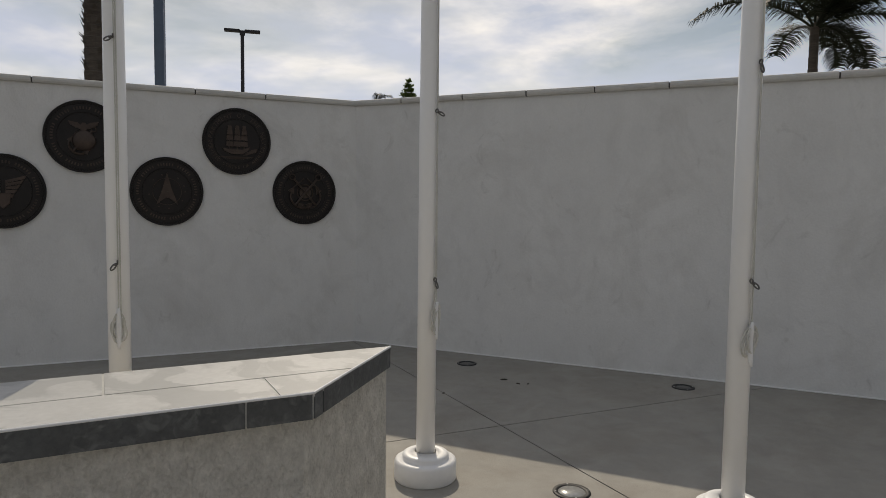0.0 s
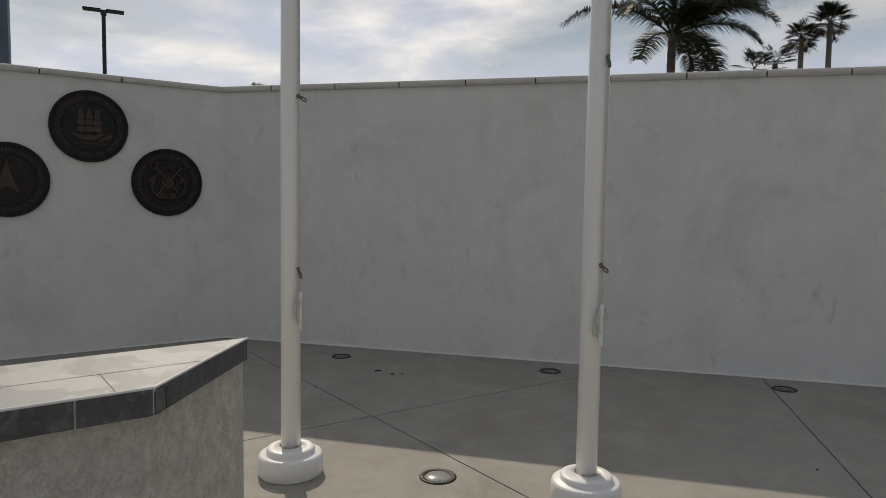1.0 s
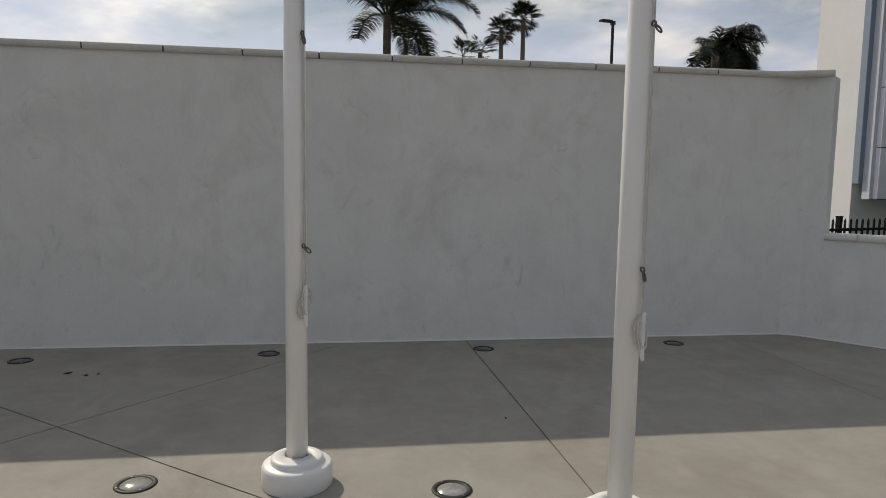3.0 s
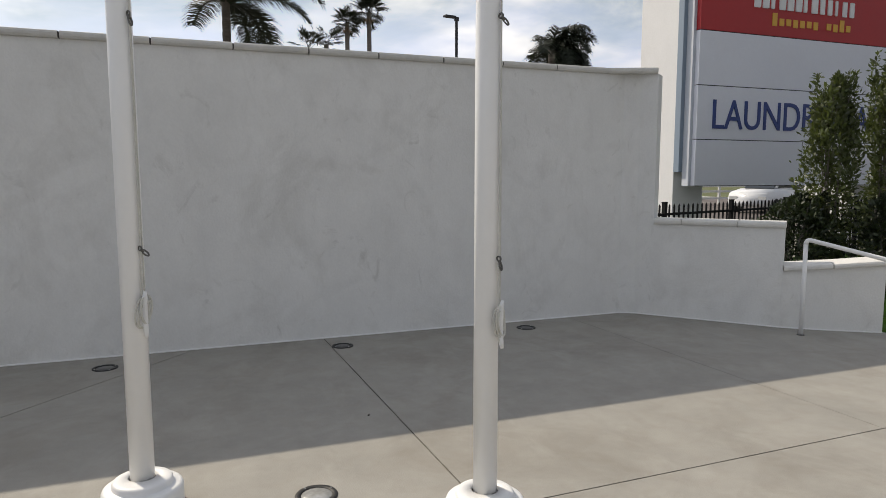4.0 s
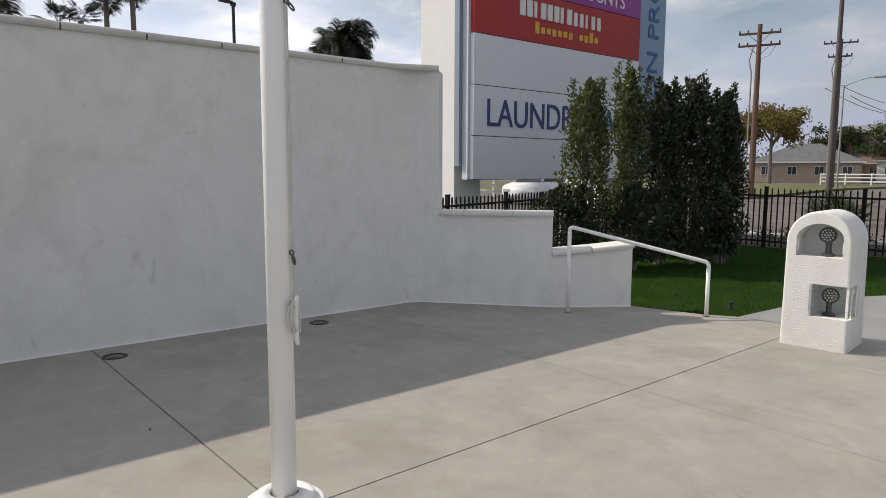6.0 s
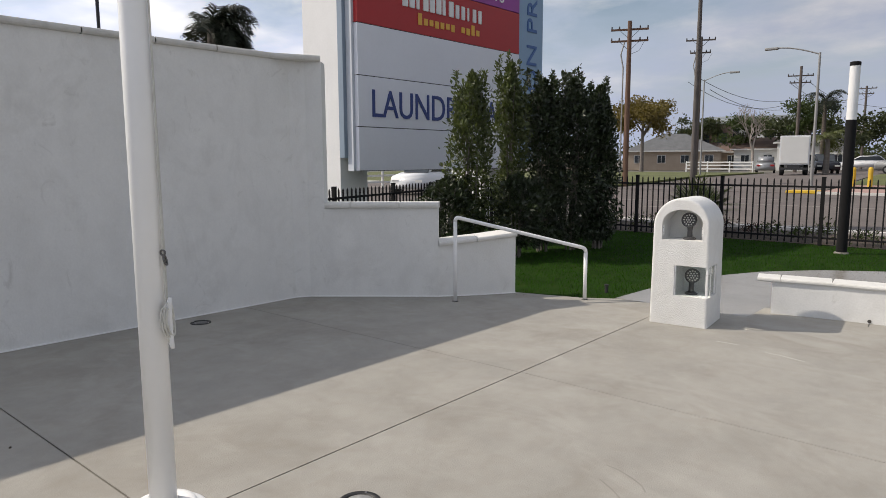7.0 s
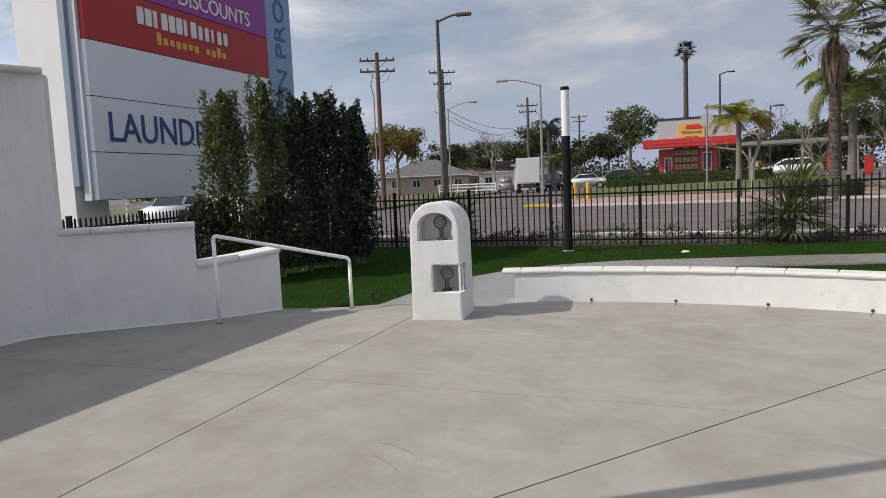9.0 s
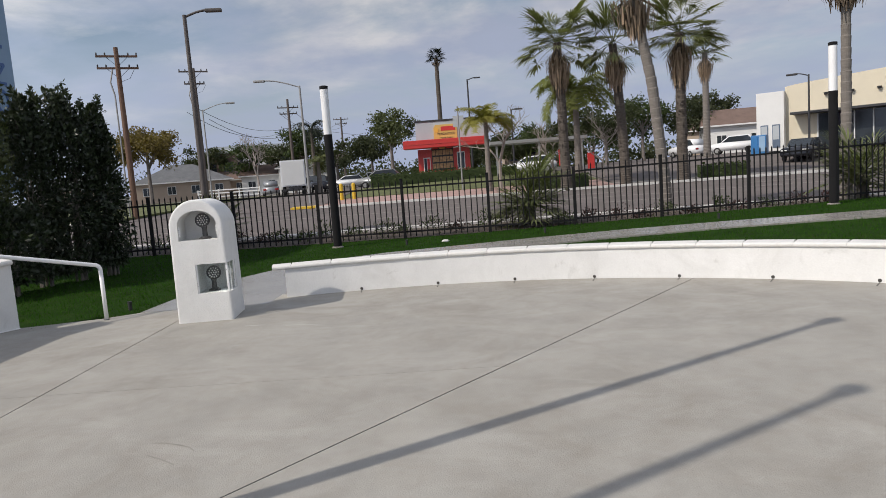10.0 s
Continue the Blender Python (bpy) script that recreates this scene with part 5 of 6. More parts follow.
def fan_palm(x, y, z, h, seed, label, r=0.27, skirt=3.0, lean=(0, 0), radius=0.95, pet=1.0, leaves=34, group="fan palms", rough_boots=True, leaf=None, low=-0.2, bark=None):
    rng = random.Random(seed)
    leaf, bark = leaf or PALM_LEAF, bark or PALM_TRUNK
    t = thing("palm_tree", (x, y, z), label, "palm tree", group)
    top = Vector((lean[0], lean[1], h))
    mid = Vector((lean[0] * 0.35, lean[1] * 0.35, h * 0.55))
    part("trunk", trunk_mesh([(0, 0, -0.4), (lean[0] * 0.05, lean[1] * 0.05, h * 0.15), mid, top], [r * 1.35, r * 1.1, r, r * 0.85], int(h * 5)), bark, t, "ringed grey-brown trunk")
    vs, fs = [], []
    if skirt:
        # dead leaves hang round the trunk under the crown
        for k in range(int(430 * skirt / 3)):
            a = rng.uniform(0, 6.28)
            s = rng.uniform(0, 1) ** 0.8
            zt = h - 0.35 - s * skirt * 0.5
            b = top.lerp(mid, (h - zt) / (h * 0.45) if h else 0)
            b.z = zt
            q = r * rng.uniform(0.9, 1.2)
            ln = rng.uniform(0.7, 1.3) * skirt * 0.42
            out = rng.uniform(0.08, 0.5) * (0.35 + 0.65 * math.sin(math.pi * min(1, 0.15 + s)))
            u = Vector((math.cos(a), math.sin(a), 0))
            v = Vector((-u.y, u.x, 0)) * rng.uniform(0.012, 0.04)
            n = len(vs)
            p = b + u * q
            m = p + u * out + Vector((0, 0, -ln * 0.35))
            e = p + u * out * rng.uniform(0.5, 0.95) + Vector((0, 0, -ln))
            vs += [p - v * 0.3, p + v * 0.3, m + v, m - v, e + v * rng.uniform(0.2, 0.8), e - v * rng.uniform(0.0, 0.6)]
            fs += [(n, n + 1, n + 2, n + 3), (n + 3, n + 2, n + 4, n + 5)]
        part("dead_skirt", raw("dead_skirt", vs, fs, PALM_DEAD), PALM_DEAD, t, "skirt of dry brown hanging leaves")
    if rough_boots:
        vs, fs = [], []
        zlow, zhigh = h * 0.22, h - skirt * 0.75
        for k in range(int(46 * max(0, zhigh - zlow))):
            a, zz_ = rng.uniform(0, 6.28), rng.uniform(zlow, zhigh)
            b = Vector((0, 0, 0)).lerp(top, zz_ / h)
            b.z = zz_
            u = Vector((math.cos(a), math.sin(a), 0))
            v = Vector((-u.y, u.x, 0)) * 0.06
            n = len(vs)
            p = b + u * r * 0.95
            vs += [p - v, p + v, p + u * rng.uniform(0.06, 0.15) + Vector((0, 0, rng.uniform(0.08, 0.2)))]
            fs += [(n, n + 1, n + 2)]
        if fs:
            tagged(part("leaf_boots", raw("leaf_boots", vs, fs, bark), bark, t), "stubs of cut leaf stalks", "", "", "stuff")
    vs, fs = [], []
    bm = bmesh.new()
    for k in range(leaves):
        e = rng.uniform(low, 1.4)
        fan(vs, fs, bm, top + Vector((0, 0, rng.uniform(-0.15, 0.2))), k * 2.4 + rng.uniform(-0.3, 0.3), e, pet * rng.uniform(0.75, 1.15), radius * rng.uniform(0.85, 1.1), rng)
    part("leaf_base", bm, leaf, t)
    part("crown", raw("crown", vs, fs, leaf), leaf, t, "fan-shaped green leaves")
    return t


def feather_palm(x, y, z, h, seed, label, length=2.6, r=0.15, fronds=18, leaf=None, wind=(0, 0, 0), droop=1.9, leaflet=0.55, group="feather palms", pairs=34, low=-0.1, slim=1.0):
    rng = random.Random(seed)
    leaf = leaf or PALM_LEAF
    t = thing("palm_tree", (x, y, z), label, "palm tree", group)
    part("trunk", trunk_mesh([(0, 0, -0.4), (0, 0, h * 0.5), (0, 0, h * 1.02)], [r * 1.3, r, r * 0.8], int(h * 4)), PALM_TRUNK_DARK if leaf == PALM_DARK else PALM_TRUNK, t)
    vs, fs = [], []
    bm = bmesh.new()
    w = Vector(wind)
    for k in range(fronds):
        az = k * 2.4
        dv = Vector((math.cos(az), math.sin(az), 0)) + w * 1.1
        az = math.atan2(dv.y, dv.x)
        pinnate(vs, fs, bm, (0, 0, h), az, rng.uniform(low, 1.35), length * rng.uniform(0.8, 1.1), droop * rng.uniform(0.8, 1.2), rng, leaflet, pairs, w * 0.22, 0.8, slim)
    part("frond_base", bm, leaf, t)
    part("crown", raw("crown", vs, fs, leaf), leaf, t, "long feathered drooping fronds")
    return t


WIND = (0.75, -0.1, -0.05)
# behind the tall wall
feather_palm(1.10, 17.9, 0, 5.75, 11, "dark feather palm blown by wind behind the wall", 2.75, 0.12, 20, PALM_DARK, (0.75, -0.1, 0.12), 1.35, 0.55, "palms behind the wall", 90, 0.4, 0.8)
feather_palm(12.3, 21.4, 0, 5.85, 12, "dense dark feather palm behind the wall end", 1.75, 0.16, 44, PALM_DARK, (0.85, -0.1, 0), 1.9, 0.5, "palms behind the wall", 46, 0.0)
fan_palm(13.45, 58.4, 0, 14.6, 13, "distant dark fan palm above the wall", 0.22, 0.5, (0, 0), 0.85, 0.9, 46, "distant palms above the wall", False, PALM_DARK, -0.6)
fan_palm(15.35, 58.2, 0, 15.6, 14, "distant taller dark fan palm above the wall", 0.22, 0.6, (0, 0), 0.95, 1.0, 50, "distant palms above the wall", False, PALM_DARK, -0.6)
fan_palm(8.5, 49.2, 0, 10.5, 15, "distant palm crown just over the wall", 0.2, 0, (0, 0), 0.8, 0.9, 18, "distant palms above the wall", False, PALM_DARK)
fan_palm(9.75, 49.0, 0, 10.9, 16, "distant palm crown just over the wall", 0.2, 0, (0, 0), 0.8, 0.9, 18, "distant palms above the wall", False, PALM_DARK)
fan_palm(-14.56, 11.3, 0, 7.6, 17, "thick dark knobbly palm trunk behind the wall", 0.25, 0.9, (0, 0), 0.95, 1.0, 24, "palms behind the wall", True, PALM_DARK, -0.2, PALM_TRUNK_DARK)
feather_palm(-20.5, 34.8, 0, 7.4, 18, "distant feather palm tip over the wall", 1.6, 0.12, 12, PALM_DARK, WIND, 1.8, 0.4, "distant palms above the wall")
# along and beyond the road
fan_palm(36.6, -5.85, 0.0, 7.75, 21, "tall fan palm with brown skirt beside the road", 0.25, 2.5, (-0.2, 0.15), 1.2, 1.5, 38, "fan palms along the road", True, None, -0.45, PALM_TRUNK_DARK)
fan_palm(37.2, -9.25, 0.0, 7.6, 22, "fan palm with brown skirt and rough trunk", 0.25, 2.4, (0.1, 0.4), 1.2, 1.45, 32, "fan palms along the road", True, None, -0.45, PALM_TRUNK_DARK)
fan_palm(36.9, -12.3, 0.0, 7.85, 23, "tall fan palm with long brown skirt", 0.26, 2.7, (-0.1, 0.0), 1.25, 1.5, 38, "fan palms along the road", True, None, -0.45, PALM_TRUNK_DARK)
fan_palm(16.5, -5.12, -0.02, 5.75, 24, "smooth grey leaning palm trunk near the fence", 0.125, 1.3, (0.1, 0.72), 0.9, 0.9, 26, "palms beside the fence", False)
fan_palm(16.3, -9.42, -0.02, 5.5, 25, "smooth grey upright palm trunk near the fence", 0.115, 0.8, (0, 0), 0.75, 0.7, 24, "palms beside the fence", False)
fan_palm(56.6, -20.9, 1.1, 8.5, 26, "slim distant fan palm with brown skirt", 0.26, 2.2, (0, 0), 1.1, 1.1, 30, "distant palms", False)
fan_palm(90, 1.95, 0.6, 15.9, 27, "very tall distant palm with a small crown", 0.3, 0.8, (0, 0), 0.9, 0.8, 26, "distant palms", False, PALM_DARK, -0.2, PALM_TRUNK_DARK)
feather_palm(41.3, -7.4, 0.1, 5.5, 28, "feather palm with long green fronds", 3.2, 0.2, 24, PALM_BRIGHT, (0.1, 0.15, 0), 1.8, 0.75, "feather palms beyond the road", 56, 0.2)
feather_palm(40.2, -1.8, 0.05, 4.1, 29, "young yellow-green feather palm on the verge", 2.0, 0.15, 24, PALM_YELLOW, (0.0, -0.2, 0), 1.5, 0.55, "feather palms beyond the road", 48, 0.3)
feather_palm(78, 16.8, 0.5, 7.0, 30, "distant feather palm among trees", 2.6, 0.2, 14, PALM_DARK, (0, -0.3, 0), 2.0, 0.7, "distant palms")
feather_palm(60, 12.6, 0.5, 2.6, 31, "low green palm beside parked cars", 1.8, 0.2, 16, PALM_LEAF, (0, 0, 0), 1.8, 0.5, "feather palms beyond the road")


def palm_shrub(x, y, h, r, seed, label):
    """A trunkless clump of stiff fan leaves."""
    rng = random.Random(seed)
    t = thing("palm_shrub", (x, y, -0.03), label, "palm shrub", "palm shrubs behind the fence")
    part("trunk", tubed([(0, 0, -0.05), (0, 0, h * 0.4)], [0.14, 0.11], 10), PALM_TRUNK, t)
    vs, fs = [], []
    bm = bmesh.new()
    for k in range(76):
        fan(vs, fs, bm, Vector((rng.uniform(-0.1, 0.1), rng.uniform(-0.1, 0.1), h * rng.uniform(0.18, 0.45))), k * 2.4, rng.uniform(-0.3, 1.4), r * rng.uniform(0.4, 0.7), r * rng.uniform(0.42, 0.62), rng, 16, 0.12, 0.035)
    part("leaf_base", bm, PALM_CLUMP, t)
    part("fronds", raw("fronds", vs, fs, PALM_CLUMP), PALM_CLUMP, t, "stiff grey-green fan leaves")
    return t


palm_shrub(14.95, -1.55, 1.4, 1.12, 41, "grey-green fan palm clump behind the black fence")
palm_shrub(15.0, 5.75, 1.15, 0.9, 42, "fan palm clump behind the light pillar")
palm_shrub(14.95, -9.0, 1.65, 1.1, 43, "tall fan palm clump beside the lamp bollard")


def bed_plant(x, y, h, r, seed, mat, label):
    rng = np.random.default_rng(seed)
    t = thing("low_shrub", (x, y, -0.03), label, "shrub", "low plants in the bed")
    pts = blob_points(260, (0, 0, h * 0.55), (r, r, h * 0.5), rng, 0.2, 4, 0.6)
    part("foliage", leaf_mesh("foliage", pts[pts[:, 2] > 0.02], 0.06, mat, seed, (0, 0, 0)), mat, t)
    return t


PLUM_LEAF = leafy("dark plum leaves", (0.055, 0.028, 0.028), 0.4)
_r = random.Random(8)
for k in range(30):
    yy = 7.6 - k * 0.58 + _r.uniform(-0.15, 0.15)
    if abs(yy + 1.45) < 0.7 or abs(yy - 5.75) < 0.5 or abs(yy + 9.0) < 0.7:
        continue
    plum = _r.random() < 0.35
    bed_plant(14.6 + _r.uniform(-0.2, 0.45), yy, _r.uniform(0.22, 0.42), _r.uniform(0.18, 0.34), 60 + k, PLUM_LEAF if plum else HEDGE_LEAF, "small dark reddish plant in the mulched bed" if plum else "small green plant in the mulched bed")

# trees beyond the road
tree(77, 36.0, 0.5, 9.3, (3.6, 3.6, 3.0), 9000, GOLD_LEAF, 51, "round tree with yellowing leaves behind the house", 0.32)
tree(75, 7.3, 0.6, 8.4, (2.9, 2.9, 2.6), 4200, OLIVE_LEAF, 52, "open grey-green tree beside the restaurant", 0.3, dense=0.1)
for i, (x, y, h, r) in enumerate(((88, 20.5, 8.5, 3.0), (84, 15.2, 6.5, 2.8), (86, 11.0, 7.0, 2.8), (92, -9, 7.5, 3.2), (70, -15.5, 7.6, 3.2), (74, -12.2, 5.8, 2.5), (78, -21.5, 8.0, 3.2), (80, -27, 8.2, 3.4), (84, -32, 8.6, 3.2), (95, 30, 7.5, 3.2), (94, 24.5, 7.0, 3.0), (90, -4.2, 5.2, 2.6), (84, -17.0, 6.5, 2.8), (100, 38, 8, 3), (88, -6.8, 5.6, 2.6), (87, -11.5, 6.2, 2.8), (91, -1.2, 5.0, 2.6))):
    tree(x, y, 0.5, h, (r, r, r * 0.85), 3600, DARK_LEAF if i % 3 else HEDGE_LEAF, 70 + i, "dark green broad-leaved tree in the distance" if i % 3 else "green distant tree among low buildings", 0.34)
bare_tree(77, 23.3, 0.5, 7.6, 91, "pale leafless tree before white houses")
bare_tree(41.5, -2.6, 0.1, 6.2, 92, "leafless tree with fine pale twigs on the verge")
bare_tree(45.5, -9.8, 0.2, 5.0, 93, "leafless tree among the palms")
bare_tree(44.0, -6.2, 0.2, 4.6, 94, "small leafless tree behind a palm")


def conifer(x, y, h, seed, label):
    rng = np.random.default_rng(seed)
    t = thing("conifer", (x, y, -0.1), label, "tree")
    part("trunk", tubed([(0, 0, -0.3), (0, 0, h)], [0.16, 0.01], 8), BARK, t)
    k = rng.uniform(0, 1, 5000) ** 0.7
    tier = np.floor(k * 16) / 16 + 0.4 * (k - np.floor(k * 16) / 16)
    a = rng.uniform(0, 6.283, 5000)
    r = 0.06 + 1.9 * tier * rng.uniform(0.1, 1, 5000) ** 0.6 * (0.8 + 0.3 * np.sin(5 * a + 40 * tier))
    pts = np.c_[r * np.cos(a), r * np.sin(a), h - 4.5 * tier + 0.12 * r]
    part("crown", leaf_mesh("crown", pts, 0.2, CONIFER_LEAF, seed, (0, 0, h - 6)), CONIFER_LEAF, t)
    return t


conifer(-18.75, 35.7, 8.95, 95, "pointed green conifer tip over the wall")


def hedge(x0, x1, y0, y1, z, h, seed, label):
    rng = np.random.default_rng(seed)
    n = int((y1 - y0) * 420)
    t = thing("hedge", ((x0 + x1) / 2, (y0 + y1) / 2, z), label, "hedge")
    w, l = (x1 - x0) / 2, (y1 - y0) / 2
    part("core", boxed((-w * 0.8, -l * 0.98, 0), (w * 0.8, l * 0.98, h * 0.86), 0.05), HEDGE_LEAF, t)
    pts = np.c_[rng.uniform(-w, w, n), rng.uniform(-l, l, n), rng.uniform(0.02, h, n)]
    part("foliage", leaf_mesh("foliage", pts, 0.16, HEDGE_LEAF, seed, None, 0.7), HEDGE_LEAF, t)
    return t


hedge(54.6, 56.2, -4.8, 7.4, 0.5, 1.15, 101, "clipped dark green hedge before the restaurant")
hedge(37.4, 38.8, -7.3, -3.9, 0.0, 0.75, 102, "low dark hedge round the palm trunks")
hedge(37.6, 38.9, -16.3, -13.7, 0.0, 0.75, 103, "low green hedge before the car park")
hedge(64, 66, -9.0, -7.0, 0.5, 1.4, 104, "dark hedge beside the carport")


# ---- far woods along the horizon ----
def far_woods():
    rng = np.random.default_rng(77)
    pts = []
    for k in range(120):
        y = -130 + 250 * k / 119 + rng.uniform(-1, 1)
        x = 125 + 16 * math.sin(y * 0.05) + rng.uniform(-6, 6)
        h = rng.uniform(2.6, 5.6)
        pts.append(blob_points(240, (x, y, 0.4 + h * 0.5), (2.2, rng.uniform(1.6, 3.2), h * 0.55), rng, 0.3, 4, 0.6))
    me = leaf_mesh("far_woods", np.vstack(pts), 0.62, DARK_LEAF, 78, None, 0.7)
    return tagged(new("far_woods", me), "low dark line of distant trees and bushes", "trees", "", "stuff")


far_woods()


# ---- poles, street lamps, wires ----
def utility_pole(x, y, z, h, mat, arms, seed, label, turn=100, conduit=False):
    t = thing("utility_pole", (x, y, z), label, "utility pole", "wooden utility poles", turn=turn)
    part("pole", tubed([(0, 0, -1.0), (0, 0, h * 0.5), (0, 0, h)], [0.19, 0.165, 0.13], 12), mat, t, "weathered round timber")
    im = lathed([(0, 0), (0.045, 0), (0.05, 0.05), (0.03, 0.07), (0.05, 0.1), (0.03, 0.16), (0, 0.17)], 8)
    im = mesh_of("insulator", im, DARK_METAL)
    for dz, w in arms:
        arm = part("crossarm", boxed((-w, -0.22, h - dz), (w, -0.12, h - dz + 0.12), 0.01), mat, t)
        for s in (-0.95, -0.55, 0.55, 0.95):
            part("insulator", im, DARK_METAL, arm, at=Matrix.Translation((s * w, -0.17, h - dz + 0.12)))
        for s in (-1, 1):
            part("brace", tubed([(s * w * 0.5, -0.17, h - dz), (0, -0.15, h - dz - 0.55)], 0.015, 6), DARK_METAL, arm)
    if conduit:
        part("conduit", tubed([(0.34, -0.05, -0.5), (0.34, -0.05, h * 0.72), (0.5, -0.1, h * 0.8), (0.3, -0.15, h - arms[-1][0])], 0.045, 8), GALV, t, "grey cable conduit")
        part("cable", tubed([(-0.9, -0.17, h - arms[-1][0]), (-0.6, -0.17, h - arms[-1][0] - 0.55), (-0.1, -0.17, h - arms[-1][0] - 0.75)], 0.012, 5), DARK_METAL, t)
    return t


utility_pole(40.3, 20.0, 0.1, 10.12, TIMBER, [(0.55, 1.15), (1.25, 1.15)], 1, "brown wooden utility pole with two crossarms", 115, True)
utility_pole(56.0, 21.45, 0.5, 11.0, TIMBER_GREY, [(0.3, 1.15), (1.3, 0.8)], 2, "grey wooden utility pole behind a lamp mast", 115, True)
utility_pole(77.4, 19.1, 0.4, 10.7, TIMBER_GREY, [(1.0, 1.2), (1.7, 1.0)], 3, "distant wooden utility pole beside the street", 110)
utility_pole(108, 18.3, 0.5, 11.0, TIMBER_GREY, [(0.4, 1.2), (1.1, 0.9)], 4, "far wooden utility pole over the trees", 100)


def street_lamp(x, y, z, h, arm, turn, r, mat, label, group="street lamps"):
    """A tapered mast with a curved arm along local +x and a flat head."""
    t = thing("street_lamp", (x, y, z), label, "street lamp", group, turn=turn)
    part("mast", tubed([(0, 0, -0.4), (0, 0, h * 0.5), (0, 0, h)], [r, r * 0.82, r * 0.62], 14), mat, t)
    pts = [(arm * s, 0, h - 0.1 + 0.55 * math.sin(s * math.pi / 2) * min(1, arm / 2)) for s in np.linspace(0, 1, 8)]
    part("arm", tubed(pts, r * 0.4, 8), mat, t, "curved lamp arm")
    hd = boxed((-0.1, -0.14, -0.09), (0.62, 0.14, 0.05), 0.04)
    part("head", hd, mat, t, "flat lamp head", at=Matrix.Translation(pts[-1]))
    return t


street_lamp(29.8, 11.58, -0.1, 9.15, 1.0, -80, 0.13, MAST_BROWN, "tall dark street lamp mast at the kerb")
street_lamp(43.8, 9.95, 0.05, 7.6, 2.3, 95, 0.1, GALV, "grey street lamp with a long curved arm")
street_lamp(55.5, 20.85, 0.5, 7.5, 2.0, -80, 0.08, GALV, "small street lamp fixed near a wooden pole")
street_lamp(80, -1.75, 0.5, 11.6, 0.9, -90, 0.14, DARK_METAL, "dark car park lamp behind the restaurant")
street_lamp(62, -5.2, 0.5, 6.2, 0.4, -90, 0.1, DARK_METAL, "dark car park lamp with box head")
street_lamp(48.6, -25.2, 0.5, 5.9, 0.8, 60, 0.09, DARK_METAL, "dark lamp before the shop front")


def park_lamp(x, y, h, heads, turn, label):
    t = thing("park_lamp", (x, y, -0.1), label, "lamp post", turn=turn)
    part("post", tubed([(0, 0, -0.3), (0, 0, h)], 0.065, 12), DARK_METAL, t)
    for s in heads:
        part("head", boxed((0.08, -0.13, h - 0.02), (0.62, 0.13, h + 0.07), 0.025), DARK_METAL, t, "flat dark lamp head", at=pose(0, 0, 0, 0, 0, 0 if s > 0 else 180))
    part("hub", boxed((-0.09, -0.07, h - 0.12), (0.09, 0.07, h + 0.04), 0.01), DARK_METAL, t)
    return t


park_lamp(-16.86, 19.1, 7.75, (1, -1), 40, "dark lamp post with two flat heads")
park_lamp(11.22, 27.75, 8.45, (-1,), 10, "dark lamp post with one flat head")
tagged(new("steel_post", mesh_of("steel_post", boxed((-0.09, -0.09, 0), (0.09, 0.09, 9.5), 0.01), BLUE_POST)), "blue-grey square steel post behind the wall", "post").matrix_basis = pose(-10.72, 9.7, -0.1, 0, 0, 35)


def wires():
    bm = bmesh.new()

    def span(a, b, sag):
        a, b = Vector(a), Vector(b)
        tube(bm, [a.lerp(b, s) - Vector((0, 0, sag * 4 * s * (1 - s))) for s in np.linspace(0, 1, 13)], 0.022, 4, False)

    for dy in (-0.9, 0.9):
        span((56, 21.45 + dy, 7.6 + dy * 0.4), (77.4, 19.1 + dy, 7.4), 1.2)
        span((77.4, 19.1 + dy, 9.4), (108, 18.3 + dy, 10.4), 1.4)
    span((56, 21.45, 8.2), (77.4, 19.1, 7.9), 1.0)
    span((77.4, 19.1, 8.2), (84, -8, 7.0), 1.6)
    return tagged(new("overhead_wires", mesh_of("overhead_wires", bm, DARK_METAL)), "thin dark overhead wires between wooden poles", "wire", "", "stuff")


wires()

# ---- restaurant ----
RED_TILE = material("red glazed tile", (0.50, 0.045, 0.035), 0.15, 0.4, 20, 2, 0.1)
RED_PAINT = material("red metal awning", (0.52, 0.035, 0.03), 0.08, 0.45, 10, 1, 0.02)
GREY_PANEL = material("pale grey fascia", (0.40, 0.43, 0.45), 0.06, 0.6, 10, 0.8, 0.02)
MENU_BLACK = material("menu board black", (0.02, 0.018, 0.017), 0.2, 0.5, 10, 2, 0)
FOOD = material("menu pictures", (0.38, 0.22, 0.10), 0.6, 0.5, 14, 5, 0, island=0.5)
SIGN_YELLOW = material("sign yellow", (0.62, 0.40, 0.11), 0.08, 0.5, 10, 1, 0)
WINDOW = material("dark window glass", (0.03, 0.037, 0.042), 0.2, 0.08, 10, 1, 0)
CREAM = material("cream stucco", (0.62, 0.56, 0.43), 0.05, 0.85, 20, 0.5, 0.1)
WHITE_WALL = material("white painted wall", (0.68, 0.68, 0.66), 0.05, 0.85, 20, 0.5, 0.1)
ROOF_GREY = material("grey shingle roof", (0.13, 0.135, 0.14), 0.2, 0.9, 12, 1.2, 0.3)
ROOF_BROWN = material("brown roof", (0.155, 0.105, 0.085), 0.2, 0.9, 12, 1.2, 0.3)
WALL_TAN = material("tan house wall", (0.40, 0.32, 0.25), 0.08, 0.85, 12, 1, 0.1)
BLUE_BOX = material("blue machine", (0.03, 0.16, 0.38), 0.1, 0.4, 12, 1, 0)


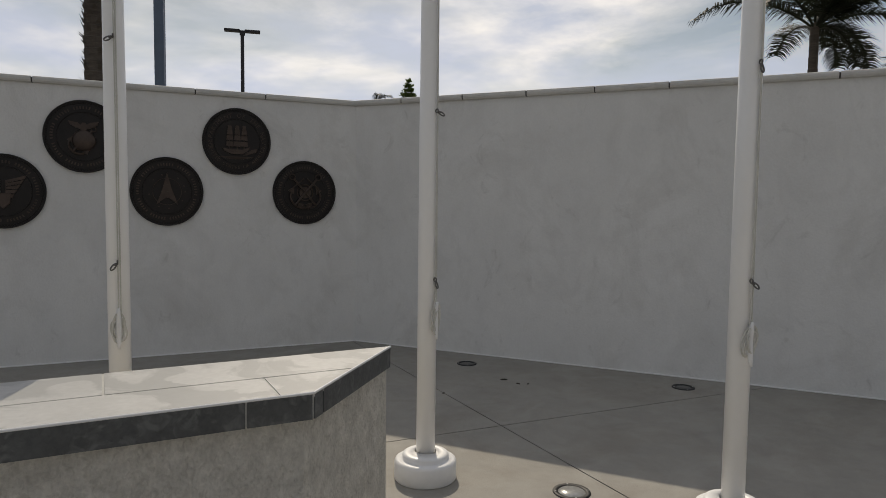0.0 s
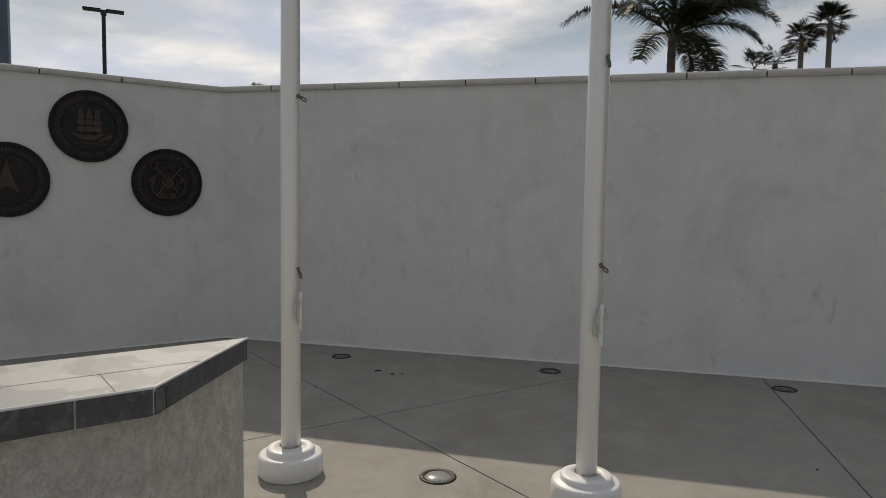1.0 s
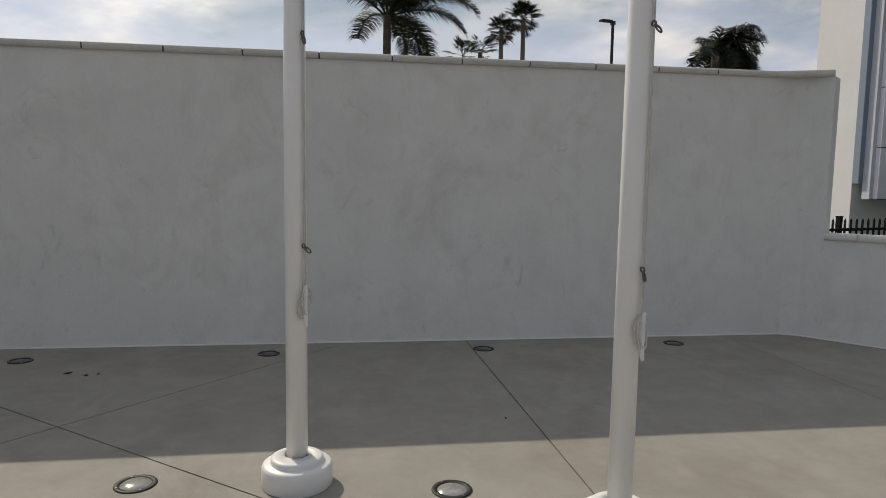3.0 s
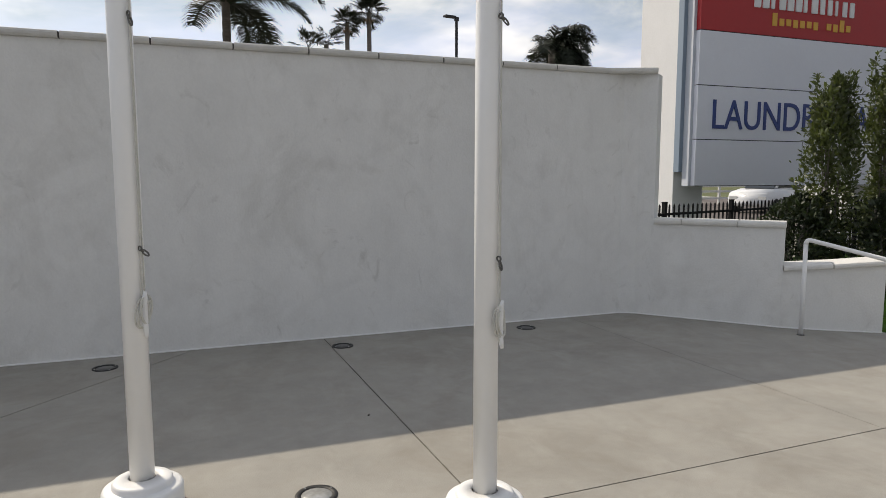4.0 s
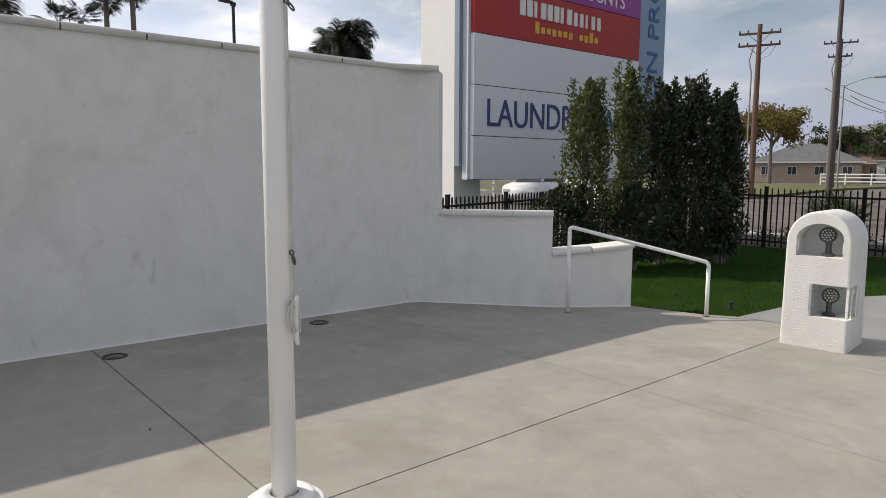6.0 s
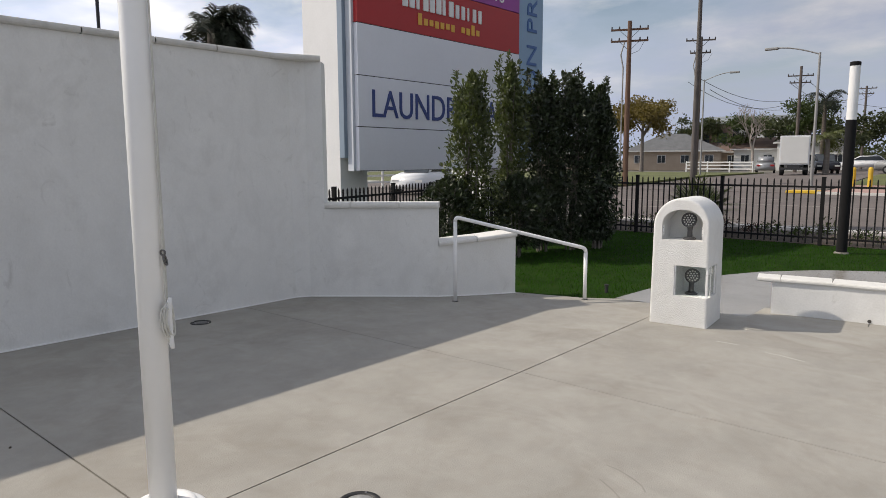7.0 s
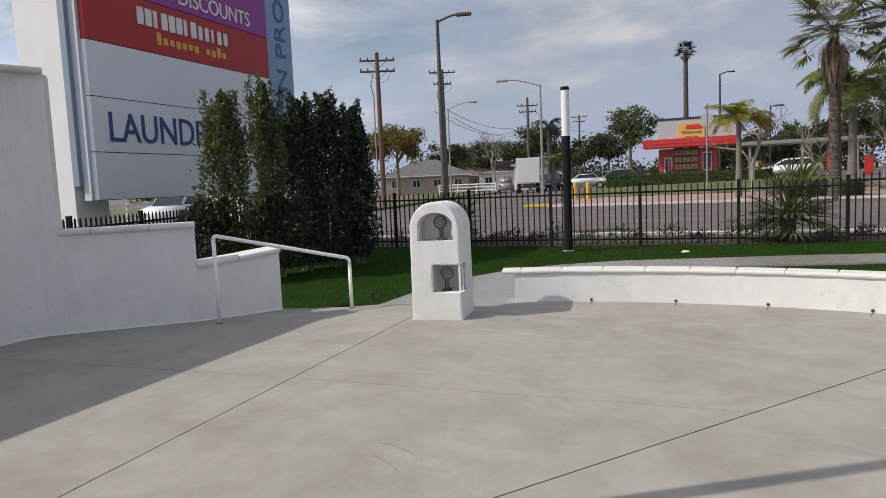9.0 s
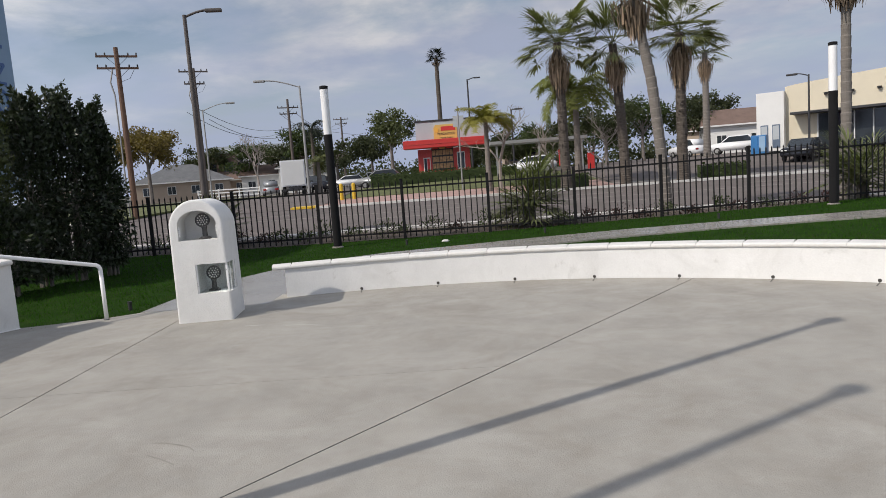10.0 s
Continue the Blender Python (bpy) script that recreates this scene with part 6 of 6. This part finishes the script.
def restaurant():
    # local -y looks at the plaza
    t = thing("restaurant", (62.0, 3.65, rise(62, 1) - 0.02), "small red tiled drive-through restaurant with grey fascia", "restaurant", turn=-90)
    t.matrix_basis = t.matrix_basis @ Matrix.Diagonal((0.80, 1, 1.16, 1))
    L_ = 6.0
    part("wall", boxed((0, 0, 0), (L_, 7.5, 2.55)), RED_TILE, t, "red tiled wall")
    bm = bmesh.new()
    for i in range(15):
        for j in range(7):
            x, z = 0.03 + 0.4 * i, 0.25 + 0.33 * j
            if (1.55 < x + 0.2 < 4.15 and z > 0.75) or (0.55 < x + 0.2 < 1.5 and z < 2.0) or (4.4 < x + 0.2 < 5.45 and z > 0.6):
                continue
            box(bm, (x, -0.03, z), (x + 0.36, 0.0, z + 0.29))
    w = part("tiles", bm, RED_TILE, t, "red glazed wall tiles")
    tagged(w, "", "", "", "stuff")
    part("fascia", boxed((-0.1, 0.1, 3.0), (L_ + 2.3, 7.4, 4.72), 0.03), GREY_PANEL, t, "pale grey curved fascia")
    part("roof_edge", boxed((-0.16, 0.04, 4.70), (L_ + 2.36, 7.5, 4.84), 0.02), DARK_METAL, t, "dark roof edge")
    part("awning", boxed((-1.5, -1.5, 2.62), (L_ + 1.9, 0.6, 3.25), 0.04), RED_PAINT, t, "projecting red metal awning")
    part("awning_trim", boxed((-1.52, -1.53, 2.9), (L_ + 1.92, -1.49, 2.98)), RED_TILE, t)
    board = part("menu_board", boxed((1.6, -0.12, 0.85), (4.1, 0.0, 2.85), 0.02), MENU_BLACK, t, "black menu board with food pictures")
    for i in range(6):
        for j in range(3):
            part("menu_picture", boxed((1.68 + 0.40 * i, -0.14, 0.98 + 0.52 * j), (2.02 + 0.40 * i, -0.12, 1.38 + 0.52 * j), 0.01), FOOD, board)
    for i in range(3):
        part("menu_picture", boxed((1.7 + 0.8 * i, -0.14, 2.52), (2.36 + 0.8 * i, -0.12, 2.80), 0.01), SIGN_YELLOW if i == 1 else RED_PAINT, board)
    for a, b, c, d in ((0.6, 0.3, 1.4, 1.9), (4.5, 0.85, 5.4, 2.2)):
        f = part("window", boxed((a, -0.06, b), (c, 0.0, d), 0.01), WHITE_WALL, t, "white framed serving window")
        part("pane", boxed((a + 0.08, -0.075, b + 0.08), ((a + c) / 2 - 0.02, -0.06, d - 0.08)), WINDOW, f)
        part("pane", boxed(((a + c) / 2 + 0.02, -0.075, b + 0.08), (c - 0.08, -0.06, d - 0.08)), WINDOW if a > 2 else RED_PAINT, f)
    # yellow sign plate with cut corners
    s = part("sign_plate", bmesh.new(), SIGN_YELLOW, t, "yellow eight-sided sign plate")
    bm = bmesh.new()
    c = 0.22
    relief(bm, [(2.0 + c, 3.12), (4.7 - c, 3.12), (4.7, 3.12 + c), (4.7, 4.42 - c), (4.7 - c, 4.42), (2.0 + c, 4.42), (2.0, 4.42 - c), (2.0, 3.12 + c)], 0.1, -0.06)
    s.data = mesh_of("sign_plate", bm, SIGN_YELLOW)
    part("brand_bar", boxed((2.85, -0.09, 3.93), (4.5, -0.06, 4.26), 0.02), RED_PAINT, s, "red brand bar")
    part("brand_dot", disc(bmesh.new(), 0.2, -0.06, -0.09, 20, 2.35, 4.0), INK_GOLD, s, "round yellow emblem")
    part("lettering", lettering("MEXICAN FOOD", 0.27, 0.01, MENU_BLACK, align="CENTER"), MENU_BLACK, s, "dark capital lettering", at=Matrix.Translation((3.45, -0.07, 3.60)))
    part("lettering", lettering("DRIVE THRU", 0.25, 0.01, MENU_BLACK, align="CENTER"), MENU_BLACK, s, "dark capital lettering", at=Matrix.Translation((3.45, -0.07, 3.26)))
    return t


restaurant()


def carport(x, y, l, label):
    t = thing("carport", (x, y, rise(x, y) - 0.05), label, "carport", turn=-90)
    part("roof", boxed((0, 0, 2.6), (l, 3.2, 2.85), 0.02), GALV, t, "flat pale roof")
    for k in range(3):
        part("post", boxed((0.4 + k * (l - 0.9) / 2, 0.2, -0.1), (0.55 + k * (l - 0.9) / 2, 0.35, 2.6)), GALV, t)
    return t


carport(52, -2.6, 7.5, "flat-roofed pale carport beyond the palms")


def gable_house(x, y, w, d, h, rh, turn, wall_m, roof_m, label, hip=1.2):
    t = thing("house", (x, y, rise(x, y) - 0.1), label, "house", "low houses beyond the road", turn=turn)
    part("wall", boxed((-w / 2, -d / 2, 0), (w / 2, d / 2, h)), wall_m, t)
    o = 0.45
    vs = [(-w / 2 - o, -d / 2 - o, h - 0.08), (w / 2 + o, -d / 2 - o, h - 0.08), (w / 2 + o, d / 2 + o, h - 0.08), (-w / 2 - o, d / 2 + o, h - 0.08), (-w / 2 + hip, 0, h + rh), (w / 2 - hip, 0, h + rh)]
    fs = [(0, 1, 5, 4), (2, 3, 4, 5), (1, 2, 5), (3, 0, 4), (3, 2, 1, 0)]
    part("roof", raw("roof", vs, fs, roof_m), roof_m, t, "shingled pitched roof")
    part("eaves_board", boxed((-w / 2 - o, -d / 2 - o - 0.02, h - 0.22), (w / 2 + o, -d / 2 - o + 0.02, h - 0.06)), WHITE_WALL, t)
    n = max(2, int(w / 2.6))
    for k in range(n):
        cx = -w / 2 + w * (k + 0.5) / n
        f = part("window", boxed((cx - 0.55, -d / 2 - 0.05, 0.95), (cx + 0.55, -d / 2, 2.05), 0.01), WHITE_WALL, t, "white framed window")
        part("pane", boxed((cx - 0.48, -d / 2 - 0.065, 1.02), (cx - 0.03, -d / 2 - 0.045, 1.98)), WINDOW, f)
        part("pane", boxed((cx + 0.03, -d / 2 - 0.065, 1.02), (cx + 0.48, -d / 2 - 0.045, 1.98)), WINDOW, f)
    return t


gable_house(92, 38.3, 12.0, 8, 2.7, 2.3, -68, WALL_TAN, ROOF_GREY, "low tan house with a grey hipped roof", 4.5)
gable_house(98, 29.0, 5.5, 7, 2.9, 1.5, -75, WHITE_WALL, ROOF_BROWN, "small white house with a brown roof", 0.2)
gable_house(100, 35.0, 7, 7, 2.6, 1.2, -70, WALL_TAN, ROOF_BROWN, "low brown-roofed house behind a leafless tree", 2)
gable_house(96, 21.5, 8, 7, 3.6, 1.0, -80, WHITE_WALL, ROOF_GREY, "white two-level house beside the street", 1)
gable_house(92, 54, 10, 8, 2.6, 1.6, -60, WALL_TAN, ROOF_GREY, "low tan house at the street corner", 3)
gable_house(95, -38, 12, 8, 3.4, 2.2, -110, WALL_TAN, ROOF_BROWN, "tan house with brown roof beyond the car park", 1)
gable_house(78, -31.9, 7, 7, 3.2, 1.8, -105, WHITE_WALL, ROOF_BROWN, "pale house with a brown gabled roof", 0.3)


def flat_block(x, y, w, d, h, turn, mat, label):
    t = thing("building", (x, y, rise(x, y) - 0.1), label, "building", "distant flat buildings", turn=turn)
    part("wall", boxed((-w / 2, -d / 2, 0), (w / 2, d / 2, h)), mat, t)
    part("parapet", boxed((-w / 2 - 0.1, -d / 2 - 0.1, h), (w / 2 + 0.1, d / 2 + 0.1, h + 0.35)), GREY_PANEL, t)
    for k in range(int(w / 2.4)):
        part("window", boxed((-w / 2 + 0.7 + 2.4 * k, -d / 2 - 0.04, h * 0.45), (-w / 2 + 2.0 + 2.4 * k, -d / 2 + 0.02, h * 0.8)), WINDOW, t)
    return t


flat_block(110, 32.5, 14, 8, 7.5, -75, WHITE_WALL, "white flat-roofed building above the houses")
flat_block(104, 37, 5, 6, 6.6, -75, ROOF_BROWN, "brown block behind the house roofs")
flat_block(96, -9.5, 6, 6, 3.4, -90, WALL_TAN, "low tan building behind the carport trees")
flat_block(100, 1.5, 6, 6, 4.2, -90, WALL_TAN, "low tan building behind the restaurant")


def store():
    # local -y faces the street corner; a white wing and a cream block with a curved parapet
    t = thing("store", (54.2, -23.95, rise(54, -27) - 0.05), "cream stucco store with white wing and shop canopy", "store", turn=-127)
    t.matrix_basis = t.matrix_basis @ Matrix.Diagonal((1, 1, 0.90, 1))
    part("wing", boxed((0, 0, 0), (2.0, 9, 5.1), 0.02), WHITE_WALL, t, "white stucco wing")
    pts = [(1.98, 0.0)] + [(1.98 + 14 * s, 0.0) for s in np.linspace(0.05, 1, 10)]
    tops = [5.45 + 0.9 * math.sin(s * 1.4) for s in np.linspace(0, 1, 11)]
    vs, fs = [], []
    for (x, y), z in zip(pts, tops):
        vs += [(x, 0.6, 0), (x, 0.6, z), (x, 9.0, z), (x, 9.0, 0)]
    for k in range(10):
        for j in range(4):
            fs.append((4 * k + j, 4 * k + 4 + j, 4 * k + 4 + (j + 1) % 4, 4 * k + (j + 1) % 4))
    fs += [(0, 1, 2, 3), (40, 43, 42, 41)]
    part("wall", raw("wall", vs, fs, CREAM), CREAM, t, "cream stucco wall with a curved parapet")
    part("canopy", boxed((2.6, -1.0, 2.95), (12, 0.7, 3.15), 0.02), DARK_METAL, t, "thin dark canopy")
    part("shop_front", boxed((4.2, 0.5, 0.0), (11.6, 0.62, 2.9)), WINDOW, t, "dark glass shop front")
    for k in range(7):
        part("mullion", boxed((4.2 + 1.2 * k, 0.42, 0), (4.28 + 1.2 * k, 0.5, 2.9)), WHITE_WALL, t)
    for k in range(2):
        f = part("window", boxed((0.3 + 0.85 * k, -0.05, 0.3), (0.85 + 0.85 * k, 0.0, 2.3), 0.01), BLUE_POST, t, "tall poster window")
        part("poster", boxed((0.36 + 0.85 * k, -0.06, 1.0), (0.79 + 0.85 * k, -0.05, 2.2)), GREY_PANEL, f)
    part("shop_sign", boxed((13.0, 0.45, 4.6), (15.4, 0.6, 5.7), 0.02), RED_PAINT, t, "red shop sign board")
    for k in range(5):
        part("wall_lamp", lathed([(0, 0), (0.12, 0.0), (0.16, 0.2), (0, 0.22)], 10), DARK_METAL, t, at=Matrix.Translation((4.8 + 1.7 * k, 0.45, 4.4)))
    return t


store()
ob = thing("vending_machine", (52.2, -22.6, rise(52, -22)), "bright blue outdoor vending box by the store", "vending machine", turn=-127)
part("body", boxed((0, 0, 0), (1.1, 0.8, 1.45), 0.03), BLUE_BOX, ob)
part("front_panel", boxed((0.07, -0.03, 0.2), (0.5, 0.0, 1.35), 0.01), BLUE_BOX, ob)
part("front_panel", boxed((0.6, -0.03, 0.2), (1.03, 0.0, 1.35), 0.01), SIGN_BLUE, ob)

# red boards standing in the car park
for y, w, h in ((-7.75, 0.75, 1.75), (-9.7, 0.5, 1.35)):
    rb = thing("red_board", (49.0, y, rise(49, y) - 0.06), "small red sign board standing in the car park", "sign board", "red boards in the car park", turn=-90)
    part("post", boxed((-0.03, 0.05, 0), (0.03, 0.11, h), 0.005), GALV, rb)
    part("board", boxed((-w / 2, 0, h - 1.0), (w / 2, 0.05, h + 0.15), 0.01), RED_PAINT, rb)

# ---- vehicles ----
CAR_WHITE = material("white car paint", (0.70, 0.71, 0.72), 0.03, 0.2, 10, 1, 0)
CAR_DARK = material("dark car paint", (0.02, 0.022, 0.028), 0.1, 0.2, 10, 1, 0)
CAR_GREY = material("silver car paint", (0.28, 0.29, 0.30), 0.06, 0.25, 10, 1, 0, metal=0.3)
TYRE = material("tyre rubber", (0.015, 0.015, 0.015), 0.2, 0.8, 30, 3, 0.1)
TAIL_RED = material("tail light", (0.35, 0.01, 0.01), 0.1, 0.3, 20, 3, 0)


def car(x, y, z, turn, paint, label, tall=0.0):
    t = thing("car", (x, y, z), label, "car", "parked cars", turn=turn)
    h = 0.12 * tall

    def hull(sec, w, bev):
        bm = bmesh.new()
        lo = [bm.verts.new((x, -w, z)) for x, z in sec]
        hi = [bm.verts.new((x, w, z)) for x, z in sec]
        n = len(sec)
        bm.faces.new(lo)
        bm.faces.new(hi[::-1])
        for k in range(n):
            bm.faces.new((lo[k], hi[k], hi[(k + 1) % n], lo[(k + 1) % n]))
        bmesh.ops.recalc_face_normals(bm, faces=bm.faces)
        bmesh.ops.bevel(bm, geom=list(bm.edges), offset=bev, segments=2, affect="EDGES")
        return bm

    part("body", hull([(-2.25, 0.3), (2.25, 0.3), (2.3, 0.55), (2.2, 0.82 + h), (1.1, 0.98 + h), (-2.1, 1.0 + h), (-2.3, 0.75)], 0.9, 0.06), paint, t, smooth=True)
    part("cabin", hull([(1.15, 0.96 + h), (0.35, 1.46 + h * 2), (-1.4, 1.5 + h * 2), (-2.1 if tall else -1.95, 0.98 + h)], 0.76, 0.07), paint, t, smooth=True)
    part("side_glass", hull([(0.95, 1.02 + h), (0.3, 1.38 + h * 2), (-1.35, 1.42 + h * 2), (-1.8, 1.03 + h)], 0.775, 0.01), WINDOW, t, "dark side windows")
    part("windscreen", hull([(1.2, 0.98 + h), (0.45, 1.42 + h * 2), (0.4, 1.42 + h * 2), (1.1, 0.98 + h)], 0.66, 0.005), WINDOW, t, "dark windscreen")
    wm = lathed([(0, -0.1), (0.3, -0.1), (0.33, -0.07), (0.33, 0.07), (0.3, 0.1), (0, 0.1)], 20)
    wm.transform(pose(0, 0, 0, 90))
    wm = mesh_of("tyre", wm, TYRE)
    rm = lathed([(0, -0.105), (0.2, -0.105), (0.2, 0.105), (0, 0.105)], 16)
    rm.transform(pose(0, 0, 0, 90))
    rm = mesh_of("rim", rm, GALV)
    for sx in (-1.4, 1.4):
        for sy in (-0.84, 0.84):
            ty = part("wheel", wm, TYRE, t, at=Matrix.Translation((sx, sy, 0.33)))
            part("rim", rm, GALV, ty)
    for sy in (-0.65, 0.65):
        part("headlight", boxed((2.2, sy - 0.18, 0.62), (2.28, sy + 0.18, 0.76), 0.01), LED, t)
        part("tail_light", boxed((-2.3, sy - 0.18, 0.72), (-2.2, sy + 0.18, 0.9), 0.01), TAIL_RED, t)
    return t


car(66.0, -26.9, rise(66, -27) - 0.06, 62, CAR_WHITE, "white sport utility car in the car park", 1)
car(46.5, -23.7, rise(46, -24) - 0.06, 140, CAR_DARK, "black car parked before the store", 0)
car(74, -25.2, rise(74, -25) - 0.06, 20, CAR_WHITE, "white van-like car behind the palms", 1.6)
car(66, 14.0, rise(66, 14) - 0.1, 200, CAR_DARK, "dark car standing beside the box truck", 1)
car(76, 21.6, rise(76, 22) - 0.12, 15, CAR_GREY, "grey sport utility car in the side street", 1)
car(64, 7.6, rise(64, 8) - 0.14, 95, CAR_GREY, "silver car behind the hedge", 1)
car(80, 13.4, rise(80) - 0.1, 100, CAR_WHITE, "white car beyond the street corner", 0)
car(88, 11.4, rise(88) - 0.1, 190, CAR_WHITE, "white pickup-like car beyond the street", 1)
car(58, -6.2, rise(58, -6) - 0.06, 85, CAR_WHITE, "white car beside the restaurant", 0)
car(25.6, 24.0, -0.12, 200, CAR_WHITE, "white car standing beyond the sign", 1)


def box_truck(x, y, z, turn):
    t = thing("box_truck", (x, y, z), "white box truck standing in the side street", "truck", turn=turn)
    part("cargo_box", boxed((-2.6, -1.05, 0.85), (1.6, 1.05, 3.1), 0.03), CAR_WHITE, t, "white cargo box")
    part("rear_frame", boxed((-2.63, -0.95, 0.95), (-2.6, 0.95, 3.0), 0.005), WHITE_WALL, t)
    part("cab", boxed((1.65, -0.98, 0.5), (3.2, 0.98, 2.2), 0.12), CAR_WHITE, t)
    part("chassis", boxed((-2.6, -0.45, 0.5), (3.0, 0.45, 0.85)), DARK_METAL, t)
    part("bumper", boxed((-2.75, -1.0, 0.45), (-2.55, 1.0, 0.62), 0.01), DARK_METAL, t)
    wm = lathed([(0, -0.16), (0.36, -0.16), (0.42, -0.12), (0.42, 0.12), (0.36, 0.16), (0, 0.16)], 20)
    wm.transform(pose(0, 0, 0, 90))
    wm = mesh_of("wheel", wm, TYRE)
    for sx in (-1.5, 2.3):
        for sy in (-0.85, 0.85):
            part("wheel", wm, TYRE, t, at=Matrix.Translation((sx, sy, 0.42)))
    return t


box_truck(60, 14.95, rise(60, 15) - 0.1, 14)


# ---- small street things ----
def rail_fence(x0, x1, y, z, label):
    t = thing("rail_fence", (x0, y, z), label, "fence")
    n = int((x1 - x0) / 2.4)
    for k in range(n + 1):
        part("post", boxed((2.4 * k - 0.06, -0.06, -0.3), (2.4 * k + 0.06, 0.06, 1.2), 0.01), WHITE_WALL, t)
    for zz_ in (0.35, 0.75, 1.08):
        part("rail", boxed((0, -0.03, zz_ - 0.06), (2.4 * n, 0.03, zz_ + 0.06)), WHITE_WALL, t)
    return t


rail_fence(22, 42, 31, -0.1, "white three-rail fence seen under the sign")
rf = rail_fence(0, 7.3, 0, 0, "white picket-like rail fence before houses")
rf.matrix_basis = pose(75, 22.6, rise(75, 24) - 0.05, 0, 0, 88)
SAFETY = material("yellow safety paint", (0.62, 0.40, 0.03), 0.1, 0.6, 30, 2, 0.05)
for y in (7.6, 6.8):
    b = thing("guard_post", (42.5, y, rise(42, y)), "yellow steel guard post at the corner", "bollard", "yellow guard posts")
    part("tube", lathed([(0, -0.1), (0.12, -0.1), (0.12, 0.98), (0.08, 1.06), (0, 1.08)], 16), SAFETY, b)
tagged(new("tactile_ramp", mesh_of("tactile_ramp", boxed((36.7, 8.05, -0.1), (37.9, 9.5, 0.02), 0.01), SAFETY)), "yellow tactile ramp at the street corner", "ramp")
fp = thing("street_sign_post", (43.5, -0.2, rise(43, 0)), "thin pole with a small faded flag-like sign", "pole")
part("pole", tubed([(0, 0, -0.3), (0, 0, 5.4)], 0.05, 8), GALV, fp)
part("pennant", boxed((-0.02, -0.35, 4.1), (0.02, 0.35, 4.8), 0.005), GREY_PANEL, fp, "small pale green plate")

SPRINK = material("sprinkler plastic", (0.03, 0.03, 0.03), 0.2, 0.6, 60, 5, 0)
for x, y in ((7.35, 3.95), (12.6, 1.1), (12.75, -1.6), (12.6, -4.9), (9.0, -0.9)):
    sp = thing("sprinkler", (x, y, lawn_rise(y) - 0.04), "small black sprinkler head in the grass", "sprinkler", "sprinklers in the lawn")
    part("stem", lathed([(0, 0), (0.022, 0), (0.022, 0.085), (0.027, 0.09), (0.027, 0.11), (0, 0.112)], 10), SPRINK, sp)
st = new("pale_stone", mesh_of("pale_stone", lathed([(0, 0), (0.075, 0.0), (0.08, 0.02), (0.05, 0.045), (0, 0.05)], 9), COPING))
st.matrix_basis = pose(12.75, 0.35, -0.04, 0, 0, 20)
tagged(st, "small pale stone lying on the lawn", "stone")

# ---- faint marks on the concrete ----
SCUFF = material("pale scratch", (0.52, 0.50, 0.46), 0.1, 0.9, 60, 5, 0)
SCUFF_DARK = material("dark rubber scuff", (0.26, 0.245, 0.22), 0.15, 0.9, 60, 5, 0)


def scuff(pts, w, mat, label):
    vs, fs = [], []
    for i, p in enumerate(pts):
        q, r = Vector(pts[max(i - 1, 0)]), Vector(pts[min(i + 1, len(pts) - 1)])
        d = (r - q).normalized()
        n = Vector((-d.y, d.x)) * w * (0.4 + 0.6 * math.sin(math.pi * (i + 0.5) / len(pts)))
        vs += [(p[0] + n.x, p[1] + n.y, 0.0016), (p[0] - n.x, p[1] - n.y, 0.0016)]
    for i in range(len(pts) - 1):
        fs.append((2 * i, 2 * i + 1, 2 * i + 3, 2 * i + 2))
    return tagged(new("floor_mark", raw("floor_mark", vs, fs, mat)), label, "mark", "marks on the concrete", "structure")


scuff([(5.77, 1.69), (5.76, 1.58), (5.73, 1.49), (5.70, 1.38)], 0.006, SCUFF, "thin pale scratch near the pillar")
scuff([(5.86, 2.12), (5.86, 2.02), (5.86, 1.92)], 0.006, SCUFF, "thin pale scratch near the pillar")
scuff([(3.07, 1.70), (3.06, 1.62), (3.02, 1.53), (2.98, 1.46), (2.93, 1.42)], 0.005, SCUFF_DARK, "faint curved rubber scuff")
scuff([(2.91, 1.65), (2.85, 1.55), (2.78, 1.46)], 0.005, SCUFF_DARK, "faint curved rubber scuff")
